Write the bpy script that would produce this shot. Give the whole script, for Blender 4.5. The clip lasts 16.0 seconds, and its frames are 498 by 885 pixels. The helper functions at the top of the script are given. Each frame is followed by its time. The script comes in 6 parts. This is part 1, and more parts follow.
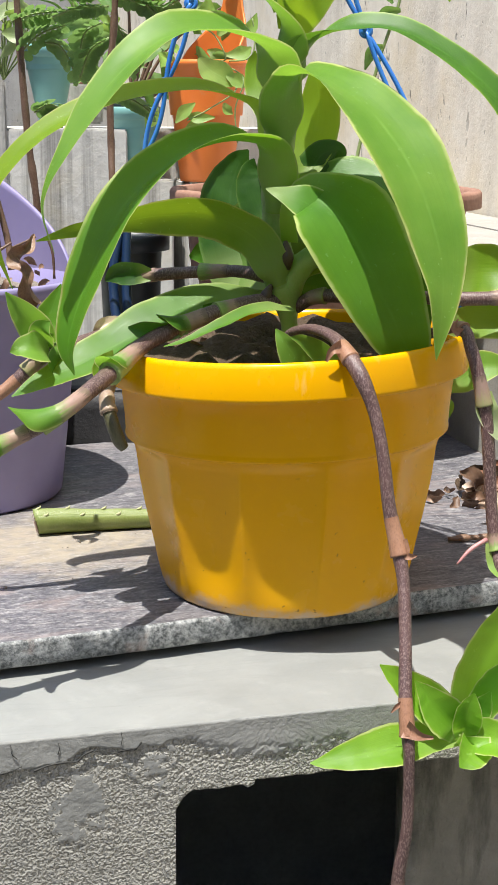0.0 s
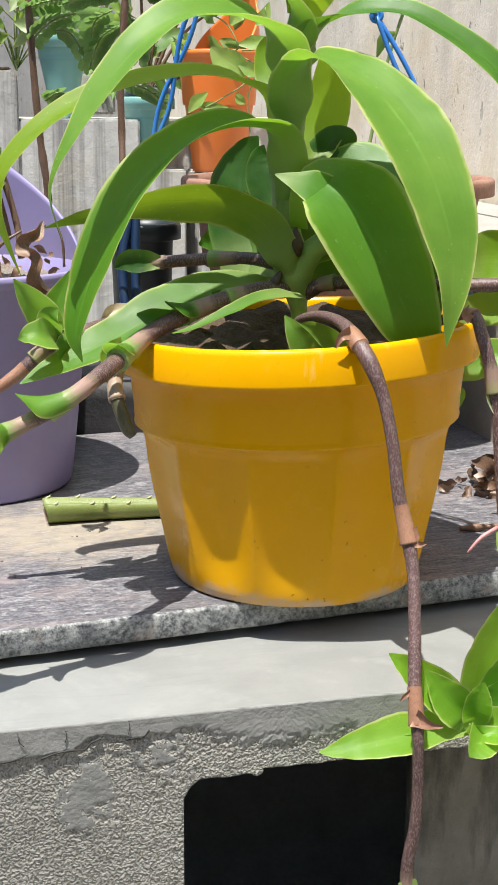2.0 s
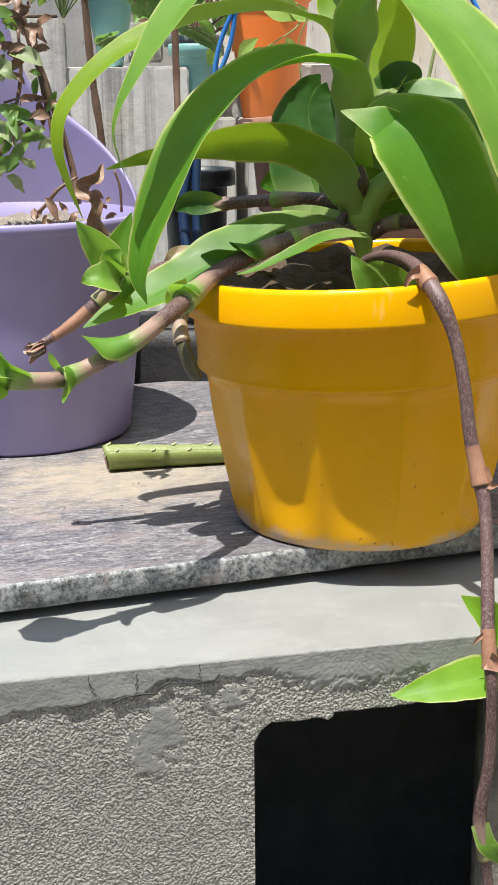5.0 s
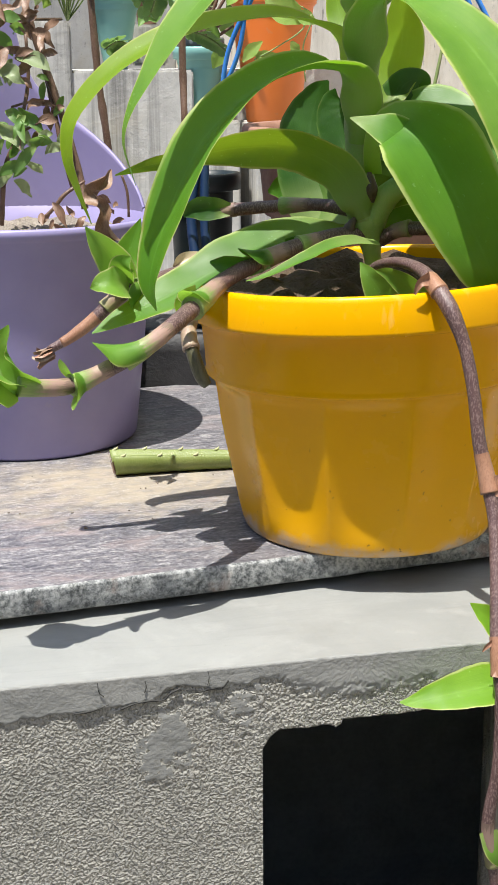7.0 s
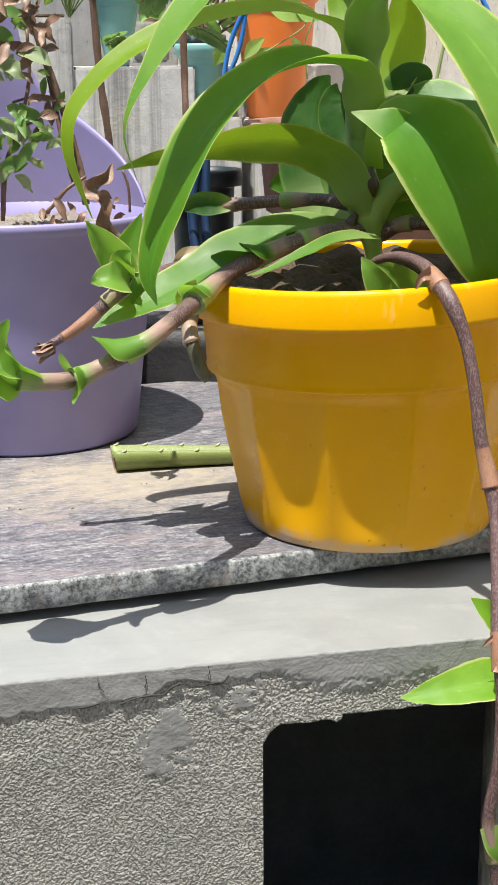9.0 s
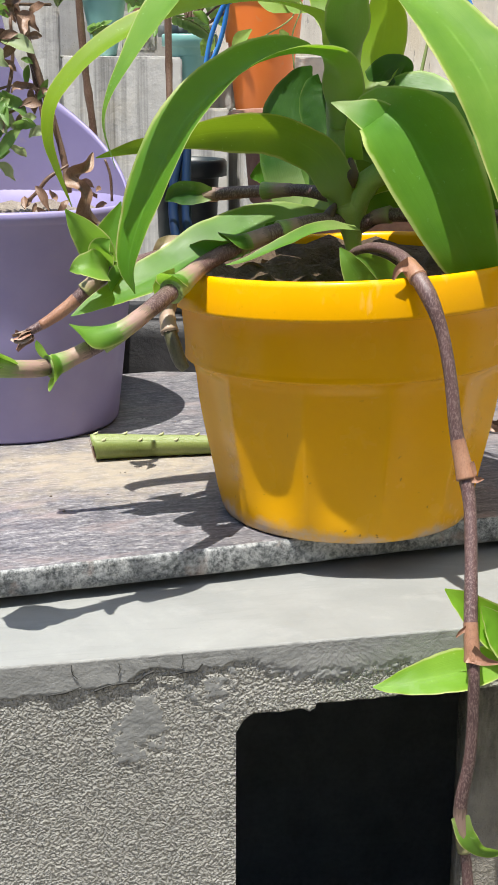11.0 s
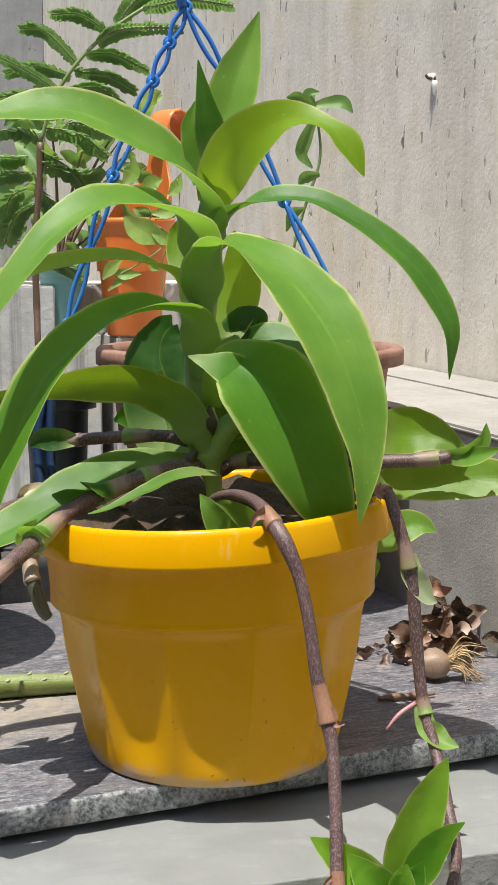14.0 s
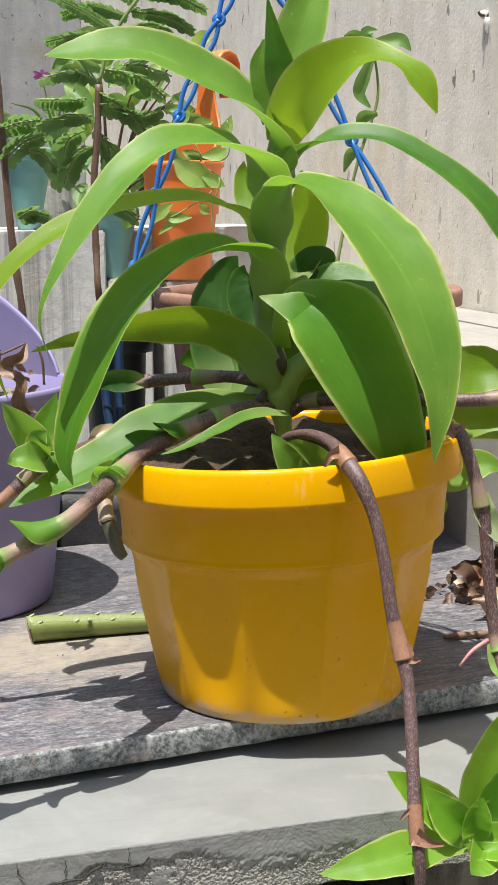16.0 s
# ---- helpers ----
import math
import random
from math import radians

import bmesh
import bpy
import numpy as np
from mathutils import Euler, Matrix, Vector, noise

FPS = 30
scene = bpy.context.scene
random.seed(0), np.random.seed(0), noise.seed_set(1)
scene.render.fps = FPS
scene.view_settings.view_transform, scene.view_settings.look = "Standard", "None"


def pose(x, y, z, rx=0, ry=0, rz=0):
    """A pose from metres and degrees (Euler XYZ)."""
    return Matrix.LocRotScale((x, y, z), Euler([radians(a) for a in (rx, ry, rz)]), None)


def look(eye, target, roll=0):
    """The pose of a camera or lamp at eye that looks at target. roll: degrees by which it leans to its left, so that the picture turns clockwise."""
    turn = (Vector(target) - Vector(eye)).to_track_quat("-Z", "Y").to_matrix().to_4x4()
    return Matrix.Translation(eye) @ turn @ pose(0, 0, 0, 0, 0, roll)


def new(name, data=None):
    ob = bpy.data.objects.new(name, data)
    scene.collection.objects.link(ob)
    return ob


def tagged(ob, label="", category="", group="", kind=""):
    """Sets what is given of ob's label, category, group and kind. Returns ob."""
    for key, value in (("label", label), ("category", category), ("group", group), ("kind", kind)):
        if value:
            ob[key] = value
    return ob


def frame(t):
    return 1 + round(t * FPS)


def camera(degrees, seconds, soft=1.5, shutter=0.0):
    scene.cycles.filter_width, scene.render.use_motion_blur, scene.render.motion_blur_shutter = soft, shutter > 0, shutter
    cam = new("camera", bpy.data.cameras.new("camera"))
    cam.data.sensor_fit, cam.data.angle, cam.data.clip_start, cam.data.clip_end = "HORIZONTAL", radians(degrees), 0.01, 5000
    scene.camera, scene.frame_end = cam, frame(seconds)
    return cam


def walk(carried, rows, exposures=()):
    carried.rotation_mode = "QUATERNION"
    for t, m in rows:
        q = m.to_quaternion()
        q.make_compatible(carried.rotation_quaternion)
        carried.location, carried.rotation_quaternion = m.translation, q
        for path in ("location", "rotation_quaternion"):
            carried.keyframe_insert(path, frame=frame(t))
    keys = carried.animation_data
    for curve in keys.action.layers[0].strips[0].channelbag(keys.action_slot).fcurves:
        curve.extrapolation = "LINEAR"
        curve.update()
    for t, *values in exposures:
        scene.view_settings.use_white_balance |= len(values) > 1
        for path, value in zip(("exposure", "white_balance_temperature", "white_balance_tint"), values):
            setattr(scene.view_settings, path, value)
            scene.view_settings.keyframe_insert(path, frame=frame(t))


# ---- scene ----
cam = camera(20.0, 16.0, soft=1.2)
PATH = [
    (0, (0.022, -1.1608, 0.3926), (-0.0296, 0.0064, 0.1187), 0.37),
    (0.5, (0.0206, -1.1578, 0.3909), (-0.0368, 0.0093, 0.1177), 0.35),
    (1, (0.0186, -1.1564, 0.3827), (-0.0395, 0.0109, 0.1107), 0.34),
    (1.5, (0.0223, -1.156, 0.3839), (-0.0353, 0.0112, 0.1111), 0.36),
    (2, (0.0271, -1.1555, 0.3863), (-0.0379, 0.0098, 0.1074), 0.24),
    (2.5, (0.0179, -1.1575, 0.3849), (-0.0507, 0.0065, 0.1014), 0.21),
    (3, (0.0179, -1.1519, 0.3751), (-0.0561, 0.0112, 0.0892), 0.17),
    (3.5, (0.0328, -1.1538, 0.3726), (-0.0474, 0.0063, 0.0767), -0.03),
    (4, (0.0213, -1.1509, 0.3694), (-0.0683, 0.0057, 0.0624), -0.45),
    (4.5, (0.0117, -1.1472, 0.3704), (-0.0858, 0.007, 0.0569), -0.62),
    (7, (-0.0011, -1.1472, 0.3771), (-0.0985, 0.007, 0.0635), -0.42),
    (7.5, (0.0007, -1.145, 0.3763), (-0.0974, 0.0092, 0.0632), -0.37),
    (8, (0.0007, -1.1476, 0.3764), (-0.0975, 0.0068, 0.0638), -0.40),
    (8.5, (-0.0016, -1.1463, 0.3747), (-0.1002, 0.008, 0.0616), -0.41),
    (11, (0.0096, -1.1479, 0.3712), (-0.0806, 0.0051, 0.0514), 0.29),
    (11.5, (0.0068, -1.1459, 0.3685), (-0.0775, 0.0071, 0.0466), 0.43),
    (12, (0.0305, -1.1407, 0.3701), (-0.0574, 0.0108, 0.0441), 0.15),
    (12.5, (0.0323, -1.1421, 0.3705), (-0.0536, 0.0086, 0.0409), -0.03),
    (13, (0.0272, -1.1424, 0.3758), (-0.0491, 0.0081, 0.0434), -0.42),
    (13.2, (0.0277, -1.1466, 0.3853), (-0.0375, 0.0100, 0.0762), -0.35),
    (13.5, (0.0285, -1.153, 0.3996), (-0.0095, 0.0224, 0.1611), -0.25),
    (13.7, (0.0285, -1.1544, 0.4049), (0.0183, 0.0316, 0.2263), -0.17),
    (14, (0.0286, -1.1566, 0.4129), (0.0325, 0.0329, 0.2548), -0.04),
    (14.2, (0.0264, -1.1589, 0.4151), (0.0331, 0.0316, 0.2647), -0.10),
    (14.5, (0.023, -1.1624, 0.4185), (0.0267, 0.0279, 0.2659), -0.20),
    (15, (0.016, -1.1651, 0.4174), (0.0035, 0.0226, 0.2464), -0.52),
    (15.5, (0.0157, -1.1575, 0.397), (-0.0065, 0.0272, 0.2072), -0.66),
    (16, (-0.0012, -1.1618, 0.4088), (-0.0258, 0.0207, 0.2058), -0.60),
]
walk(cam, [(t, look(eye, target, roll)) for t, eye, target, roll in PATH],
     [(0, 0.75), (13.0, 0.78), (13.5, 0.72), (13.7, 0.48), (14.0, 0.42), (14.5, 0.39), (15.1, 0.47), (15.5, 0.57), (16.0, 0.57)])

# ---- light: high sun from behind the camera, clear sky ----
SUN_WAY = Vector((0.147, 0.256, -1.0)).normalized()
world = bpy.data.worlds.new("sky")
scene.world = world
world.use_nodes = True
sky = world.node_tree.nodes.new("ShaderNodeTexSky")
sky.sky_type = "NISHITA"
sky.sun_disc = False
sky.sun_elevation = math.asin(-SUN_WAY.z)
sky.sun_rotation = math.atan2(-SUN_WAY.x, -SUN_WAY.y)
background = world.node_tree.nodes["Background"]
background.inputs["Strength"].default_value = 0.13
world.node_tree.links.new(sky.outputs[0], background.inputs[0])
sun_data = bpy.data.lights.new("sun", "SUN")
sun_data.energy = 4.75
sun_data.angle = radians(0.53)
sun_data.color = (1.0, 0.965, 0.9)
sun = new("sun", sun_data)
sun.matrix_world = look((0, 0, 5), Vector((0, 0, 5)) + SUN_WAY)


# ---- materials ----
class Nodes:
    """A node material under construction."""

    def __init__(self, name):
        self.m = bpy.data.materials.new(name)
        self.m.use_nodes = True
        self.t = self.m.node_tree
        self.b = self.t.nodes["Principled BSDF"]
        self.out = self.t.nodes["Material Output"]
        self.tc = self.t.nodes.new("ShaderNodeTexCoord")

    def node(self, kind, **inputs):
        n = self.t.nodes.new(kind)
        for k, v in inputs.items():
            n.inputs[k.replace("_", " ")].default_value = v
        return n

    def link(self, a, b):
        self.t.links.new(a, b)

    def coords(self, stretch=(1, 1, 1), turn=0.0, kind="Object"):
        n = self.t.nodes.new("ShaderNodeMapping")
        n.inputs["Scale"].default_value = stretch
        n.inputs["Rotation"].default_value = (0, 0, radians(turn))
        self.link(self.tc.outputs[kind], n.inputs["Vector"])
        return n.outputs[0]

    def noise(self, scale, detail=4.0, rough=0.6, vec=None, distortion=0.0):
        n = self.node("ShaderNodeTexNoise", Scale=scale, Detail=detail, Roughness=rough, Distortion=distortion)
        self.link(vec or self.tc.outputs["Object"], n.inputs["Vector"])
        return n.outputs["Fac"]

    def cells(self, scale, vec=None, feature="F1", out="Distance"):
        n = self.node("ShaderNodeTexVoronoi", Scale=scale)
        n.feature = feature
        self.link(vec or self.tc.outputs["Object"], n.inputs["Vector"])
        return n.outputs[out]

    def ramp(self, fac, *stops):
        n = self.t.nodes.new("ShaderNodeValToRGB")
        e = n.color_ramp.elements
        while len(e) < len(stops):
            e.new(0.5)
        for i, (p, c) in enumerate(stops):
            e[i].position = p
            e[i].color = (*c, 1) if isinstance(c, tuple) else (c, c, c, 1)
        self.link(fac, n.inputs[0])
        return n.outputs["Color"]

    def mix(self, fac, a, b, blend="MIX"):
        n = self.t.nodes.new("ShaderNodeMix")
        n.data_type, n.blend_type = "RGBA", blend
        for v, s in ((fac, n.inputs[0]), (a, n.inputs[6]), (b, n.inputs[7])):
            if isinstance(v, bpy.types.NodeSocket):
                self.link(v, s)
            elif isinstance(v, tuple):
                s.default_value = (*v, 1)
            else:
                s.default_value = v
        return n.outputs[2]

    def math(self, op, a, b=0.0):
        n = self.t.nodes.new("ShaderNodeMath")
        n.operation = op
        for v, s in ((a, n.inputs[0]), (b, n.inputs[1])):
            if isinstance(v, bpy.types.NodeSocket):
                self.link(v, s)
            else:
                s.default_value = v
        return n.outputs[0]

    def color(self, c):
        if isinstance(c, tuple):
            self.b.inputs["Base Color"].default_value = (*c, 1)
        else:
            self.link(c, self.b.inputs["Base Color"])
        return self

    def rough(self, r):
        if isinstance(r, bpy.types.NodeSocket):
            self.link(r, self.b.inputs["Roughness"])
        else:
            self.b.inputs["Roughness"].default_value = r
        return self

    def bump(self, height, strength=0.4, distance=0.002, after=None):
        n = self.node("ShaderNodeBump", Strength=strength, Distance=distance)
        self.link(height, n.inputs["Height"])
        if after:
            self.link(after, n.inputs["Normal"])
        self.link(n.outputs[0], self.b.inputs["Normal"])
        return n.outputs[0]

    def translucent(self, c, amount):
        n = self.t.nodes.new("ShaderNodeBsdfTranslucent")
        if isinstance(c, tuple):
            n.inputs["Color"].default_value = (*c, 1)
        else:
            self.link(c, n.inputs["Color"])
        mixer = self.t.nodes.new("ShaderNodeMixShader")
        mixer.inputs[0].default_value = amount
        self.link(self.b.outputs[0], mixer.inputs[1])
        self.link(n.outputs[0], mixer.inputs[2])
        self.link(mixer.outputs[0], self.out.inputs["Surface"])
        return self


def collar_material(name, foot, body, lip):
    """A fleshy collar: rosy at its foot, streaked green above, pale at the lip. UV: y along."""
    n = Nodes(name)
    sep = n.t.nodes.new("ShaderNodeSeparateXYZ")
    n.link(n.tc.outputs["UV"], sep.inputs[0])
    streak = n.noise(1.0, 4, 0.6, n.coords((26, 1.2, 1), 0, "UV"))
    v = n.math("ADD", sep.outputs[1], n.math("MULTIPLY", n.math("SUBTRACT", streak, 0.5), 0.7))
    c = n.ramp(v, (0.08, tuple(0.6 * x for x in foot)), (0.14, foot), (0.34, foot), (0.62, body), (0.95, lip))
    c = n.mix(n.math("MULTIPLY", n.ramp(n.noise(160, 4), (0.5, 0.0), (0.68, 1.0)), 0.3), c, tuple(0.6 * x for x in body))
    n.color(c).rough(0.5)
    n.bump(streak, 0.3, 0.001)
    return n.m


def plastic(name, base, faded, rough=0.3, dirt=(0.42, 0.36, 0.28), dirt_amount=0.12):
    n = Nodes(name)
    c = n.mix(n.ramp(n.noise(9, 5), (0.35, 0.0), (0.75, 1.0)), base, faded)
    specks = n.ramp(n.noise(60, 3), (0.66, 0.0), (0.72, 1.0))
    c = n.mix(n.math("MULTIPLY", specks, dirt_amount), c, dirt)
    n.color(c).rough(n.ramp(n.noise(25, 4), (0.3, rough - 0.07), (0.7, rough + 0.1)))
    n.bump(n.noise(40, 2), 0.05, 0.002)
    return n.m


def leaf_material(name, deep, pale, margin, glow, amount=0.3):
    """A fleshy leaf: fine parallel veins along it, uneven tint, a yellowing border and a pale thin margin. UV: x across, y along."""
    n = Nodes(name)
    uv = n.coords((1, 1, 1), 0, "UV")
    veins = n.noise(1.0, 4, 0.65, n.coords((60, 1.6, 1), 0, "UV"))
    c = n.mix(n.ramp(n.noise(19, 5, 0.65), (0.32, 0.0), (0.68, 1.0)), deep, pale)
    c = n.mix(n.math("MULTIPLY", n.ramp(veins, (0.38, 0.0), (0.7, 1.0)), 0.28), c, pale)
    dark = n.noise(1.0, 3, 0.6, n.coords((24, 0.9, 1), 0, "UV"))
    c = n.mix(n.math("MULTIPLY", n.ramp(dark, (0.5, 0.0), (0.72, 1.0)), 0.22), c, tuple(0.6 * v for v in deep))
    sep = n.t.nodes.new("ShaderNodeSeparateXYZ")
    n.link(uv, sep.inputs[0])
    edge = n.math("ABSOLUTE", n.math("SUBTRACT", sep.outputs[0], 0.5))
    border = n.ramp(n.math("ADD", edge, n.math("MULTIPLY", n.noise(26, 4), 0.22)), (0.49, 0.0), (0.64, 0.45))
    c = n.mix(border, c, (0.5 * pale[0] + 0.5 * margin[0] * 0.75, 0.5 * pale[1] + 0.5 * margin[1] * 0.8, pale[2] * 0.8))
    rim = n.ramp(n.math("ADD", edge, n.math("MULTIPLY", n.noise(38, 4), 0.09)), (0.494, 0.0), (0.53, 0.92))
    rim = n.math("MULTIPLY", rim, n.ramp(n.noise(11, 4, 0.6), (0.36, 0.3), (0.58, 1.0)))
    c = n.mix(rim, c, margin)
    tip = n.math("MULTIPLY", n.ramp(n.noise(45, 4), (0.52, 0.0), (0.62, 1.0)), n.ramp(sep.outputs[1], (0.5, 0.0), (1.0, 1.0)))
    c = n.mix(n.math("MULTIPLY", tip, n.ramp(edge, (0.44, 0.0), (0.49, 1.0))), c, (0.3, 0.18, 0.08))
    foot = n.math("MULTIPLY", n.ramp(sep.outputs[1], (0.12, 1.0), (0.34, 0.0)), n.ramp(n.noise(14, 3), (0.3, 0.6), (0.7, 0.95)))
    c = n.mix(foot, c, (0.27, 0.36, 0.115))
    rib = n.math("MULTIPLY", n.ramp(edge, (0.0, 1.0), (0.03, 0.0)), n.ramp(n.noise(22, 4), (0.4, 0.0), (0.65, 0.45)))
    c = n.mix(rib, c, tuple(min(1.0, 1.5 * v + 0.03) for v in pale))
    marks = n.math("MULTIPLY", n.ramp(n.noise(260, 2, 0.5), (0.68, 0.0), (0.73, 1.0)), n.ramp(n.noise(18, 3), (0.45, 0.0), (0.6, 0.6)))
    c = n.mix(marks, c, tuple(min(1.0, 1.3 * v + 0.1) for v in pale))
    scratch = n.noise(1.0, 3, 0.6, n.coords((90, 9, 1), 14, "UV"))
    c = n.mix(n.math("MULTIPLY", n.ramp(scratch, (0.66, 0.0), (0.7, 1.0)), n.ramp(n.noise(12, 3), (0.45, 0.0), (0.6, 0.4))), c, tuple(min(1.0, 1.3 * v + 0.06) for v in pale))
    n.color(c).rough(n.ramp(n.noise(30, 3), (0.3, 0.34), (0.7, 0.5)))
    n.b.inputs["Specular IOR Level"].default_value = 0.37
    n.bump(n.math("ADD", veins, n.math("MULTIPLY", n.noise(60, 3), 0.6)), 0.2, 0.0012)
    n.translucent(n.mix(rim, glow, margin), amount)
    return n.m


def matt(name, a, b, scale=20, rough=0.8, bump=0.3, distance=0.002, grain=160):
    n = Nodes(name)
    c = n.mix(n.ramp(n.noise(scale, 5), (0.32, 0.0), (0.7, 1.0)), a, b)
    g = n.noise(grain, 4)
    c = n.mix(n.math("MULTIPLY", n.ramp(g, (0.4, 0.0), (0.75, 1.0)), 0.35), c, tuple(x * 0.55 for x in a))
    n.color(c).rough(rough)
    n.bump(g, bump, distance)
    return n.m


leaf_a = leaf_material("leaf_bright", (0.08, 0.215, 0.022), (0.165, 0.315, 0.045), (0.57, 0.6, 0.24), (0.36, 0.64, 0.06), 0.36)
leaf_b = leaf_material("leaf_olive", (0.085, 0.19, 0.010), (0.15, 0.27, 0.018), (0.45, 0.47, 0.12), (0.36, 0.52, 0.02), 0.32)
leaf_g = leaf_material("leaf_lime", (0.12, 0.24, 0.010), (0.2, 0.33, 0.02), (0.5, 0.52, 0.14), (0.5, 0.72, 0.03), 0.45)
leaf_h = leaf_material("leaf_fresh", (0.11, 0.28, 0.016), (0.21, 0.41, 0.035), (0.56, 0.62, 0.24), (0.42, 0.76, 0.05), 0.4)
leaf_c = leaf_material("leaf_dark", (0.032, 0.115, 0.009), (0.065, 0.18, 0.016), (0.3, 0.42, 0.1), (0.2, 0.43, 0.02), 0.25)
leaf_d = leaf_material("leaf_mid", (0.045, 0.155, 0.011), (0.095, 0.24, 0.02), (0.47, 0.54, 0.19), (0.32, 0.62, 0.02), 0.36)
# two darkened greens: shade on inner, rear and runner leaves is in the colour
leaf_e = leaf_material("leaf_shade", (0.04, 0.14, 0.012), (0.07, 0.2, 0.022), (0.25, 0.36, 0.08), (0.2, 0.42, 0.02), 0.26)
leaf_f = leaf_material("leaf_deep_shade", (0.014, 0.058, 0.006), (0.03, 0.095, 0.012), (0.1, 0.18, 0.04), (0.1, 0.26, 0.01), 0.2)
herb_leaf = leaf_material("herb_leaf", (0.085, 0.185, 0.045), (0.17, 0.3, 0.08), (0.14, 0.27, 0.06), (0.24, 0.44, 0.07), 0.35)
pink_petal = matt("pink_petal", (0.55, 0.16, 0.42), (0.68, 0.28, 0.55), 60, 0.6)
sage_leaf = leaf_material("sage_leaf", (0.22, 0.3, 0.13), (0.4, 0.47, 0.27), (0.5, 0.54, 0.36), (0.4, 0.5, 0.2), 0.35)
lime_leaf = leaf_material("lime_leaf", (0.16, 0.3, 0.05), (0.28, 0.42, 0.1), (0.3, 0.42, 0.12), (0.4, 0.6, 0.1), 0.35)
feather_leaf = leaf_material("feather_leaf", (0.10, 0.21, 0.065), (0.2, 0.33, 0.115), (0.16, 0.29, 0.1), (0.26, 0.44, 0.11), 0.4)


def stem_material(name, a, b, speck, fleck=0.6):
    n = Nodes(name)
    long = n.noise(1.0, 5, 0.65, n.coords((900, 900, 380)))
    c = n.mix(n.ramp(n.noise(35, 4), (0.3, 0.0), (0.7, 1.0)), a, b)
    c = n.mix(n.math("MULTIPLY", n.ramp(long, (0.48, 0.0), (0.62, 1.0)), fleck), c, speck)
    n.color(c).rough(0.42)
    n.bump(long, 0.35, 0.0012)
    return n.m


stem_dark = stem_material("stem_purple_brown", (0.06, 0.031, 0.031), (0.125, 0.07, 0.066), (0.33, 0.24, 0.215), 0.55)
stem_pale = stem_material("stem_pale_green", (0.22, 0.35, 0.08), (0.33, 0.44, 0.13), (0.36, 0.38, 0.18), 0.25)
collar_green = collar_material("collar_green", (0.31, 0.2, 0.16), (0.19, 0.27, 0.075), (0.27, 0.36, 0.1))
collar_rose = collar_material("collar_rose", (0.27, 0.18, 0.145), (0.27, 0.22, 0.12), (0.24, 0.27, 0.1))
stem_green = stem_material("stem_green", (0.15, 0.255, 0.055), (0.25, 0.32, 0.11), (0.36, 0.3, 0.2), 0.4)
sheath_olive = stem_material("sheath_olive", (0.17, 0.15, 0.055), (0.25, 0.19, 0.1), (0.12, 0.08, 0.04), 0.5)
aerial_pink = stem_material("aerial_pink", (0.4, 0.17, 0.17), (0.55, 0.28, 0.27), (0.3, 0.12, 0.12), 0.3)
bud_brown = stem_material("bud_brown", (0.05, 0.03, 0.018), (0.085, 0.05, 0.03), (0.03, 0.018, 0.01), 0.5)
# olive made darker for the shade that the stub hangs in
stub_olive_shaded = stem_material("stub_olive_shaded", (0.06, 0.065, 0.03), (0.1, 0.095, 0.045), (0.04, 0.03, 0.02), 0.5)
sheath_dry = stem_material("sheath_papery", (0.24, 0.11, 0.062), (0.37, 0.2, 0.125), (0.17, 0.085, 0.05), 0.45)
sheath_rose = stem_material("sheath_rose", (0.30, 0.19, 0.15), (0.36, 0.27, 0.19), (0.26, 0.27, 0.13), 0.35)
twig_brown = stem_material("twig_brown", (0.1, 0.055, 0.035), (0.17, 0.1, 0.065), (0.24, 0.17, 0.12), 0.4)
dry_leaf = stem_material("dry_leaf", (0.16, 0.085, 0.05), (0.31, 0.2, 0.13), (0.09, 0.045, 0.028), 0.45)

n = Nodes("yellow_plastic")
c = n.mix(n.ramp(n.noise(7, 5), (0.35, 0.0), (0.75, 1.0)), (0.76, 0.37, 0.0), (0.8, 0.4, 0.0))
sep = n.t.nodes.new("ShaderNodeSeparateXYZ")
n.link(n.tc.outputs["Object"], sep.inputs[0])
low = n.ramp(n.math("ADD", sep.outputs[2], n.math("MULTIPLY", n.noise(28, 5), 0.05)), (0.028, 1.0), (0.037, 0.0))
c = n.mix(n.math("MULTIPLY", low, n.ramp(n.noise(45, 5), (0.34, 0.2), (0.56, 1.0))), c, (0.56, 0.42, 0.3))
film = n.math("MULTIPLY", n.ramp(sep.outputs[2], (0.0, 0.1), (0.05, 0.0)), n.ramp(n.noise(11, 5, 0.7), (0.38, 0.0), (0.66, 1.0)))
c = n.mix(film, c, (0.62, 0.4, 0.14))
specks = n.math("MULTIPLY", n.ramp(n.noise(130, 2), (0.71, 0.0), (0.74, 1.0)), n.ramp(sep.outputs[2], (0.02, 0.8), (0.12, 0.15)))
c = n.mix(specks, c, (0.16, 0.08, 0.02))
worn = n.math("MULTIPLY", n.ramp(n.noise(1.0, 4, 0.6, n.coords((46, 46, 16))), (0.62, 0.0), (0.7, 0.3)), n.ramp(sep.outputs[2], (0.18, 0.0), (0.187, 1.0)))
c = n.mix(worn, c, (0.8, 0.55, 0.2))
scuff = n.ramp(n.noise(1.0, 4, 0.7, n.coords((30, 30, 110))), (0.68, 0.0), (0.74, 1.0))
c = n.mix(n.math("MULTIPLY", scuff, 0.12), c, (0.75, 0.55, 0.3))
n.color(c).rough(n.ramp(n.noise(18, 4), (0.3, 0.18), (0.7, 0.3)))
n.bump(n.noise(14, 2), 0.06, 0.003)
n.b.inputs["Specular IOR Level"].default_value = 0.2
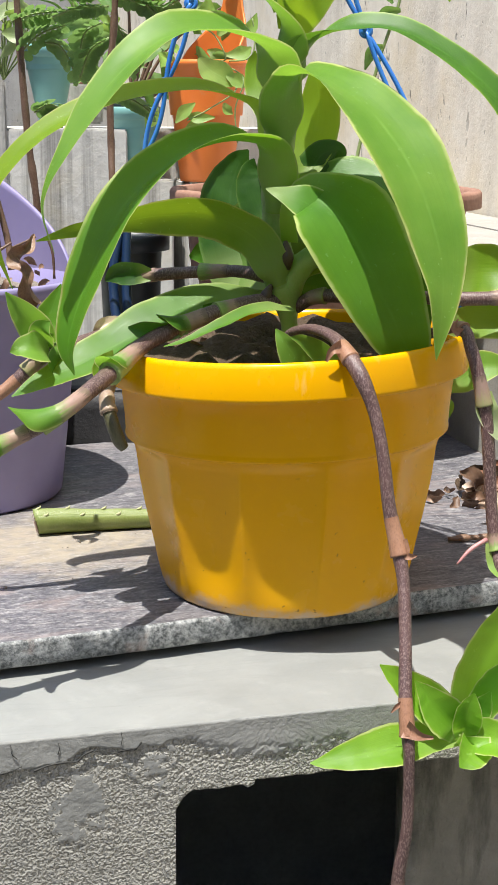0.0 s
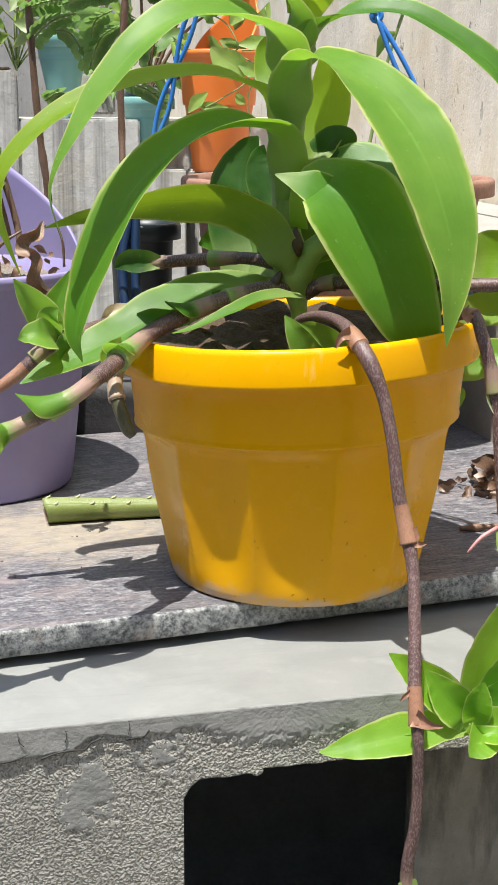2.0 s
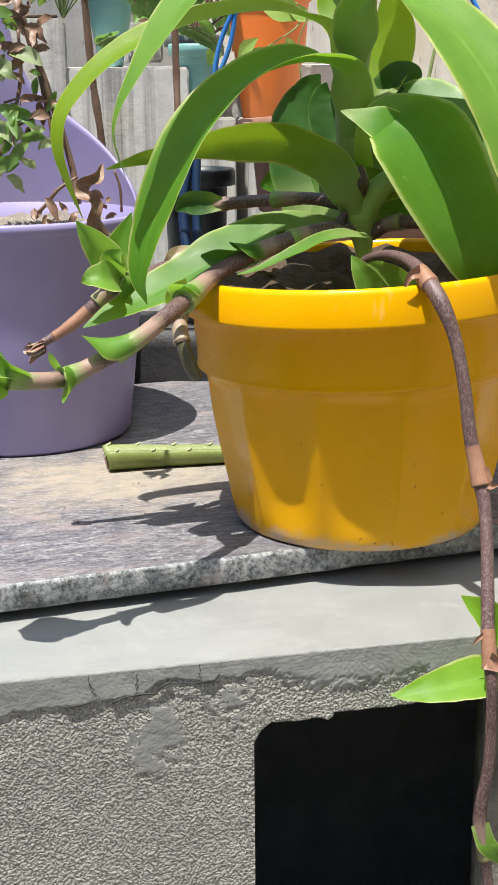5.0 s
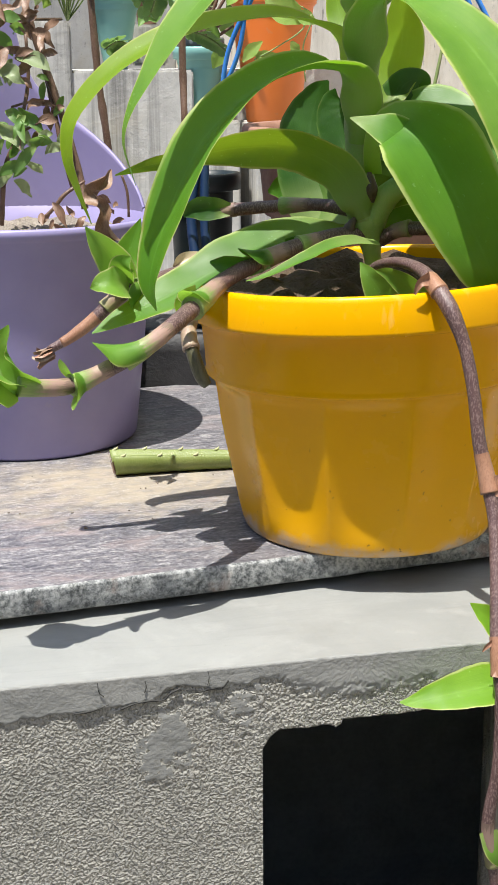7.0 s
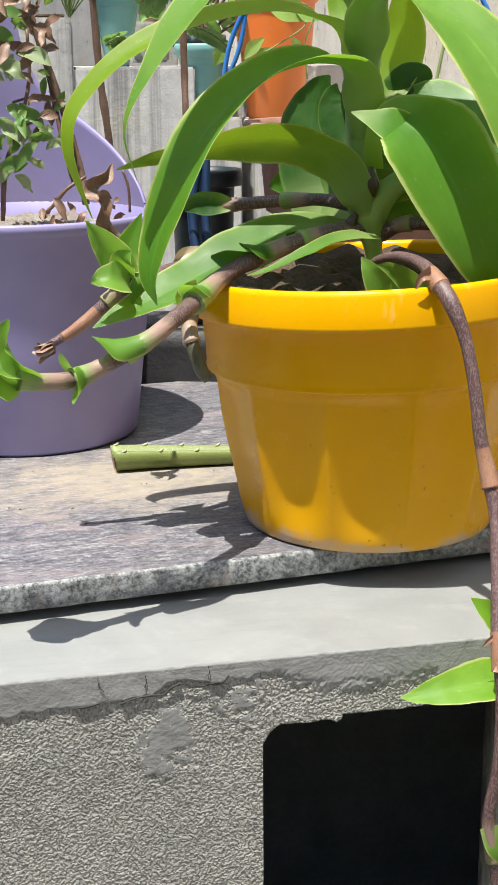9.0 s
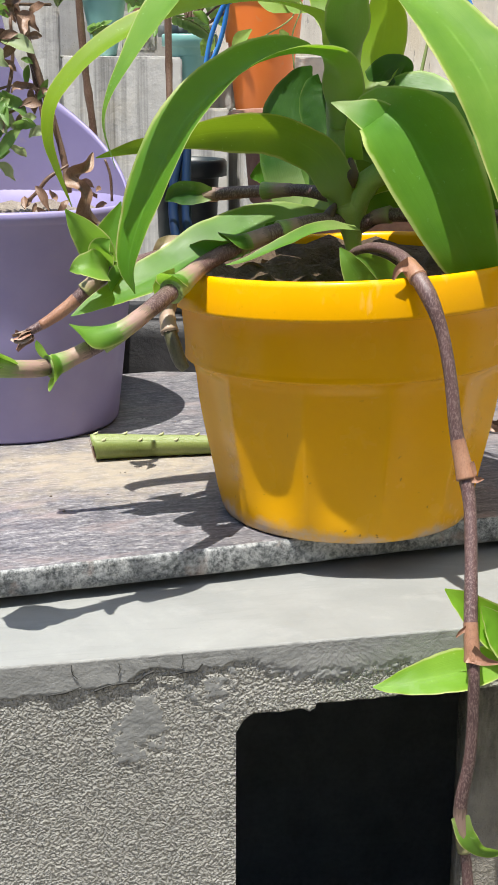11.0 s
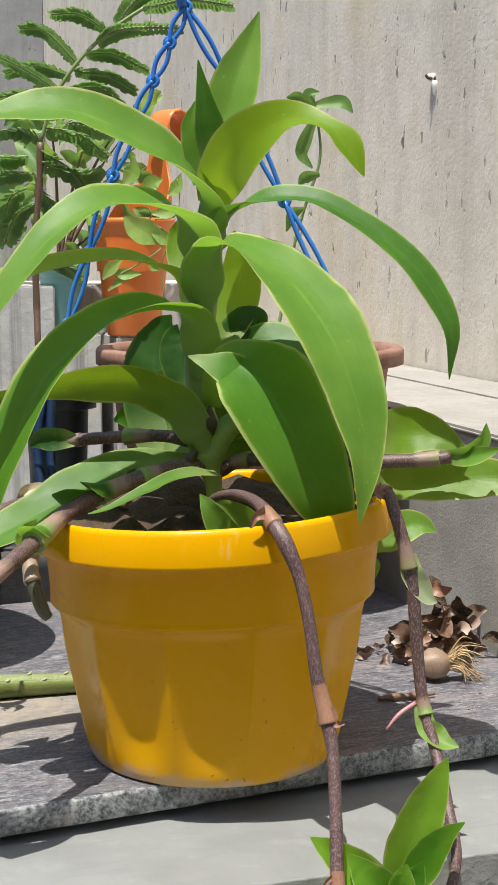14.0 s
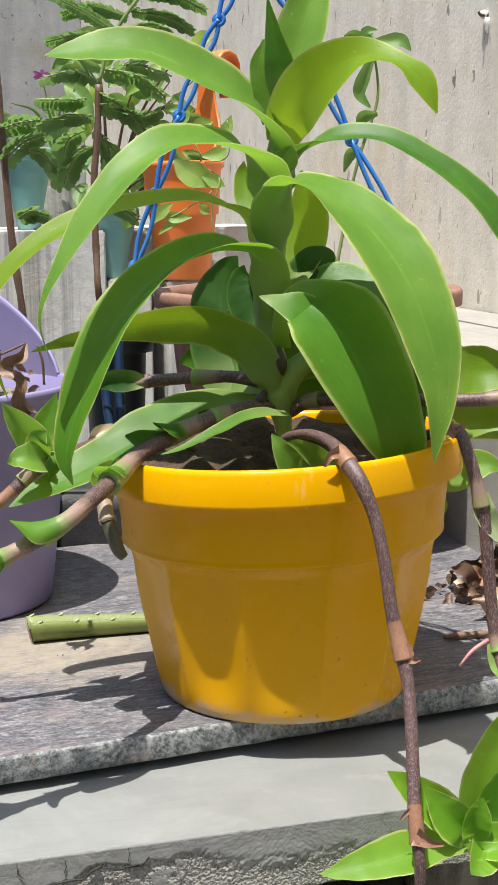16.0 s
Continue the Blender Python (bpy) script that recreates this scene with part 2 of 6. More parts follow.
n.translucent((0.9, 0.45, 0.0), 0.03)
yellow_plastic = n.m

purple_plastic = plastic("purple_plastic", (0.25, 0.22, 0.42), (0.32, 0.285, 0.49), 0.42)
orange_plastic = plastic("orange_plastic", (0.8, 0.19, 0.035), (0.84, 0.24, 0.055), 0.38)
teal_plastic = plastic("teal_plastic", (0.17, 0.37, 0.34), (0.25, 0.45, 0.41), 0.45)
black_plastic = plastic("black_plastic", (0.013, 0.021, 0.023), (0.028, 0.036, 0.038), 0.4)
grey_plastic = plastic("grey_plastic", (0.12, 0.14, 0.14), (0.18, 0.19, 0.19), 0.5)
# the hanger's blue plastic, darkened to carry the shade on its straps
shaded_blue_plastic = plastic("shaded_blue_plastic", (0.006, 0.02, 0.065), (0.01, 0.032, 0.09), 0.4, dirt_amount=0.05)
blue_plastic = plastic("blue_plastic", (0.03, 0.16, 0.55), (0.06, 0.23, 0.62), 0.33, dirt_amount=0.05)
yard_cement = matt("yard_cement", (0.12, 0.116, 0.108), (0.19, 0.185, 0.175), 2, 0.9)
papery = stem_material("papery_pink", (0.5, 0.38, 0.3), (0.62, 0.5, 0.4), (0.4, 0.28, 0.22), 0.3)
terracotta = matt("terracotta", (0.25, 0.12, 0.08), (0.38, 0.22, 0.155), 24)
soil = matt("soil", (0.065, 0.042, 0.024), (0.13, 0.088, 0.055), 40, 0.95, 0.9, 0.006, 220)
pale_soil = matt("dusty_soil", (0.2, 0.17, 0.14), (0.34, 0.3, 0.25), 40, 0.95, 0.9, 0.006, 220)
dark_stone = matt("dark_stone", (0.018, 0.018, 0.02), (0.04, 0.04, 0.042), 30, 0.6, 0.5)
inner_plaster = matt("inner_plaster", (0.5, 0.53, 0.5), (0.62, 0.65, 0.6), 20)
crack_grey = matt("crack_grey", (0.03, 0.03, 0.028), (0.05, 0.05, 0.045), 60)
white_paint = matt("white_wax", (0.7, 0.68, 0.62), (0.8, 0.78, 0.72), 30, 0.6)
rust = matt("rusty_iron", (0.08, 0.05, 0.035), (0.14, 0.09, 0.06), 60, 0.7)
bulb_skin = stem_material("bulb_skin", (0.25, 0.17, 0.11), (0.38, 0.28, 0.2), (0.18, 0.11, 0.07), 0.5)
spine_pale = matt("spine_pale", (0.38, 0.4, 0.2), (0.48, 0.48, 0.28), 60)
root_straw = matt("root_straw", (0.45, 0.3, 0.14), (0.6, 0.44, 0.24), 60, 0.85)
aloe_skin = stem_material("aloe_skin", (0.145, 0.19, 0.04), (0.21, 0.255, 0.075), (0.27, 0.3, 0.12), 0.25)

# polished granite: streaked top, mottled sawn edge
n = Nodes("granite_top")
streak = n.math("ADD", n.math("MULTIPLY", n.noise(1.0, 8, 0.8, n.coords((42, 120, 60), 10), 3.2), 0.5), n.math("MULTIPLY", n.noise(1.0, 7, 0.8, n.coords((14, 48, 40), 4), 3.5), 0.5))
c = n.ramp(streak, (0.40, (0.05, 0.05, 0.06)), (0.46, (0.11, 0.108, 0.122)), (0.52, (0.185, 0.18, 0.192)), (0.59, (0.36, 0.352, 0.352)))
c = n.mix(n.math("MULTIPLY", n.ramp(n.noise(240, 3), (0.5, 0.0), (0.68, 1.0)), 0.6), c, (0.04, 0.04, 0.046))
flecks = n.ramp(n.noise(1.0, 4, 0.7, n.coords((60, 150, 60), -34), 1.4), (0.6, 0.0), (0.66, 0.6))
c = n.mix(flecks, c, (0.45, 0.445, 0.44))
rose = n.ramp(n.noise(1.0, 5, 0.7, n.coords((7, 26, 30), 0), 1.0), (0.52, 0.0), (0.66, 0.5))
c = n.mix(rose, c, (0.33, 0.265, 0.25))
for tilt, stretch in ((38, (8, 260, 60)), (-52, (9, 300, 60))):
    mark = n.ramp(n.noise(1.0, 2, 0.5, n.coords(stretch, tilt), 0.3), (0.69, 0.0), (0.72, 1.0))
    c = n.mix(n.math("MULTIPLY", mark, n.ramp(n.noise(9, 3), (0.45, 0.0), (0.6, 0.7))), c, (0.42, 0.4, 0.37))
spread = n.node("ShaderNodeVectorMath")
spread.operation = "DISTANCE"
n.link(n.coords((1, 1.5, 1), 0), spread.inputs[0])
spread.inputs[1].default_value = (-0.03, 0.36, 0.0)
dust = n.ramp(n.math("ADD", n.math("MULTIPLY", spread.outputs["Value"], 2.2), n.math("MULTIPLY", n.noise(16, 6, 0.7), 0.9)), (0.58, 0.8), (0.84, 0.0))
c = n.mix(n.math("MULTIPLY", dust, n.ramp(n.noise(60, 4), (0.3, 0.5), (0.6, 1.0))), c, (0.34, 0.29, 0.215))
n.color(c).rough(n.mix(dust, n.ramp(n.noise(30, 4), (0.3, 0.34), (0.7, 0.5)), (0.85, 0.85, 0.85)))
n.bump(n.noise(200, 3), 0.1, 0.001)
granite_top = n.m

n = Nodes("granite_edge")
g = n.math("ADD", n.math("MULTIPLY", n.noise(230, 5, 0.8), 0.65), n.math("MULTIPLY", n.noise(55, 4, 0.6), 0.35))
c = n.ramp(g, (0.39, (0.04, 0.045, 0.047)), (0.465, (0.14, 0.15, 0.15)), (0.53, (0.29, 0.3, 0.297)), (0.63, (0.48, 0.487, 0.475)))
c = n.mix(n.ramp(n.noise(25, 4), (0.6, 0.0), (0.68, 0.5)), c, (0.33, 0.24, 0.2))
n.color(c).rough(0.6)
n.bump(g, 0.5, 0.002)
granite_edge = n.m

# cement ledge: smooth trowelled top and coat
n = Nodes("smooth_cement")
c = n.mix(n.ramp(n.noise(6, 6, 0.65, None, 1.0), (0.35, 0.0), (0.7, 1.0)), (0.222, 0.229, 0.22), (0.282, 0.288, 0.276))
c = n.mix(n.ramp(n.noise(24, 5), (0.55, 0.0), (0.75, 0.6)), c, (0.33, 0.334, 0.32))
wipe = n.noise(1.0, 5, 0.7, n.coords((7, 60, 20), 6), 1.2)
c = n.mix(n.ramp(wipe, (0.54, 0.0), (0.68, 0.5)), c, (0.21, 0.216, 0.208))
c = n.mix(n.ramp(n.noise(190, 3), (0.68, 0.0), (0.76, 0.6)), c, (0.2, 0.2, 0.19))
n.color(c).rough(n.ramp(n.noise(15, 4), (0.3, 0.42), (0.7, 0.65)))
n.bump(n.math("ADD", n.noise(18, 4), n.math("MULTIPLY", n.noise(150, 3), 0.25)), 0.25, 0.003)
smooth_cement = n.m

n = Nodes("coat_cement")
c = n.mix(n.ramp(n.noise(14, 6, 0.65), (0.35, 0.0), (0.7, 1.0)), (0.23, 0.234, 0.222), (0.31, 0.312, 0.295))
c = n.mix(n.ramp(n.noise(120, 3), (0.6, 0.0), (0.75, 0.6)), c, (0.2, 0.2, 0.19))
n.color(c).rough(0.75)
n.bump(n.math("ADD", n.noise(110, 5), n.math("MULTIPLY", n.noise(420, 2), 0.35)), 0.5, 0.002)
coat_cement = n.m

n = Nodes("rough_plaster")
c = n.mix(n.ramp(n.noise(9, 6), (0.35, 0.0), (0.7, 1.0)), (0.33, 0.326, 0.295), (0.415, 0.405, 0.365))
c = n.mix(n.ramp(n.noise(48, 4), (0.5, 0.0), (0.75, 0.5)), c, (0.5, 0.485, 0.435))
# shade in the hollows between the plaster worms is put into the colour
c = n.mix(n.ramp(n.noise(500, 0.7, 0.4, n.coords((1, 1, 0.9)), 0.6), (0.39, 0.75), (0.5, 0.0)), c, (0.19, 0.185, 0.162))
n.color(c).rough(0.95)
n.b.inputs["Specular IOR Level"].default_value = 0.2
worm = n.noise(500, 0.7, 0.4, n.coords((1, 1, 0.9)), 0.6)
ridge = n.ramp(worm, (0.32, 0.0), (0.5, 0.5), (0.68, 1.0))
n.bump(ridge, 0.9, 0.0013)
rough_plaster = n.m

n = Nodes("bench_plaster")
c = n.mix(n.ramp(n.noise(12, 6), (0.35, 0.0), (0.7, 1.0)), (0.31, 0.30, 0.265), (0.41, 0.395, 0.35))
c = n.mix(n.ramp(n.noise(420, 3), (0.5, 0.0), (0.7, 0.4)), c, (0.22, 0.21, 0.185))
n.color(c).rough(0.95)
n.bump(n.math("ADD", n.noise(420, 4), n.noise(160, 4)), 0.6, 0.0012)
bench_plaster = n.m

n = Nodes("dusty_cement")
c = n.mix(n.ramp(n.noise(7, 6, 0.65), (0.35, 0.0), (0.7, 1.0)), (0.29, 0.272, 0.24), (0.38, 0.358, 0.318))
c = n.mix(n.ramp(n.noise(60, 5, 0.7), (0.55, 0.0), (0.72, 0.6)), c, (0.23, 0.21, 0.18))
c = n.mix(n.ramp(n.noise(1.0, 5, 0.7, n.coords((30, 9, 20), 12), 1.5), (0.56, 0.0), (0.68, 0.5)), c, (0.42, 0.405, 0.37))
n.color(c).rough(0.85)
n.bump(n.noise(120, 4), 0.3, 0.002)
dusty_cement = n.m

# brownish plaster with darker upright streaks
n = Nodes("streaked_plaster")
c = n.mix(n.ramp(n.noise(20, 6), (0.35, 0.0), (0.7, 1.0)), (0.2, 0.187, 0.158), (0.3, 0.28, 0.24))
c = n.mix(n.ramp(n.noise(1.0, 5, 0.6, n.coords((40, 40, 9))), (0.46, 0.0), (0.62, 0.85)), c, (0.085, 0.08, 0.066))
n.color(c).rough(0.9)
n.bump(n.math("ADD", n.noise(330, 3, 0.6, None, 0.6), n.noise(1.0, 3, 0.6, n.coords((90, 90, 12)))), 1.0, 0.003)
streaked_plaster = n.m


def wall_material(name, a, b, stain, pits, stain_amount=0.6, drip=11.0, pit=42.0, pitted=0.85, run=0.09):
    n = Nodes(name)
    c = n.mix(n.ramp(n.noise(3.2, 6, 0.6), (0.33, 0.0), (0.68, 1.0)), a, b)
    c = n.mix(n.ramp(n.noise(17, 6, 0.7), (0.45, 0.0), (0.75, 0.45)), c, stain)
    drips = n.noise(1.0, 6, 0.7, n.coords((drip, drip, drip * run)))
    c = n.mix(n.math("MULTIPLY", n.ramp(drips, (0.48, 0.0), (0.68, 1.0)), stain_amount), c, stain)
    warm = n.ramp(n.noise(3.4, 5, 0.65), (0.5, 0.0), (0.66, 0.6))
    c = n.mix(warm, c, (a[0] * 0.94, a[1] * 0.85, a[2] * 0.66))
    spots = n.ramp(n.noise(1.0, 4, 0.6, n.coords((pit, pit, pit * 0.45))), (0.625, 0.0), (0.67, 1.0))
    specks = n.ramp(n.noise(1.0, 3, 0.6, n.coords((pit * 3.4, pit * 3.4, pit * 1.8))), (0.66, 0.0), (0.72, 0.7))
    cluster = n.ramp(n.noise(5.0, 4), (0.40, 0.3), (0.6, 1.0))
    holes = n.math("MULTIPLY", n.math("MAXIMUM", spots, specks), cluster)
    c = n.mix(n.math("MULTIPLY", holes, pitted), c, pits)
    n.color(c).rough(0.88)
    fine = n.math("ADD", n.noise(130, 4), n.math("MULTIPLY", n.noise(36, 4), 0.8))
    n.bump(n.math("SUBTRACT", n.math("MULTIPLY", fine, 0.5), n.math("MULTIPLY", holes, pitted * 1.17)), 0.5, 0.004)
    return n.m


wall_cement = wall_material("wall_cement", (0.63, 0.58, 0.49), (0.76, 0.705, 0.605), (0.43, 0.38, 0.305), (0.12, 0.11, 0.1), 0.45, 9.0, 38.0)
stained_cement = wall_material("stained_cement", (0.5, 0.49, 0.46), (0.66, 0.645, 0.61), (0.15, 0.145, 0.135), (0.1, 0.1, 0.09), 1.0, 26.0, 60.0, 0.1, 0.02)
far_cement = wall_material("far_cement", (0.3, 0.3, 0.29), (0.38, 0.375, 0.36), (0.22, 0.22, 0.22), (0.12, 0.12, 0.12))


# ---- building blocks ----
def thing(name, label, category, at=(0, 0, 0), group="", kind="", turn=0.0):
    ob = new(name)
    ob.empty_display_size = 0.02
    ob.matrix_world = pose(*at, 0, 0, turn)
    return tagged(ob, label, category, group, kind)


def as_mesh(name, bm, material, smooth=True):
    me = bpy.data.meshes.new(name)
    bm.normal_update()
    bm.to_mesh(me)
    bm.free()
    for m in material if isinstance(material, (list, tuple)) else [material]:
        me.materials.append(m)
    for p in me.polygons:
        p.use_smooth = smooth
    return me


def part(name, bm, material, parent=None, label="", smooth=True, at=None):
    """One bmesh, in the parent's own coordinates, as one mesh object under it."""
    ob = new(name, as_mesh(name, bm, material, smooth))
    if parent is not None:
        ob.parent = parent
    if at is not None:
        ob.matrix_local = at
    return tagged(ob, label)


def glide(rows, s):
    """A smooth curve (Catmull-Rom) through rows of numbers; s from 0 to 1."""
    k = len(rows) - 1
    f = min(max(s, 0.0), 1.0) * k
    i = min(int(f), k - 1)
    u = f - i
    p1, p2 = np.array(rows[i], float), np.array(rows[i + 1], float)
    p0 = np.array(rows[i - 1], float) if i > 0 else 2 * p1 - p2
    p3 = np.array(rows[i + 2], float) if i + 2 <= k else 2 * p2 - p1
    return 0.5 * (2 * p1 + (p2 - p0) * u + (2 * p0 - 5 * p1 + 4 * p2 - p3) * u * u + (3 * p1 - p0 - 3 * p2 + p3) * u**3)


def tube_bm(rows, sides=12, steps=6, caps=True, wobble=0.0):
    """A round stem along rows of x, y, z, radius."""
    bm = bmesh.new()
    uv = bm.loops.layers.uv.new("uv")
    count = steps * (len(rows) - 1) + 1
    pts = [glide(rows, i / (count - 1)) for i in range(count)]
    normal = Vector((0.3, 1, 0.2))
    rings = []
    for i, p in enumerate(pts):
        a, b = pts[max(i - 1, 0)], pts[min(i + 1, count - 1)]
        t = Vector((b - a)[:3]).normalized()
        normal = (normal - t * normal.dot(t)).normalized()
        side = t.cross(normal)
        r = max(p[3], 0.0003) * (1 + wobble * noise.noise(Vector(p[:3]) * 90))
        rings.append([bm.verts.new(Vector(p[:3]) + (normal * math.cos(q) + side * math.sin(q)) * r)
                      for q in (2 * math.pi * j / sides for j in range(sides))])
    for i, (a, b) in enumerate(zip(rings, rings[1:])):
        for j in range(sides):
            f = bm.faces.new((a[j], a[(j + 1) % sides], b[(j + 1) % sides], b[j]))
            for loop, (x, y) in zip(f.loops, ((j, i), (j + 1, i), (j + 1, i + 1), (j, i + 1))):
                loop[uv].uv = (x / sides, y / (count - 1))
    if caps:
        bm.faces.new(rings[0][::-1])
        bm.faces.new(rings[-1])
    return bm


def tube_part(name, parent, material, rows, label="", wobble=0.04):
    return part(name, tube_bm(rows, wobble=wobble), material, parent, label)


def leaf_bm(rows, fold=12.0, across=8, along=30, wave=1.0):
    """A strap leaf along rows of x, y, z, width, roll (degrees about its own midline; 0 faces the y axis). fold: the rise of its two halves."""
    bm = bmesh.new()
    uv = bm.loops.layers.uv.new("uv")
    pts = [glide(rows, i / along) for i in range(along + 1)]
    seed = Vector(rows[0][:3]) * 37
    grid = []
    for i, p in enumerate(pts):
        a, b = pts[max(i - 1, 0)], pts[min(i + 1, along)]
        t = Vector((b - a)[:3]).normalized()
        s0 = t.cross(Vector((0, 1, 0)))
        s0 = s0.normalized() if s0.length > 0.08 else Vector((1, 0, 0))
        n0 = s0.cross(t)
        r = radians(p[4])
        side = s0 * math.cos(r) + n0 * math.sin(r)
        up = side.cross(t)
        w = max(p[3], 0.0008) / 2
        row = []
        for j in range(across + 1):
            u = 2 * j / across - 1
            rise = abs(u) ** 1.4 * math.tan(radians(fold)) * w
            ripple = wave * 0.05 * w * noise.noise(seed + Vector((i * 0.22, u * 1.2, 0))) * abs(u) * 2
            edge = 1 + 0.035 * wave * noise.noise(seed + Vector((i * 0.35, 5 * (u > 0), 3)))
            row.append(bm.verts.new(Vector(p[:3]) + side * (u * w * edge) - up * (rise + ripple)))
        grid.append(row)
    for i in range(along):
        for j in range(across):
            f = bm.faces.new((grid[i][j], grid[i][j + 1], grid[i + 1][j + 1], grid[i + 1][j]))
            for loop, (a, b) in zip(f.loops, ((j, i), (j + 1, i), (j + 1, i + 1), (j, i + 1))):
                loop[uv].uv = (a / across, b / along)
    return bm


def strap_bm(rows, wrap, across=10, along=44):
    """A strap leaf along rows of x, y, z, width, roll, fold. Its upper side faces the stem at the foot; wrap: the share of its length that clasps the stem."""
    bm = bmesh.new()
    uv = bm.loops.layers.uv.new("uv")
    pts = [glide(rows, i / along) for i in range(along + 1)]
    seed = Vector(rows[0][:3]) * 37
    grid = []
    for i, p in enumerate(pts):
        f = i / along
        a, b = pts[max(i - 1, 0)], pts[min(i + 1, along)]
        t = Vector((b - a)[:3]).normalized()
        s0 = t.cross(Vector((0, 1, 0)))
        s0 = s0.normalized() if s0.length > 0.08 else Vector((1, 0, 0))
        r = radians(p[4])
        side = s0 * math.cos(r) + s0.cross(t) * math.sin(r)
        up = side.cross(t)
        w = max(p[3], 0.0008) / 2
        k = 1 - min(1.0, f / wrap) if wrap else 0.0
        k = k * k * (3 - 2 * k)
        arc = max(0.05, 1.75 * k)
        row = []
        for j in range(across + 1):
            u = 2 * j / across - 1
            flat = side * u * w + up * (abs(u) ** 1.5 * math.tan(radians(p[5])) * w)
            round_ = side * (w / arc * math.sin(arc * u)) + up * (w / arc * (1 - math.cos(arc * u)))
            ripple = 0.07 * w * noise.noise(seed + Vector((f * 8, u * 1.1, 0))) * abs(u) * 2 * (1 - k) + 0.02 * w * noise.noise(seed + Vector((f * 30, u * 2, 7)))
            edge = 1 + 0.05 * noise.noise(seed + Vector((f * 14, 5 * (u > 0), 3))) + 0.02 * noise.noise(seed + Vector((f * 60, 5 * (u > 0), 9)))
            row.append(bm.verts.new(Vector(p[:3]) + flat.lerp(round_, k) * edge + up * ripple))
        grid.append(row)
    for i in range(along):
        for j in range(across):
            f = bm.faces.new((grid[i][j], grid[i][j + 1], grid[i + 1][j + 1], grid[i + 1][j]))
            for loop, (a, b) in zip(f.loops, ((j, i), (j + 1, i), (j + 1, i + 1), (j, i + 1))):
                loop[uv].uv = (a / across, b / along)
    return bm


def strap(parent, material, rows, wrap, label=""):
    return part("leaf", strap_bm(rows, wrap), material, parent, label)


def leaf(parent, material, fold, rows, label=""):
    return part("leaf", leaf_bm(rows, fold), material, parent, label)


def lathe_bm(profile, sides=64, shape=None):
    """A turned form from (radius, height) pairs. shape(angle, height, radius): an uneven radius."""
    bm = bmesh.new()
    rings = []
    for r, z in profile:
        rings.append([bm.verts.new(((shape(q, z, r) if shape else r) * math.cos(q), (shape(q, z, r) if shape else r) * math.sin(q), z))
                      for q in (2 * math.pi * j / sides for j in range(sides))])
    for a, b in zip(rings, rings[1:]):
        for j in range(sides):
            bm.faces.new((a[j], a[(j + 1) % sides], b[(j + 1) % sides], b[j]))
    return bm


def box_bm(x0, x1, y0, y1, z0, z1, bevel=0.003, seg=2):
    bm = bmesh.new()
    bmesh.ops.create_cube(bm, size=1, matrix=Matrix.LocRotScale(((x0 + x1) / 2, (y0 + y1) / 2, (z0 + z1) / 2), None, (x1 - x0, y1 - y0, z1 - z0)))
    if bevel:
        bmesh.ops.bevel(bm, geom=bm.edges[:], offset=bevel, segments=seg, affect="EDGES")
    return bm


def soil_bm(radius, z, rough=0.008, rings=14, sides=40):
    """A lumpy bed of soil."""
    bm = bmesh.new()
    rows = []
    for i in range(rings + 1):
        r = radius * i / rings
        rows.append([bm.verts.new((r * math.cos(q), r * math.sin(q), z + rough * noise.noise(Vector((r * math.cos(q) * 60, r * math.sin(q) * 60, z * 9)))))
                     for q in (2 * math.pi * j / sides for j in range(sides))])
    for a, b in zip(rows, rows[1:]):
        for j in range(sides):
            bm.faces.new((a[j], a[(j + 1) % sides], b[(j + 1) % sides], b[j]))
    bmesh.ops.remove_doubles(bm, verts=bm.verts[:], dist=1e-5)
    return bm


# ---- the terrace ----
YAW = 17.0          # how far the terrace is turned from the x axis
FRONT = pose(0.0, -0.217, -0.030, 0, 0, YAW)   # the ledge's front top edge; its x runs along the edge, y into the place
HOLE_LEFT, HOLE_RIGHT, HOLE_TOP = -0.0725, 0.1185, -0.0530


def ragged(u, seed, size):
    return size * (noise.noise(Vector((u * 26, seed, 0))) + 0.5 * noise.noise(Vector((u * 90, seed, 4))) + 0.25 * noise.noise(Vector((u * 260, seed, 8))))


def hole_top(u):
    """The broken upper edge of the opening."""
    step = 0.0035 if u > -0.014 else 0.0
    corner = max(0.0, (HOLE_LEFT + 0.016 - u) / 0.016)
    nick = -0.003 * max(0.0, 1 - abs(u + 0.018) / 0.005)
    return HOLE_TOP + step + nick - 0.014 * corner**2.2 + ragged(u, 2.0, 0.0022)


ledge = thing("wall_front", "grey cement parapet with rough plaster face and a dark opening", "wall", kind="structure")
ledge.matrix_world = FRONT


def relief(u, z):
    """Worm-like throws of plaster."""
    p = Vector((u, z * 1.15, 0))
    warp = Vector((noise.noise(p * 190), noise.noise(p * 190 + Vector((9, 0, 0))), 0)) * 0.003
    a = abs(noise.noise((p + warp) * 370))
    b = abs(noise.noise((p + warp) * 560 + Vector((0, 0, 5))))
    return 0.0004 * a + 0.0003 * b + 0.0004 * noise.noise(p * 45) + 0.0002 * noise.noise(p * 130)


COAT = [(-0.45, 0.026), (-0.20, 0.0235), (-0.175, 0.0225), (-0.15, 0.0195), (-0.133, 0.0135), (-0.10, 0.0135), (-0.077, 0.0115), (-0.058, 0.013), (-0.042, 0.022), (-0.02, 0.027), (0.0, 0.029), (0.02, 0.027), (0.035, 0.025), (0.06, 0.025), (0.1, 0.03), (0.45, 0.03)]


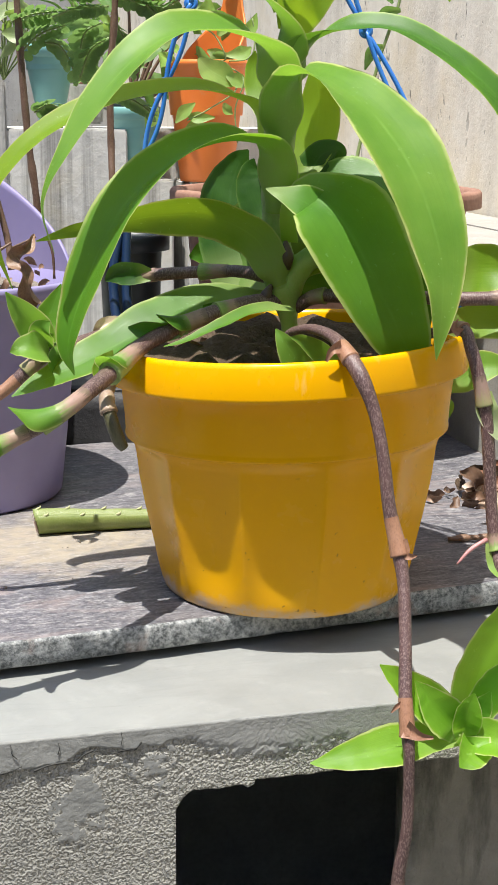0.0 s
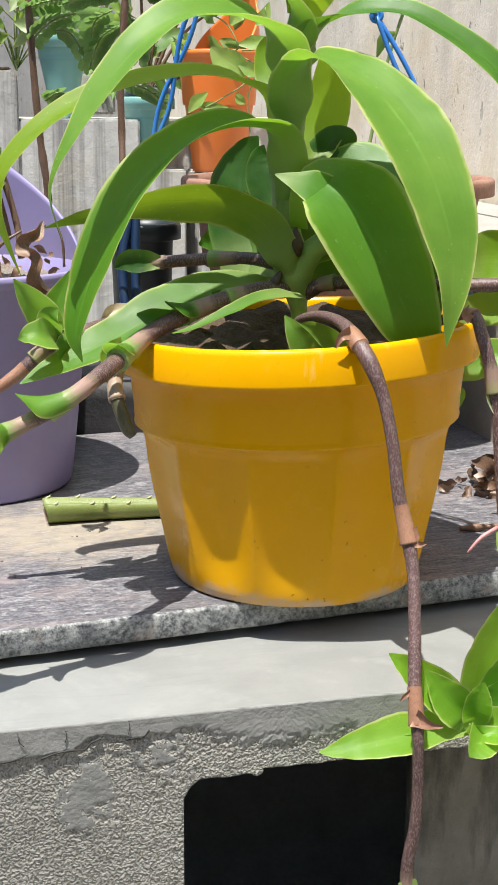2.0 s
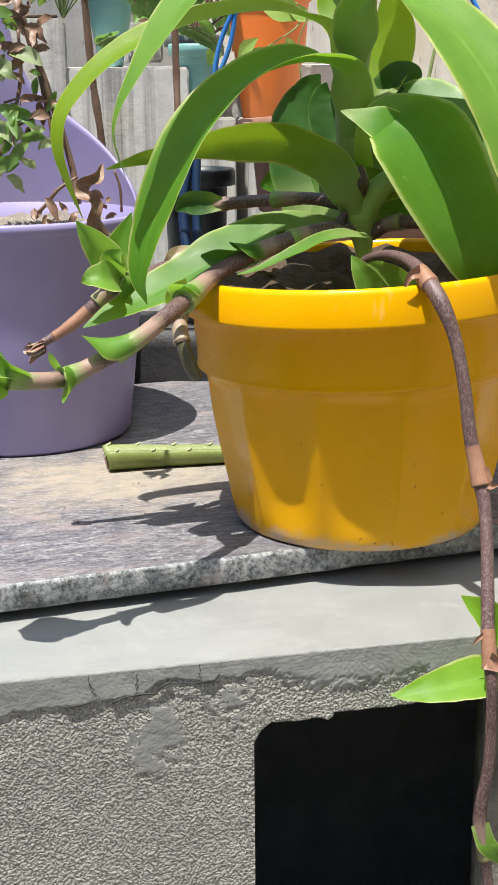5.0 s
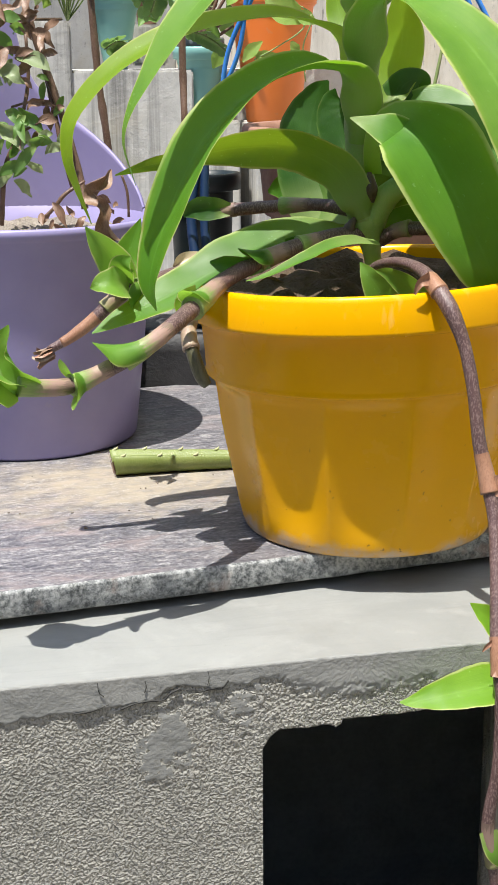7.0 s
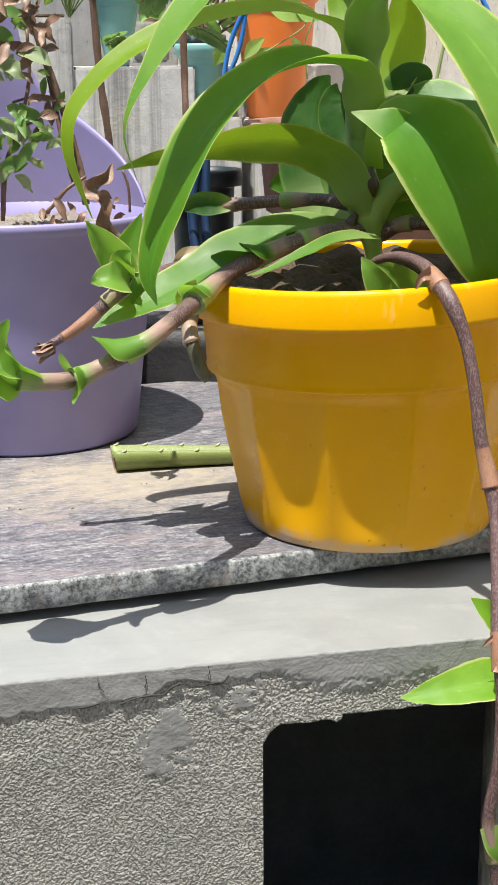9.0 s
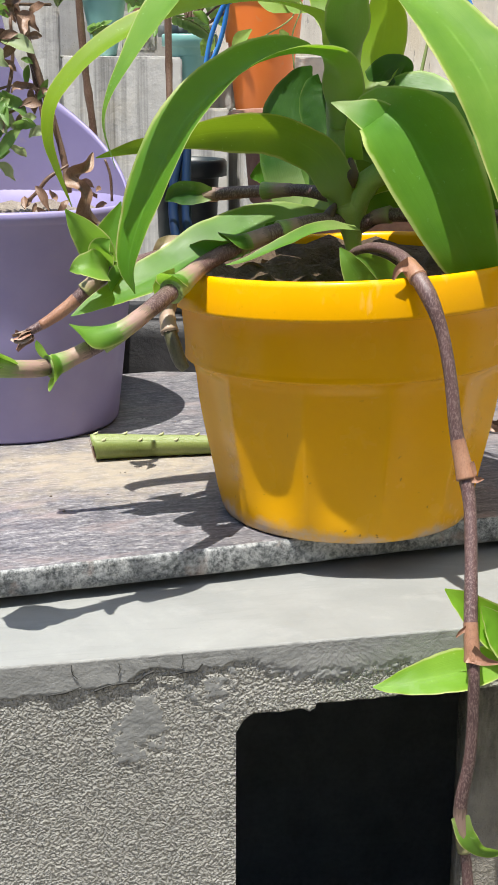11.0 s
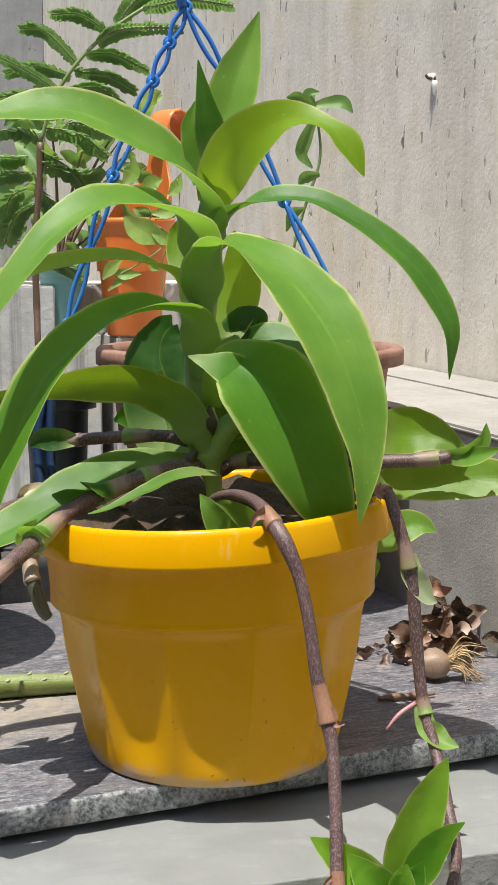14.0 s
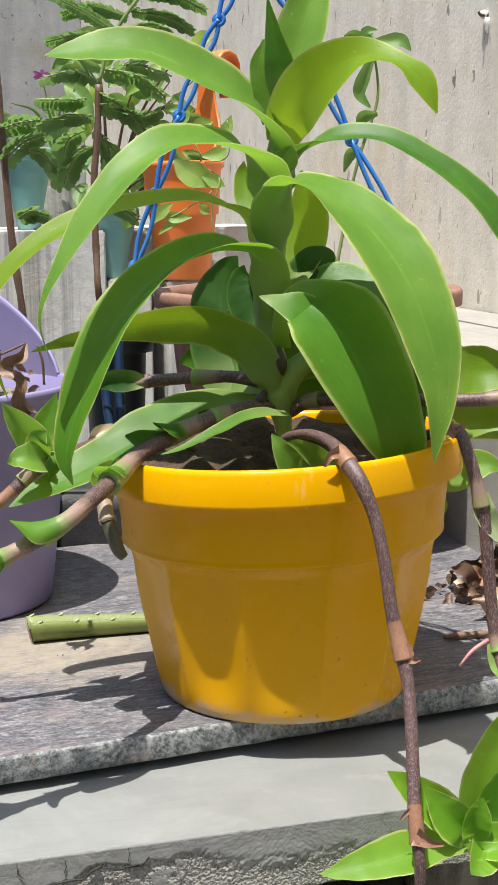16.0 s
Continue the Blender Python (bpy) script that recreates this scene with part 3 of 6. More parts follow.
def coated(u, z):
    """How far the smooth cement coat covers a place of the face: 0 to 1."""
    deep = float(np.interp(u, [k for k, _ in COAT], [d for _, d in COAT])) + ragged(u, 11.0, 0.0058)
    p = Vector((u, z, 0))
    soft = 0.0009 + 0.009 * min(1.0, max(0.0, (u + 0.075) / 0.03))
    m = min(1.0, max(0.0, (deep + z + 0.6 * soft * noise.noise(p * 160) + 0.5 * soft * noise.noise(p * 420)) / soft + 0.5))
    r = math.hypot((u + 0.141) / 0.026, (z + 0.056) / 0.030) + 0.55 * noise.noise(p * 55) + 0.4 * noise.noise(p * 150)
    m = max(m, 0.62 * min(1.0, max(0.0, (1.05 - r) / 0.5)))
    r = math.hypot((u + 0.085) / 0.03, (z + 0.03) / 0.03) + 0.9 * noise.noise(p * 70) + 0.5 * noise.noise(p * 190)
    return max(m, 0.56 * min(1.0, max(0.0, (0.72 - r) / 0.5)))


def face_bm(u0, u1, low, du, nz, soffit=False):
    """A stretch of the ledge's face, from low(u) up to the top edge: rough plaster under a ragged smooth coat. soffit: with its underside."""
    bm = bmesh.new()
    nu = int((u1 - u0) / du)
    cols = []
    for i in range(nu + 1):
        u = u0 + (u1 - u0) * i / nu
        z0 = low(u)
        col = []
        for k in range(nz + 1):
            z = z0 * (1 - k / nz)
            m = coated(u, z)
            y = 0.002 - (1 - m) * relief(u, z) - m * (0.0016 + 0.0004 * noise.noise(Vector((u * 70, z * 70, 3))))
            if k == nz:
                y = 0.0016 + 0.0012 * noise.noise(Vector((u * 120, 5, 3)))
            col.append((bm.verts.new((u, y, z)), m + 0.3 * noise.noise(Vector((u * 300, z * 300, 1)))))
        if soffit:
            col = [(bm.verts.new((u, y, z0 + ragged(u + y, 7, 0.0015))), 0.0) for y in (0.26, 0.10, 0.04, 0.012)] + col
        cols.append(col)
    for a, b in zip(cols, cols[1:]):
        for k in range(len(a) - 1):
            f = bm.faces.new((a[k][0], b[k][0], b[k + 1][0], a[k + 1][0]))
            f.material_index = 1 if a[k][1] + b[k + 1][1] > 0.9 else 0
    return bm


part("plaster_face", face_bm(-0.42, HOLE_LEFT, lambda u: -0.30, 0.00095, 300), (rough_plaster, coat_cement), ledge, "rough thrown plaster under a ragged smooth coat")
part("lintel", face_bm(HOLE_LEFT, 0.45, hole_top, 0.00095, 56, True), (rough_plaster, coat_cement), ledge, "plaster over the opening with a broken lower edge")


def top_bm():
    bm = bmesh.new()
    xs = np.linspace(-1.6, 1.3, 900)
    ys = np.r_[0.0, np.linspace(0.003, 0.25, 30), np.linspace(0.28, 2.2, 20)]
    rows = [[bm.verts.new((x, y if y else 0.0016 + 0.0012 * noise.noise(Vector((x * 120, 5, 3))), (0.0004 if y else 0) * noise.noise(Vector((x * 30, y * 30, 1))))) for x in xs] for y in ys]
    for a, b in zip(rows, rows[1:]):
        for i in range(len(xs) - 1):
            bm.faces.new((a[i], a[i + 1], b[i + 1], b[i]))
    return bm


part("ledge_top", top_bm(), smooth_cement, ledge, "smooth pale trowelled cement top")
part("body", box_bm(-1.6, -0.42, 0.001, 0.26, -0.95, -0.002, 0), rough_plaster, ledge)
part("body", box_bm(-0.42, HOLE_LEFT - 0.0005, 0.005, 0.26, -0.95, -0.003, 0.002), rough_plaster, ledge)
part("lower_body", box_bm(-0.40, 1.3, 0.004, 0.26, -0.95, -0.45, 0.002), rough_plaster, ledge)


def pier_bm():
    bm = bmesh.new()
    cols = []
    for i in range(181):
        u = HOLE_RIGHT + 0.30 * i / 180
        lip = 0.004 * max(0.0, 1 - i / 5) ** 2
        cols.append([bm.verts.new((u, 0.035 + lip - 0.5 * relief(u, z + 2), z)) for z in (-0.03 - 0.42 * k / 200 for k in range(201))])
    for a, b in zip(cols, cols[1:]):
        for k in range(200):
            bm.faces.new((a[k + 1], b[k + 1], b[k], a[k]))
    return bm


part("pier_face", pier_bm(), streaked_plaster, ledge, "dark streaked plaster pier beside the opening")
part("pier", box_bm(HOLE_RIGHT, 1.3, 0.038, 0.065, -0.45, -0.02, 0.004, 3), streaked_plaster, ledge)
part("inside_back", box_bm(-0.6, 1.3, 0.62, 0.66, -0.95, -0.01, 0), inner_plaster, ledge)
part("inside_side", box_bm(-0.64, -0.6, 0.26, 0.66, -0.95, -0.01, 0), inner_plaster, ledge)
part("inside_side", box_bm(1.3, 1.34, 0.0, 0.66, -0.95, -0.01, 0), inner_plaster, ledge)
part("inside_floor", box_bm(-0.6, 1.3, 0.0, 0.66, -0.99, -0.95, 0), inner_plaster, ledge)
part("deck", box_bm(-1.0, 1.3, 0.262, 1.3, -0.05, -0.004, 0), dark_stone, ledge)


def crack(rows, width):
    return part("crack", tube_bm([(u, -0.0007 + 0.75 * width, z + 0.0006 * noise.noise(Vector((u * 700, z * 700, 2))), 0.8 * width) for u, z in rows], 6, 7, wobble=0.9), crack_grey, ledge, "thin dark crack")


crack([(-0.1555, -0.004), (-0.1548, -0.0085), (-0.156, -0.013)], 0.0005)
crack([(-0.205, -0.0235), (-0.192, -0.0225), (-0.181, -0.0195)], 0.0008)
crack([(-0.173, -0.0235), (-0.163, -0.0205), (-0.152, -0.0195), (-0.143, -0.0195), (-0.138, -0.0155), (-0.131, -0.0125)], 0.0008)
crack([(-0.13, -0.0130), (-0.115, -0.0150), (-0.10, -0.0140)], 0.0003)
crack([(-0.1115, -0.001), (-0.1108, -0.006), (-0.1118, -0.0115)], 0.00035)
crack([(-0.188, -0.002), (-0.1875, -0.009), (-0.184, -0.013)], 0.0003)
crack([(-0.125, -0.0165), (-0.116, -0.0165), (-0.108, -0.015), (-0.102, -0.0155), (-0.097, -0.010)], 0.0007)

ground = tagged(new("ground", as_mesh("ground", box_bm(-60, 60, -60, 60, -1.0, -0.96, 0), yard_cement, False)), "grey cement floor of the yard", "ground", kind="structure")

# granite slab lying askew on the ledge
SLAB = pose(-0.1, -0.120, 0.0, 0, 0, 23.3)
slab = thing("granite_slab", "grey streaked granite slab with a rough sawn edge on the ledge", "slab")
slab.matrix_world = SLAB


def slab_edge(u):
    return 0.0012 * noise.noise(Vector((u * 40, 1, 2))) + 0.0005 * noise.noise(Vector((u * 160, 1, 5)))


def slab_bm(top_only):
    bm = bmesh.new()
    us = np.linspace(-1.0, 0.95, 500)
    cols = []
    for u in us:
        e = slab_edge(u)
        if top_only:
            prof = [(e + 0.0022, 0.0), (0.012, 0.0), (0.2, 0.0), (0.62, 0.0)]
        else:
            prof = [(e + 0.0022, 0.0), (e + 0.0006, -0.0008), (e, -0.003), (e + 0.0006 * noise.noise(Vector((u * 90, 4, 2))), -0.009),
                    (e + 0.0006 * noise.noise(Vector((u * 90, 9, 2))), -0.015), (e + 0.001, -0.0205), (e + 0.003, -0.022), (0.62, -0.022), (0.62, 0.0)]
        cols.append([bm.verts.new((u, y, z)) for y, z in prof])
    for a, b in zip(cols, cols[1:]):
        for k in range(len(a) - 1):
            bm.faces.new((a[k], b[k], b[k + 1], a[k + 1]) if top_only else (a[k], a[k + 1], b[k + 1], b[k]))
    return bm


part("slab_top", slab_bm(True), granite_top, slab, "polished streaked top with dust")
part("slab_edge", slab_bm(False), granite_edge, slab, "mottled grey sawn edge")
for u in (-0.7, -0.1, 0.5):
    part("bedding", box_bm(u, u + 0.2, 0.03, 0.55, -0.0305, -0.0215, 0.001), dark_stone, slab)

# side wall on the right with its low bench; a back wall; a stained planter wall
SIDE = pose(0.386, 0.91, 0.0, 0, 0, YAW)
wall_right = part("wall_right", box_bm(0.0, 0.2, -5.39, 4.2, -0.96, 3.0, 0.004), wall_cement, smooth=False)
wall_right.matrix_world = SIDE
tagged(wall_right, "weathered grey cement wall with pits and drip stains", "wall", kind="structure")
bench = thing("bench", "low grey cement bench along the wall, rough plaster side", "bench", kind="structure")
bench.matrix_world = SIDE


def bench_side():
    bm = bmesh.new()
    cols = []
    for i in range(401):
        y = -0.78 + 0.7 * i / 400
        cols.append([bm.verts.new((-0.281 - 0.4 * relief(y, 0.252 * k / 100 + 3), y, -0.03 + 0.252 * k / 100)) for k in range(101)])
    for a, b in zip(cols, cols[1:]):
        for k in range(100):
            bm.faces.new((a[k], a[k + 1], b[k + 1], b[k]))
    return bm


part("bench_side", bench_side(), bench_plaster, bench)
part("bench_body", box_bm(-0.28, -0.002, -0.78, 4.2, -0.03, 0.222, 0.004), coat_cement, bench, smooth=False)
part("bench_top", box_bm(-0.284, -0.110, -0.784, 4.2, 0.2225, 0.230, 0.003), dusty_cement, bench, "dusty pale cement top", smooth=False)
part("bench_top", box_bm(-0.108, -0.002, -0.784, 4.2, 0.2225, 0.2305, 0.003), dusty_cement, bench, "dusty pale cement top", smooth=False)

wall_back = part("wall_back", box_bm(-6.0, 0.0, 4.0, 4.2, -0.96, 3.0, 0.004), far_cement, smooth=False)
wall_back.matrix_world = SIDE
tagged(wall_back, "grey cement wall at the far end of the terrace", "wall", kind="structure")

# two unseen walls, added to cut sky light from behind and from the left
rear_screen = part("screen_wall_rear", box_bm(-6.0, 3.0, -5.6, -5.4, -0.96, 2.6, 0.004), far_cement, smooth=False)
rear_screen.matrix_world = SIDE
tagged(rear_screen, "unseen grey wall added behind the camera to block sky light", "wall", kind="structure")
screen_wall_left = part("screen_wall_left", box_bm(-4.0, -3.8, -5.39, 3.99, -0.96, 2.0, 0.004), far_cement, smooth=False)
screen_wall_left.matrix_world = SIDE
tagged(screen_wall_left, "unseen grey wall added on the left to block sky light", "wall", kind="structure")

trough = thing("planter_wall", "pale cement planter wall with dark drip stains", "wall", kind="structure")
trough.matrix_world = pose(-0.30, 1.15, -0.03, 0, 0, YAW)
part("wall_block", box_bm(-1.8, -0.1702, 0.002, 0.45, 0.0, 0.468, 0.003), stained_cement, trough, smooth=False)
part("wall_block", box_bm(-0.17, 0.0222, 0.004, 0.45, 0.0, 0.393, 0.003), stained_cement, trough, smooth=False)
part("soil", box_bm(-1.78, -0.18, 0.012, 0.44, 0.4685, 0.473, 0.002), soil, trough)
part("wall_block", box_bm(0.0224, 0.36, 0.13, 0.45, 0.0, 0.393, 0.003), stained_cement, trough, smooth=False)
part("wall_block", box_bm(0.026, 0.098, 0.006, 0.1295, 0.0, 0.3132, 0.003), stained_cement, trough, smooth=False)
part("wall_block", box_bm(0.122, 0.194, -0.005, 0.1295, 0.0, 0.3093, 0.003), stained_cement, trough, smooth=False)

part("wall_block", box_bm(-0.048, 0.012, 0.195, 0.285, 0.3995, 0.4670, 0.004), stained_cement, trough, smooth=False)


# ---- yellow pot ----
TILT = 0.045


def warp(x, z):
    """The pot's rim is a little out of level."""
    return z + TILT * x * max(0.0, z) / 0.2


def pot_shape(q, z, r):
    """Twelve hollow flutes between sharp ridges, fading out above the foot."""
    if 0.008 < z < 0.132:
        k = min(1, (0.132 - z) / 0.006) * min(1, (z - 0.008) / 0.03)
        return r - k * (0.0028 + 0.0064 * abs(math.sin(6 * (q + radians(105)))) ** 1.1)
    return r


yellow_pot = thing("plant_pot", "yellow plastic flower pot with fluted sides, dusty at the foot", "flower pot", at=(0.002, 0.0, 0.0005))
bm = lathe_bm([(0.0, 0.003), (0.09, 0.003), (0.099, 0.0), (0.1022, 0.0007), (0.1040, 0.003), (0.1056, 0.008), (0.1085, 0.016), (0.1115, 0.025), (0.1155, 0.04), (0.1198, 0.06), (0.1240, 0.08), (0.1275, 0.10), (0.1300, 0.122), (0.1304, 0.128), (0.1306, 0.1325), (0.1306, 0.1340), (0.1336, 0.1344), (0.1350, 0.1354), (0.1352, 0.1366), (0.1347, 0.1385), (0.1348, 0.1405), (0.1354, 0.153), (0.1372, 0.17), (0.1386, 0.1838), (0.1395, 0.1846), (0.1484, 0.1838), (0.1498, 0.1845), (0.1500, 0.187),
               (0.1484, 0.198), (0.1470, 0.209), (0.1458, 0.2122), (0.1435, 0.2135), (0.1412, 0.2128), (0.1395, 0.209), (0.136, 0.19), (0.129, 0.15), (0.115, 0.09)], 360, pot_shape)
for v in bm.verts:
    v.co.z = warp(v.co.x, v.co.z)
part("pot_body", bm, yellow_plastic, yellow_pot)
bed = soil_bm(0.1355, 0.186, 0.014)
# raised towards the back: dark soil stands in for the shaded inner wall
for v in bed.verts:
    v.co.z += 0.16 * v.co.y
part("soil", bed, soil, yellow_pot, "dark crumbly potting soil")

# ---- the big plant ----
plant = thing("potted_plant", "large green strap-leaved plant with hanging purple-brown runners", "plant", at=(0, 0, 0))
strap(plant, leaf_a, [(0.001, -0.022, 0.426, 0.028, 0, 0), (0.001, -0.024, 0.447, 0.031, 40, 10), (-0.012, -0.026, 0.470, 0.037, 95, 20), (-0.037, -0.028, 0.492, 0.043, 122, 22), (-0.069, -0.032, 0.510, 0.046, 128, 20), (-0.102, -0.038, 0.523, 0.044, 128, 16), (-0.134, -0.045, 0.524, 0.039, 130, 12), (-0.160, -0.050, 0.521, 0.022, 130, 10), (-0.177, -0.055, 0.519, 0.001, 130, 5)], 0.16)
strap(plant, leaf_c, [(0.000, -0.018, 0.410, 0.028, 0, 0), (0.003, -0.020, 0.427, 0.032, -25, 5), (0.015, -0.018, 0.443, 0.032, -70, 12), (0.046, -0.018, 0.456, 0.030, -112, 18), (0.083, -0.024, 0.455, 0.030, -118, 18), (0.116, -0.032, 0.440, 0.028, -126, 16), (0.149, -0.042, 0.416, 0.028, -136, 12), (0.175, -0.050, 0.386, 0.027, -144, 8), (0.190, -0.055, 0.354, 0.016, -148, 5), (0.189, -0.055, 0.316, 0.001, -150, 0)], 0.14)
strap(plant, leaf_a, [(-0.007, -0.022, 0.395, 0.030, 0, 0), (-0.008, -0.028, 0.416, 0.038, 20, 8), (-0.012, -0.036, 0.433, 0.044, 55, 14), (-0.026, -0.048, 0.445, 0.044, 92, 20), (-0.053, -0.062, 0.452, 0.045, 110, 22), (-0.083, -0.082, 0.448, 0.046, 122, 20), (-0.112, -0.100, 0.428, 0.041, 130, 14), (-0.138, -0.115, 0.398, 0.032, 134, 10), (-0.157, -0.125, 0.367, 0.017, 134, 8), (-0.171, -0.130, 0.341, 0.008, 130, 5), (-0.175, -0.130, 0.319, 0.006, 120, 5), (-0.167, -0.130, 0.290, 0.001, 120, 0)], 0.18)
strap(plant, leaf_g, [(-0.012, -0.004, 0.364, 0.028, 20, 0), (-0.018, -0.002, 0.386, 0.026, 45, 5), (-0.037, 0.000, 0.401, 0.025, 85, 14), (-0.076, -0.005, 0.410, 0.025, 112, 18), (-0.132, -0.015, 0.403, 0.026, 120, 16), (-0.177, -0.025, 0.385, 0.026, 126, 12), (-0.207, -0.035, 0.364, 0.023, 132, 10), (-0.230, -0.045, 0.335, 0.019, 138, 8), (-0.233, -0.050, 0.307, 0.014, 140, 5), (-0.226, -0.050, 0.281, 0.008, 140, 5), (-0.216, -0.050, 0.254, 0.001, 140, 0)], 0.12)
strap(plant, leaf_d, [(-0.009, -0.022, 0.313, 0.030, 0, 0), (-0.008, -0.028, 0.338, 0.035, 15, 6), (-0.010, -0.034, 0.359, 0.038, 48, 12), (-0.023, -0.042, 0.368, 0.039, 82, 20), (-0.046, -0.052, 0.370, 0.041, 101, 26), (-0.073, -0.066, 0.362, 0.043, 114, 26), (-0.098, -0.080, 0.346, 0.044, 126, 24), (-0.120, -0.092, 0.324, 0.044, 134, 20), (-0.135, -0.102, 0.297, 0.042, 139, 18), (-0.147, -0.109, 0.268, 0.038, 141, 16), (-0.157, -0.114, 0.239, 0.029, 141, 14), (-0.161, -0.118, 0.216, 0.018, 140, 10), (-0.156, -0.120, 0.198, 0.001, 140, 0)], 0.18)
strap(plant, leaf_a, [(-0.005, -0.022, 0.363, 0.030, 0, 0), (-0.004, -0.028, 0.388, 0.037, -15, 6), (-0.002, -0.038, 0.409, 0.042, -50, 12), (0.011, -0.052, 0.421, 0.046, -90, 16), (0.037, -0.070, 0.413, 0.053, -118, 16), (0.066, -0.092, 0.390, 0.062, -134, 12), (0.090, -0.115, 0.357, 0.064, -143, 9), (0.107, -0.131, 0.317, 0.052, -148, 8), (0.115, -0.140, 0.282, 0.038, -150, 8), (0.115, -0.148, 0.251, 0.021, -150, 8), (0.112, -0.152, 0.219, 0.001, -150, 0)], 0.18)
strap(plant, leaf_b, [(-0.004, -0.026, 0.256, 0.030, 0, 0), (-0.012, -0.028, 0.275, 0.032, 12, 0), (-0.027, -0.024, 0.296, 0.035, 20, -8), (-0.060, -0.018, 0.310, 0.037, 28, -10), (-0.100, -0.025, 0.311, 0.031, 30, -10), (-0.136, -0.030, 0.305, 0.017, 30, -8), (-0.169, -0.035, 0.299, 0.011, 20, -5), (-0.198, -0.040, 0.291, 0.001, 0, 0)], 0.16)
strap(plant, leaf_d, [(-0.004, 0.004, 0.240, 0.016, 100, 0), (-0.029, -0.004, 0.243, 0.027, 116, 12), (-0.057, -0.014, 0.240, 0.040, 126, 14), (-0.089, -0.028, 0.232, 0.047, 131, 12), (-0.117, -0.044, 0.219, 0.046, 133, 10), (-0.143, -0.058, 0.206, 0.039, 133, 10), (-0.169, -0.070, 0.194, 0.030, 132, 10), (-0.192, -0.078, 0.184, 0.020, 130, 8), (-0.212, -0.085, 0.174, 0.001, 130, 0)], 0.0)
strap(plant, leaf_a, [(0.007, -0.036, 0.239, 0.012, 104, 5), (-0.020, -0.055, 0.240, 0.016, 112, 22), (-0.047, -0.075, 0.231, 0.014, 114, 22), (-0.074, -0.090, 0.221, 0.007, 118, 12), (-0.091, -0.095, 0.217, 0.001, 120, 0)], 0.0)
# rear leaves, their shade held in the darker green
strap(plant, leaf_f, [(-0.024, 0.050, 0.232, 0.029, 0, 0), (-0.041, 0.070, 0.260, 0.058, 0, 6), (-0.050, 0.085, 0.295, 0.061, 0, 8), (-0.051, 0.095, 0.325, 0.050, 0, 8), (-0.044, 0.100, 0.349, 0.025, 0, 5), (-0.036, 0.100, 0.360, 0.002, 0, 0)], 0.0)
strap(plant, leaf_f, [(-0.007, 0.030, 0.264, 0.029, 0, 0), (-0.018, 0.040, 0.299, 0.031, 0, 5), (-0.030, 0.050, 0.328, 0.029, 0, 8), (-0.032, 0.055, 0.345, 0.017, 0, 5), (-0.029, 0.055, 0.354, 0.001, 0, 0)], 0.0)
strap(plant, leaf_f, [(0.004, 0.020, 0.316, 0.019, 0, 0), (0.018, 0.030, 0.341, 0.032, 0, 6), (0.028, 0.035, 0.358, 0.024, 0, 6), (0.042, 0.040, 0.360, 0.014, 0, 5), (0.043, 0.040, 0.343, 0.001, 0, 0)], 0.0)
leaf(plant, leaf_g, 14, [(0.003, -0.005, 0.454, 0.023, 0), (0.012, -0.025, 0.476, 0.041, 10), (0.032, -0.050, 0.499, 0.047, 20), (0.061, -0.075, 0.513, 0.031, 30), (0.087, -0.095, 0.508, 0.022, 55), (0.105, -0.100, 0.493, 0.023, 30), (0.117, -0.100, 0.470, 0.001, 10)])
leaf(plant, leaf_a, 22, [(0.005, 0.000, 0.479, 0.017, 0), (0.011, 0.010, 0.511, 0.036, 10), (0.022, 0.015, 0.548, 0.040, 10), (0.032, 0.020, 0.580, 0.022, 5), (0.041, 0.022, 0.608, 0.001, 0)])
leaf(plant, leaf_c, 20, [(0.003, -0.020, 0.483, 0.014, 0), (0.002, -0.025, 0.508, 0.025, 0), (-0.002, -0.028, 0.532, 0.015, 0), (-0.007, -0.030, 0.563, 0.001, 0)])
leaf(plant, leaf_a, 15, [(-0.003, -0.012, 0.470, 0.018, 0), (-0.009, -0.016, 0.494, 0.021, 10), (-0.013, -0.018, 0.514, 0.016, 10), (-0.010, -0.018, 0.533, 0.001, 0)])
leaf(plant, leaf_d, 10, [(0.003, -0.015, 0.290, 0.014, 0), (0.003, -0.036, 0.314, 0.016, 20), (0.019, -0.055, 0.328, 0.046, 45), (0.042, -0.070, 0.314, 0.087, 38), (0.064, -0.083, 0.279, 0.074, 20), (0.083, -0.088, 0.242, 0.056, 10), (0.096, -0.085, 0.215, 0.037, 0), (0.104, -0.078, 0.191, 0.004, 0)])
leaf(plant, leaf_d, 6, [(-0.015, -0.060, 0.335, 0.001, 30), (-0.002, -0.062, 0.331, 0.015, 40), (0.017, -0.064, 0.324, 0.035, 42), (0.039, -0.064, 0.307, 0.039, 38), (0.059, -0.068, 0.284, 0.025, 28), (0.072, -0.070, 0.263, 0.003, 20)])
leaf(plant, leaf_c, 10, [(0.010, 0.020, 0.287, 0.019, 0), (0.024, 0.030, 0.323, 0.031, 20), (0.054, 0.020, 0.337, 0.051, 50), (0.084, 0.000, 0.312, 0.043, 30), (0.107, -0.020, 0.260, 0.028, 0), (0.116, -0.030, 0.220, 0.002, 0)])
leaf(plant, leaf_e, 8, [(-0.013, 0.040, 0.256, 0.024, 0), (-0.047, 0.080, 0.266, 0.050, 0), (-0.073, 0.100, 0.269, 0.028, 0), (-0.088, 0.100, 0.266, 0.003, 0)])
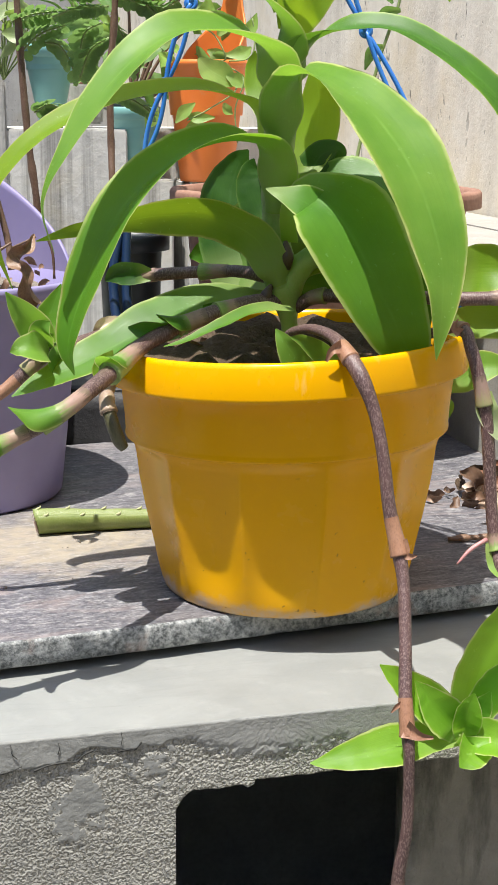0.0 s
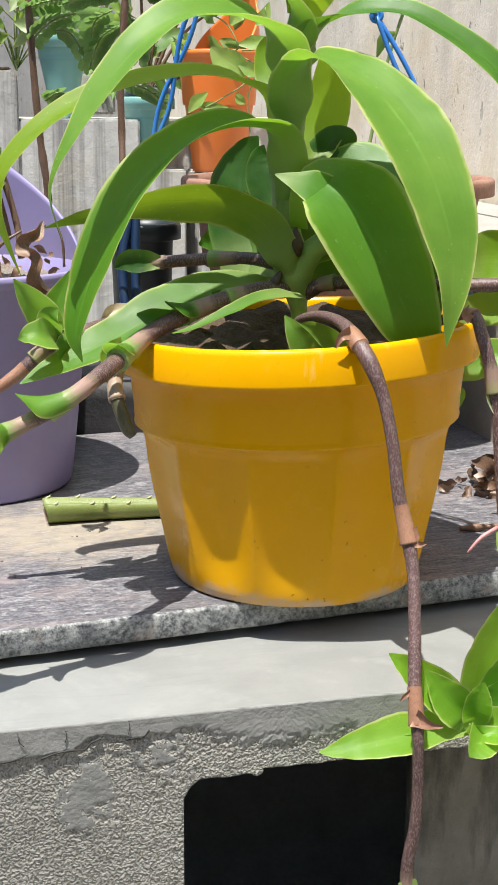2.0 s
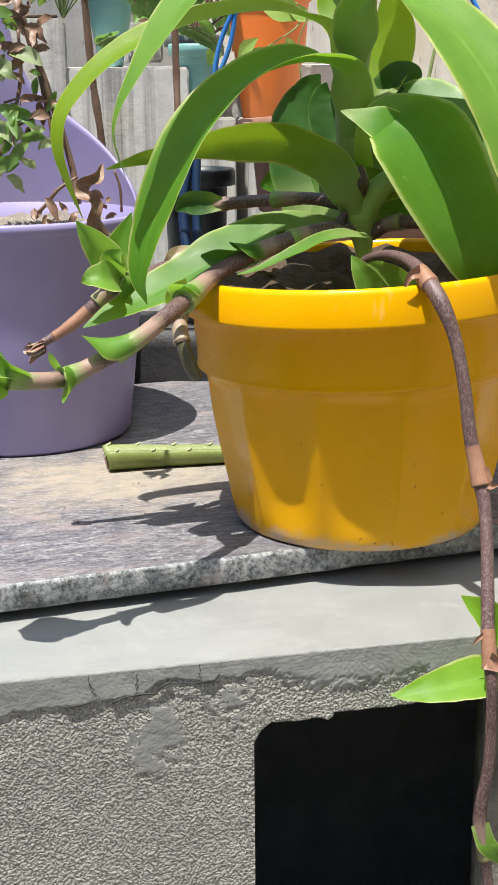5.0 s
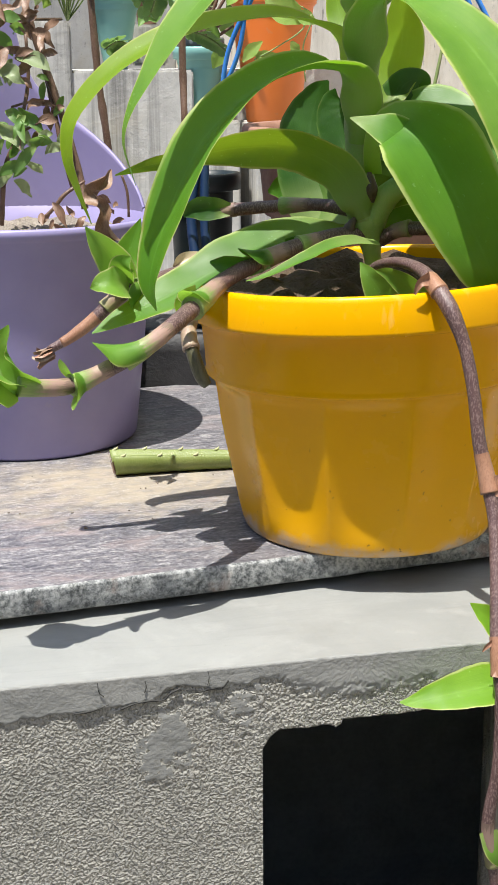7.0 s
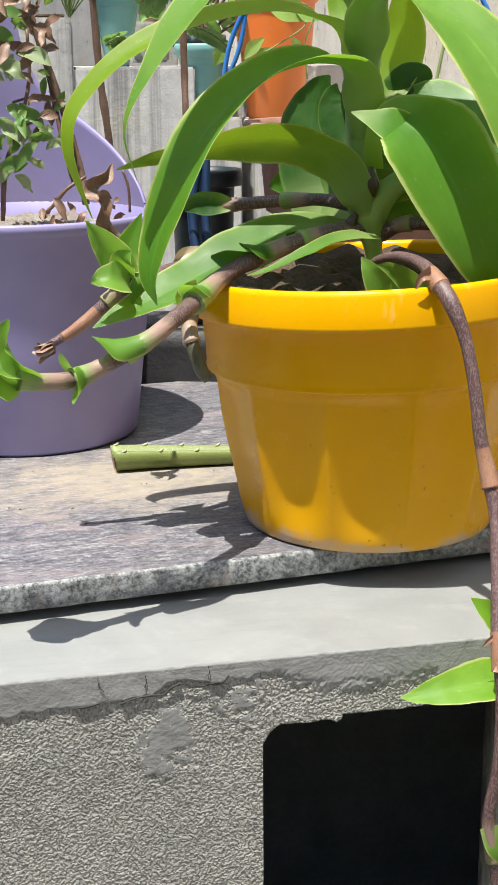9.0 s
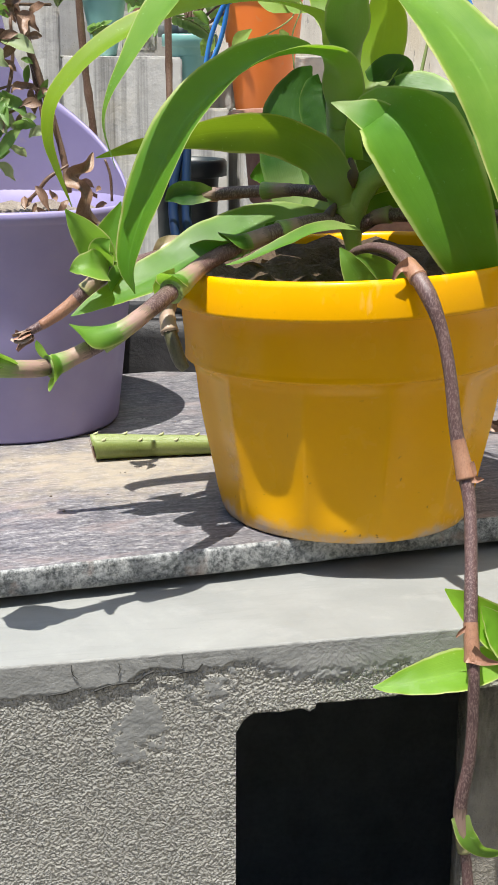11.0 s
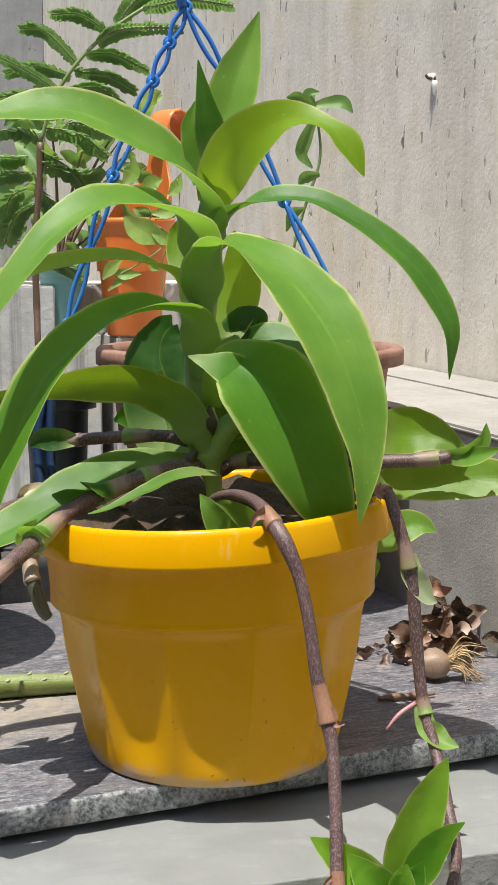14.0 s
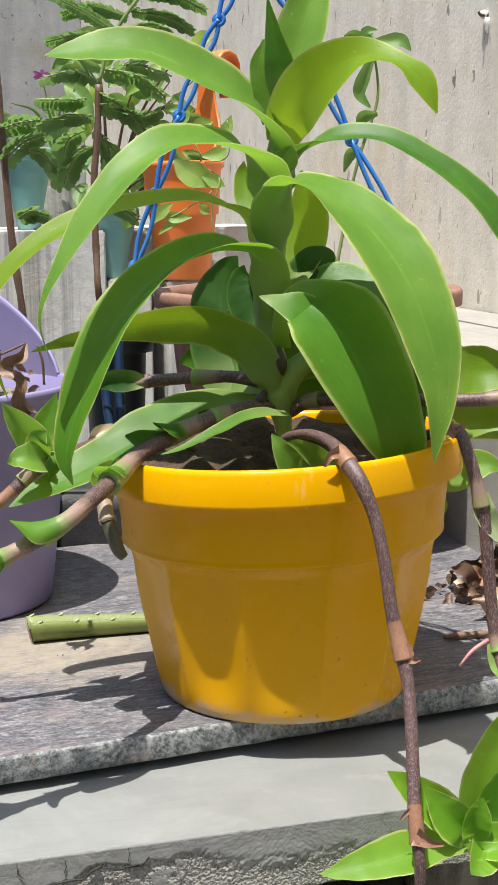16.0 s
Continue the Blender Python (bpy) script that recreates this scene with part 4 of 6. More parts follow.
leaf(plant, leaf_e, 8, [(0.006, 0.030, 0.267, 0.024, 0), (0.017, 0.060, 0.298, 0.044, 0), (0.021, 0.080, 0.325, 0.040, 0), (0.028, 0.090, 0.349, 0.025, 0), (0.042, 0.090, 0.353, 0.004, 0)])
leaf(plant, leaf_g, 10, [(0.005, 0.020, 0.333, 0.014, 0), (0.019, 0.040, 0.362, 0.035, 0), (0.025, 0.050, 0.394, 0.036, 0), (0.023, 0.050, 0.417, 0.019, 0), (0.020, 0.050, 0.433, 0.002, 0)])
leaf(plant, leaf_b, 10, [(-0.009, 0.010, 0.378, 0.014, 0), (-0.023, 0.030, 0.405, 0.022, 0), (-0.029, 0.040, 0.428, 0.014, 0), (-0.028, 0.040, 0.441, 0.001, 0)])
leaf(plant, leaf_a, 14, [(0.026, -0.070, 0.190, 0.022, 0), (0.013, -0.075, 0.203, 0.026, 10), (0.002, -0.075, 0.217, 0.016, 10), (-0.006, -0.070, 0.228, 0.001, 0)])
leaf(plant, leaf_a, 14, [(0.044, -0.080, 0.196, 0.018, 0), (0.030, -0.085, 0.212, 0.018, 10), (0.017, -0.085, 0.221, 0.012, 20), (0.006, -0.080, 0.223, 0.001, 0)])
leaf(plant, leaf_b, 12, [(0.001, 0.000, 0.261, 0.021, 0), (0.020, -0.012, 0.274, 0.022, 10), (0.045, -0.020, 0.278, 0.028, 30), (0.066, -0.030, 0.260, 0.018, 0), (0.075, -0.030, 0.233, 0.002, 0)])
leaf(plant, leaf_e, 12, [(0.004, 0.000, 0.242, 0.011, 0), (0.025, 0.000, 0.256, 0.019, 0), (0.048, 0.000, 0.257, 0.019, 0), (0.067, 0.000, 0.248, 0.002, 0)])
# two mostly hidden leaves added at the back to shade the pot's inner wall
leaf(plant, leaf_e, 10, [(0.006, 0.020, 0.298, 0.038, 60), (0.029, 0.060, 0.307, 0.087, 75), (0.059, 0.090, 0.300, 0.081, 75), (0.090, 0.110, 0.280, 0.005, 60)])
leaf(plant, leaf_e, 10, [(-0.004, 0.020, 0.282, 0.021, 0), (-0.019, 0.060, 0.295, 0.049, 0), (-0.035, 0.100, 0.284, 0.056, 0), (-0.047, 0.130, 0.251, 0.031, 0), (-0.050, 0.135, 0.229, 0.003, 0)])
leaf(plant, sheath_dry, 24, [(0.088, -0.187, 0.093, 0.011, 0), (0.093, -0.190, 0.084, 0.007, 0), (0.100, -0.192, 0.084, 0.001, 0)])
leaf(plant, sheath_dry, 24, [(0.092, -0.246, -0.024, 0.014, 0), (0.101, -0.249, -0.028, 0.007, 0), (0.111, -0.250, -0.029, 0.002, 0)])
leaf(plant, sheath_dry, 24, [(0.089, -0.238, -0.009, 0.004, 0), (0.085, -0.239, -0.012, 0.003, 0), (0.082, -0.239, -0.016, 0.001, 0)])
leaf(plant, sheath_dry, 24, [(0.044, -0.143, 0.227, 0.011, 0), (0.037, -0.147, 0.224, 0.006, 0), (0.033, -0.147, 0.216, 0.002, 0)])
leaf(plant, sheath_dry, 24, [(0.134, -0.100, 0.231, 0.008, 0), (0.129, -0.100, 0.235, 0.004, 0), (0.132, -0.100, 0.242, 0.001, 0)])
leaf(plant, leaf_b, 12, [(0.129, 0.000, 0.262, 0.024, 0), (0.155, -0.020, 0.270, 0.041, 20), (0.181, -0.030, 0.269, 0.029, 20), (0.207, -0.040, 0.258, 0.001, 0)])
leaf(plant, leaf_b, 10, [(0.134, 0.000, 0.224, 0.019, 0), (0.160, -0.020, 0.228, 0.032, 35), (0.196, -0.030, 0.231, 0.036, 35), (0.230, -0.040, 0.235, 0.032, 30), (0.260, -0.050, 0.231, 0.002, 0)])
leaf(plant, leaf_a, 14, [(0.141, 0.060, 0.156, 0.007, 10), (0.153, 0.060, 0.166, 0.028, 25), (0.169, 0.060, 0.176, 0.031, 30), (0.184, 0.060, 0.178, 0.020, 30), (0.197, 0.060, 0.172, 0.001, 30)])
leaf(plant, leaf_a, 14, [(0.139, 0.060, 0.149, 0.005, 0), (0.143, 0.060, 0.142, 0.010, 0), (0.142, 0.060, 0.129, 0.002, 0)])
strap(plant, leaf_h, [(0.138, -0.205, -0.045, 0.015, 175, 10), (0.139, -0.205, -0.030, 0.027, 178, 24), (0.145, -0.206, -0.002, 0.036, 182, 22), (0.155, -0.208, 0.028, 0.030, 185, 18), (0.164, -0.210, 0.051, 0.016, 185, 10), (0.170, -0.212, 0.066, 0.001, 185, 0)], 0.0)
strap(plant, leaf_h, [(0.134, -0.212, -0.046, 0.014, 160, 10), (0.124, -0.214, -0.032, 0.024, 158, 26), (0.104, -0.218, -0.013, 0.029, 155, 26), (0.086, -0.221, 0.003, 0.017, 152, 16), (0.074, -0.223, 0.013, 0.001, 150, 0)], 0.0)
strap(plant, leaf_h, [(0.134, -0.216, -0.044, 0.014, 168, 10), (0.128, -0.220, -0.033, 0.025, 166, 24), (0.116, -0.224, -0.019, 0.028, 164, 22), (0.106, -0.226, -0.006, 0.014, 160, 12), (0.099, -0.227, 0.003, 0.001, 160, 0)], 0.0)
strap(plant, leaf_h, [(0.135, -0.212, -0.046, 0.014, 120, 10), (0.114, -0.220, -0.043, 0.023, 128, 16), (0.086, -0.232, -0.045, 0.032, 132, 16), (0.057, -0.242, -0.048, 0.024, 134, 12), (0.037, -0.247, -0.051, 0.011, 132, 8), (0.026, -0.249, -0.051, 0.001, 130, 0)], 0.0)
# the shadow on this right-hand leaf is put into its darker green
strap(plant, leaf_d, [(0.139, -0.206, -0.047, 0.014, -165, 10), (0.147, -0.208, -0.027, 0.022, -162, 20), (0.159, -0.212, -0.004, 0.024, -158, 18), (0.170, -0.218, 0.013, 0.013, -155, 10), (0.181, -0.222, 0.023, 0.001, -150, 0)], 0.0)
strap(plant, leaf_h, [(0.138, -0.214, -0.045, 0.014, -150, 10), (0.146, -0.224, -0.040, 0.026, -140, 24), (0.158, -0.235, -0.040, 0.027, -130, 22), (0.171, -0.244, -0.044, 0.017, -125, 14), (0.182, -0.248, -0.049, 0.001, -120, 0)], 0.0)
strap(plant, leaf_h, [(0.138, -0.216, -0.045, 0.014, 178, 10), (0.141, -0.232, -0.043, 0.025, 170, 20), (0.136, -0.244, -0.047, 0.021, 165, 16), (0.130, -0.250, -0.051, 0.001, 160, 0)], 0.0)
strap(plant, leaf_d, [(0.138, -0.208, -0.047, 0.014, -170, 10), (0.143, -0.209, -0.035, 0.018, -168, 20), (0.149, -0.210, -0.022, 0.016, -165, 16), (0.154, -0.212, -0.010, 0.001, -165, 0)], 0.0)
strap(plant, leaf_h, [(0.136, -0.218, -0.044, 0.013, 175, 10), (0.136, -0.222, -0.031, 0.020, 178, 28), (0.138, -0.224, -0.017, 0.018, 180, 26), (0.141, -0.225, -0.006, 0.001, 182, 0)], 0.0)
leaf(plant, leaf_a, 22, [(-0.189, -0.060, 0.212, 0.022, 0), (-0.196, -0.070, 0.228, 0.027, -10), (-0.205, -0.080, 0.243, 0.018, -10), (-0.214, -0.085, 0.256, 0.001, 0)])
leaf(plant, leaf_d, 18, [(-0.192, -0.055, 0.214, 0.019, 0), (-0.186, -0.050, 0.235, 0.021, 0), (-0.178, -0.045, 0.258, 0.001, 0)])
leaf(plant, leaf_a, 18, [(-0.185, -0.065, 0.211, 0.020, 0), (-0.192, -0.085, 0.212, 0.028, -40), (-0.202, -0.090, 0.213, 0.018, -40), (-0.211, -0.090, 0.210, 0.001, 0)])
leaf(plant, leaf_a, 14, [(-0.189, -0.065, 0.211, 0.016, 0), (-0.188, -0.080, 0.226, 0.019, 0), (-0.181, -0.080, 0.233, 0.001, 0)])
leaf(plant, leaf_a, 24, [(-0.222, -0.235, 0.166, 0.012, 0), (-0.232, -0.240, 0.178, 0.026, 40), (-0.239, -0.240, 0.193, 0.029, 58), (-0.237, -0.240, 0.209, 0.001, 30)])
leaf(plant, leaf_a, 20, [(-0.230, -0.240, 0.165, 0.018, 30), (-0.243, -0.245, 0.176, 0.038, 60), (-0.254, -0.245, 0.191, 0.031, 60), (-0.257, -0.245, 0.208, 0.001, 0)])
leaf(plant, leaf_d, 18, [(-0.235, -0.235, 0.164, 0.018, -30), (-0.251, -0.245, 0.167, 0.049, -62), (-0.265, -0.250, 0.166, 0.036, -62), (-0.275, -0.250, 0.163, 0.001, 0)])
leaf(plant, leaf_b, 24, [(-0.126, -0.115, 0.211, 0.013, 0), (-0.133, -0.120, 0.208, 0.013, 0), (-0.136, -0.125, 0.202, 0.011, 0), (-0.132, -0.125, 0.195, 0.003, 0)])
leaf(plant, leaf_c, 20, [(-0.076, -0.070, 0.229, 0.012, 0), (-0.093, -0.075, 0.225, 0.015, 0), (-0.108, -0.080, 0.227, 0.015, 0), (-0.120, -0.080, 0.229, 0.002, 0)])
leaf(plant, leaf_c, 20, [(-0.038, -0.035, 0.239, 0.012, 0), (-0.054, -0.040, 0.239, 0.012, 0), (-0.065, -0.045, 0.239, 0.008, 0)])
leaf(plant, leaf_f, 20, [(-0.115, 0.036, 0.257, 0.011, 0), (-0.129, 0.036, 0.258, 0.019, 0), (-0.144, 0.038, 0.257, 0.018, 0), (-0.155, 0.040, 0.251, 0.002, 0)])
leaf(plant, leaf_a, 14, [(0.090, -0.248, -0.148, 0.013, 0), (0.095, -0.250, -0.162, 0.014, 0), (0.106, -0.252, -0.171, 0.015, -30), (0.122, -0.255, -0.172, 0.001, 0)])
leaf(plant, lime_leaf, 20, [(0.163, -0.122, 0.074, 0.012, 0), (0.165, -0.128, 0.062, 0.015, 0), (0.171, -0.133, 0.054, 0.019, 35), (0.178, -0.137, 0.050, 0.015, 45), (0.189, -0.140, 0.048, 0.001, 30)], "pale green bract")
leaf(plant, sage_leaf, 20, [(0.153, -0.100, 0.185, 0.013, 0), (0.156, -0.106, 0.173, 0.017, 0), (0.162, -0.108, 0.162, 0.017, 15), (0.168, -0.110, 0.154, 0.011, 25), (0.175, -0.110, 0.151, 0.001, 20)], "pale olive bract")
leaf(plant, leaf_a, 18, [(0.189, -0.045, 0.253, 0.012, 0), (0.205, -0.055, 0.257, 0.015, 0), (0.216, -0.060, 0.269, 0.011, 0), (0.218, -0.060, 0.282, 0.001, 0)])
leaf(plant, leaf_a, 18, [(0.193, -0.045, 0.253, 0.012, 0), (0.209, -0.060, 0.256, 0.016, 30), (0.229, -0.070, 0.264, 0.001, 0)])
MAIN_STEM = [(0.007, -0.010, 0.203, 0.0113), (0.004, -0.010, 0.220, 0.0070), (0.002, -0.010, 0.235, 0.0094), (-0.001, -0.009, 0.251, 0.0154), (-0.003, -0.008, 0.268, 0.0140), (-0.007, -0.008, 0.289, 0.0107), (-0.009, -0.008, 0.314, 0.0107), (-0.009, -0.008, 0.337, 0.0120), (-0.007, -0.008, 0.360, 0.0129), (-0.005, -0.008, 0.383, 0.0129), (-0.002, -0.008, 0.406, 0.0119), (0.000, -0.008, 0.433, 0.0096), (0.002, -0.008, 0.455, 0.0073), (0.002, -0.006, 0.478, 0.0036)]
main_stem = tube_part('stem', plant, stem_pale, MAIN_STEM)
part('side_shoot', tube_bm([(0.000, -0.010, 0.246, 0.0117), (-0.005, -0.013, 0.261, 0.0126), (-0.012, -0.014, 0.273, 0.0107), (-0.019, -0.012, 0.285, 0.0065), (-0.024, -0.010, 0.293, 0.0019)], wobble=0.1), stem_pale, plant, 'pale swollen foot of a side leaf')
part('side_shoot', tube_bm([(0.000, -0.010, 0.248, 0.0117), (0.008, -0.014, 0.265, 0.0111), (0.019, -0.018, 0.277, 0.0097), (0.034, -0.022, 0.284, 0.0087), (0.047, -0.028, 0.284, 0.0059), (0.059, -0.034, 0.279, 0.0018)], wobble=0.1), stem_pale, plant, 'pale swollen foot of a side leaf')
part('bud', tube_bm([(0.000, -0.025, 0.292, 0.0014), (0.001, -0.027, 0.285, 0.0032), (0.002, -0.028, 0.278, 0.0037), (0.003, -0.026, 0.269, 0.0011)], wobble=0.5), bud_brown, plant, 'dark brown bud scar')
part('bud', tube_bm([(-0.010, -0.022, 0.257, 0.0014), (-0.014, -0.024, 0.251, 0.0042), (-0.016, -0.024, 0.246, 0.0037), (-0.017, -0.022, 0.240, 0.0014)], wobble=0.5), bud_brown, plant, 'dark brown bud scar')
RUNNER_1 = [(0.002, -0.010, 0.241, 0.0060), (-0.025, -0.030, 0.243, 0.0064), (-0.055, -0.050, 0.237, 0.0067), (-0.085, -0.070, 0.227, 0.0066), (-0.107, -0.090, 0.217, 0.0066), (-0.120, -0.125, 0.208, 0.0068), (-0.137, -0.165, 0.196, 0.0062), (-0.153, -0.190, 0.185, 0.0060), (-0.179, -0.200, 0.171, 0.0059), (-0.200, -0.215, 0.163, 0.0059), (-0.217, -0.230, 0.164, 0.0058), (-0.233, -0.240, 0.167, 0.0058)]
runner_1 = tube_part('runner', plant, stem_dark, RUNNER_1)
RUNNER_2 = [(-0.012, 0.000, 0.260, 0.0061), (-0.041, 0.015, 0.263, 0.0052), (-0.080, 0.030, 0.260, 0.0053), (-0.117, 0.040, 0.256, 0.0054), (-0.137, 0.045, 0.254, 0.0039)]
runner_2 = tube_part('runner', plant, stem_dark, RUNNER_2)
RUNNER_3 = [(0.009, -0.010, 0.237, 0.0056), (0.025, -0.020, 0.247, 0.0055), (0.052, -0.030, 0.249, 0.0055), (0.097, -0.040, 0.250, 0.0054), (0.143, -0.045, 0.250, 0.0055), (0.170, -0.045, 0.251, 0.0055), (0.192, -0.050, 0.254, 0.0050)]
runner_3 = tube_part('runner', plant, stem_dark, RUNNER_3)
RUNNER_4 = [(0.001, -0.045, 0.216, 0.0039), (0.008, -0.065, 0.225, 0.0038), (0.023, -0.090, 0.231, 0.0041), (0.038, -0.115, 0.229, 0.0047), (0.047, -0.140, 0.222, 0.0060), (0.058, -0.157, 0.207, 0.0060), (0.068, -0.165, 0.183, 0.0046), (0.075, -0.172, 0.151, 0.0046), (0.080, -0.178, 0.115, 0.0049), (0.087, -0.185, 0.086, 0.0053), (0.091, -0.196, 0.062, 0.0046), (0.092, -0.215, 0.026, 0.0046), (0.092, -0.234, -0.008, 0.0049), (0.094, -0.244, -0.034, 0.0045), (0.095, -0.247, -0.048, 0.0041), (0.095, -0.247, -0.100, 0.0042), (0.090, -0.246, -0.144, 0.0047), (0.096, -0.245, -0.185, 0.0040), (0.100, -0.244, -0.218, 0.0041)]
runner_4 = tube_part('runner', plant, stem_dark, RUNNER_4)
RUNNER_5 = [(0.071, -0.040, 0.214, 0.0043), (0.106, -0.060, 0.222, 0.0042), (0.135, -0.085, 0.233, 0.0045), (0.143, -0.100, 0.218, 0.0049), (0.150, -0.105, 0.193, 0.0049), (0.156, -0.108, 0.163, 0.0049), (0.159, -0.112, 0.128, 0.0049), (0.162, -0.118, 0.090, 0.0045), (0.166, -0.125, 0.066, 0.0046), (0.173, -0.145, 0.038, 0.0045), (0.176, -0.175, 0.015, 0.0044), (0.179, -0.200, -0.013, 0.0040), (0.168, -0.215, -0.040, 0.0040), (0.146, -0.218, -0.038, 0.0040)]
runner_5 = tube_part('runner', plant, stem_dark, RUNNER_5)
RUNNER_6 = [(-0.142, -0.022, 0.216, 0.0049), (-0.162, -0.044, 0.212, 0.0050), (-0.179, -0.060, 0.207, 0.0053), (-0.196, -0.065, 0.198, 0.0058), (-0.211, -0.070, 0.184, 0.0052), (-0.229, -0.075, 0.170, 0.0042), (-0.248, -0.080, 0.159, 0.0032)]
runner_6 = tube_part('runner', plant, stem_dark, RUNNER_6)


def span(parent, rows, start, end, material, flare=1.25):
    """A fleshy collar on a runner between two places along it (0 to 1), flared at its lip."""
    pts = []
    for i in range(9):
        p = glide(rows, start + (end - start) * i / 8)
        pts.append((*p[:3], p[3] * (1.02 + (flare - 1.02) * (i / 8) ** 1.7)))
    p = glide(rows, end - (end - start) * 0.02)
    pts.append((*p[:3], p[3] * 0.92))
    part("sheath", tube_bm(pts, 14, 3, caps=False, wobble=0.06), material, parent, "fleshy collar, rosy below and green above")


def cup(parent, rows, at, length, lift, material, spread=115, flare=1.5, rise=1.3):
    """A short leaf that starts as a sheath round a runner and opens into a cupped blade on the side that lift names."""
    total = sum((Vector(b[:3]) - Vector(a[:3])).length for a, b in zip(rows, rows[1:]))
    bm = bmesh.new()
    uv = bm.loops.layers.uv.new("uv")
    grid = []
    for i in range(17):
        f = i / 16
        s = at + length / total * f
        p, q, o = glide(rows, s), glide(rows, min(s + 0.01, 1.0)), glide(rows, s - 0.01)
        t = Vector((q - o)[:3]).normalized()
        if s > 1:
            p = np.array([*(Vector(p[:3]) + t * (s - 1) * total), p[3]])
        up = Vector(lift)
        up = (up - t * up.dot(t)).normalized()
        side = t.cross(up)
        wide = radians(spread) * (1 - f**3.5) ** 0.75 / (1 + 0.55 * f) + 0.01
        r = p[3] * (1.14 + flare * f**1.4)
        c = Vector(p[:3]) + up * p[3] * rise * f**1.8
        row = []
        for j in range(13):
            w = wide * (j / 6 - 1)
            ripple = 1 + 0.05 * noise.noise(Vector((w * 2, f * 3, at * 50)))
            row.append(bm.verts.new(c + (up * math.cos(w) + side * math.sin(w)) * r * ripple))
        grid.append(row)
    for i in range(16):
        for j in range(12):
            fc = bm.faces.new((grid[i][j], grid[i][j + 1], grid[i + 1][j + 1], grid[i + 1][j]))
            for loop, (x, y) in zip(fc.loops, ((j, i), (j + 1, i), (j + 1, i + 1), (j, i + 1))):
                loop[uv].uv = (x / 12, 0.12 + 0.88 * y / 16)
    return part("leaf", bm, material, parent)


def sheath(parent, rows, at, length, material, flare=1.5, label="", wobble=0.06):
    """A papery or fleshy collar round a runner, from the place at (0 to 1) along its rows, flared at the far end."""
    total = sum((Vector(b[:3]) - Vector(a[:3])).length for a, b in zip(rows, rows[1:]))
    d = length / total
    pts = []
    for i in range(6):
        f = i / 5
        p = glide(rows, min(at + d * f, 1.0))
        pts.append((*p[:3], p[3] * (1.07 + (flare - 1.07) * f**1.6)))
    tip = glide(rows, min(at + d * 0.97, 1.0))
    pts.append((*tip[:3], tip[3] * 0.9))
    return part("sheath", tube_bm(pts, 14, 3, caps=False, wobble=wobble), material, parent, label)

# leaf sheaths and scars on the main stem
sheath(main_stem, MAIN_STEM, 0.02, 0.006, sheath_olive, 1.08, "brown leaf scar", 0.2)

# collars and papery sheaths on the runners
for start, end, material, flare in ((0.135, 0.178, collar_green, 1.25), (0.205, 0.272, collar_rose, 1.3), (0.395, 0.49, collar_green, 1.45), (0.564, 0.69, collar_green, 1.4), (0.72, 0.825, collar_green, 1.4), (0.835, 1.0, collar_green, 1.25)):
    span(runner_1, RUNNER_1, start, end, material, flare)
for at, length, material, flare in ((0.3, 0.02, collar_green, 1.4), (0.7, 0.03, collar_green, 1.5)):
    sheath(runner_2, RUNNER_2, at, length, material, flare)
for at, length, material, flare in ((0.12, 0.02, collar_rose, 1.3), (0.78, 0.03, collar_rose, 1.3)):
    sheath(runner_3, RUNNER_3, at, length, material, flare)
for at, length, material, flare in ((0.205, 0.022, sheath_dry, 1.15), (0.455, 0.032, sheath_dry, 1.3), (0.665, 0.03, sheath_dry, 1.35), (0.885, 0.028, collar_rose, 1.3)):
    sheath(runner_4, RUNNER_4, at, length, material, flare, "dry brown papery sheath")
for at, length, material, flare in ((0.14, 0.012, sheath_dry, 1.3), (0.29, 0.026, collar_rose, 1.35), (0.565, 0.02, collar_green, 1.4)):
    sheath(runner_5, RUNNER_5, at, length, material, flare)
for at, length, material, flare in ((0.2, 0.02, collar_green, 1.4), (0.45, 0.02, collar_rose, 1.3), (0.66, 0.035, sheath_dry, 1.08)):
    sheath(runner_6, RUNNER_6, at, length, material, flare)


# cupped leaves that open from the collars
cup(runner_1, RUNNER_1, 0.455, 0.016, (-0.3, -0.3, 1), leaf_a, 120, 0.9, 0.6)
cup(runner_1, RUNNER_1, 0.64, 0.036, (-0.3, -0.55, 1), leaf_a, 125, 1.9, 1.2)
cup(runner_1, RUNNER_1, 0.79, 0.022, (0.1, -0.9, -0.35), leaf_a, 125, 1.5, 0.8)
cup(runner_1, RUNNER_1, 0.81, 0.016, (0, 0.2, 1), leaf_a, 60, 1.4, 0.8)
cup(runner_1, RUNNER_1, 0.245, 0.022, (0, -0.3, 1), leaf_c, 110, 1.0, 0.6)
cup(runner_6, RUNNER_6, 0.30, 0.02, (0.3, -0.5, -0.6), leaf_a, 120, 1.2, 0.5)

# frayed dry end of one runner
END = Vector(RUNNER_6[-1][:3])
for i in range(9):
    q = 0.7 * i
    a = END + Vector((0.004, 0.003 * math.cos(q), 0.003 * math.sin(q)))
    b = a + Vector((-0.008, 0.001 * math.cos(q), 0.0015 * math.sin(q) - 0.003))
    c = b + Vector((-0.004 - 0.002 * (i % 3), 0.002 * math.cos(q + 1), -0.003 + 0.004 * math.sin(2.3 * q)))
    part("frayed_fibre", leaf_bm([(*a, 0.006, 20 * i), (*b, 0.007, 20 * i + 30), (*c, 0.004, 20 * i)], 30, 4, 8, 2.5), (dry_leaf, sheath_dry, sheath_rose)[i % 3], plant, "frayed papery end")


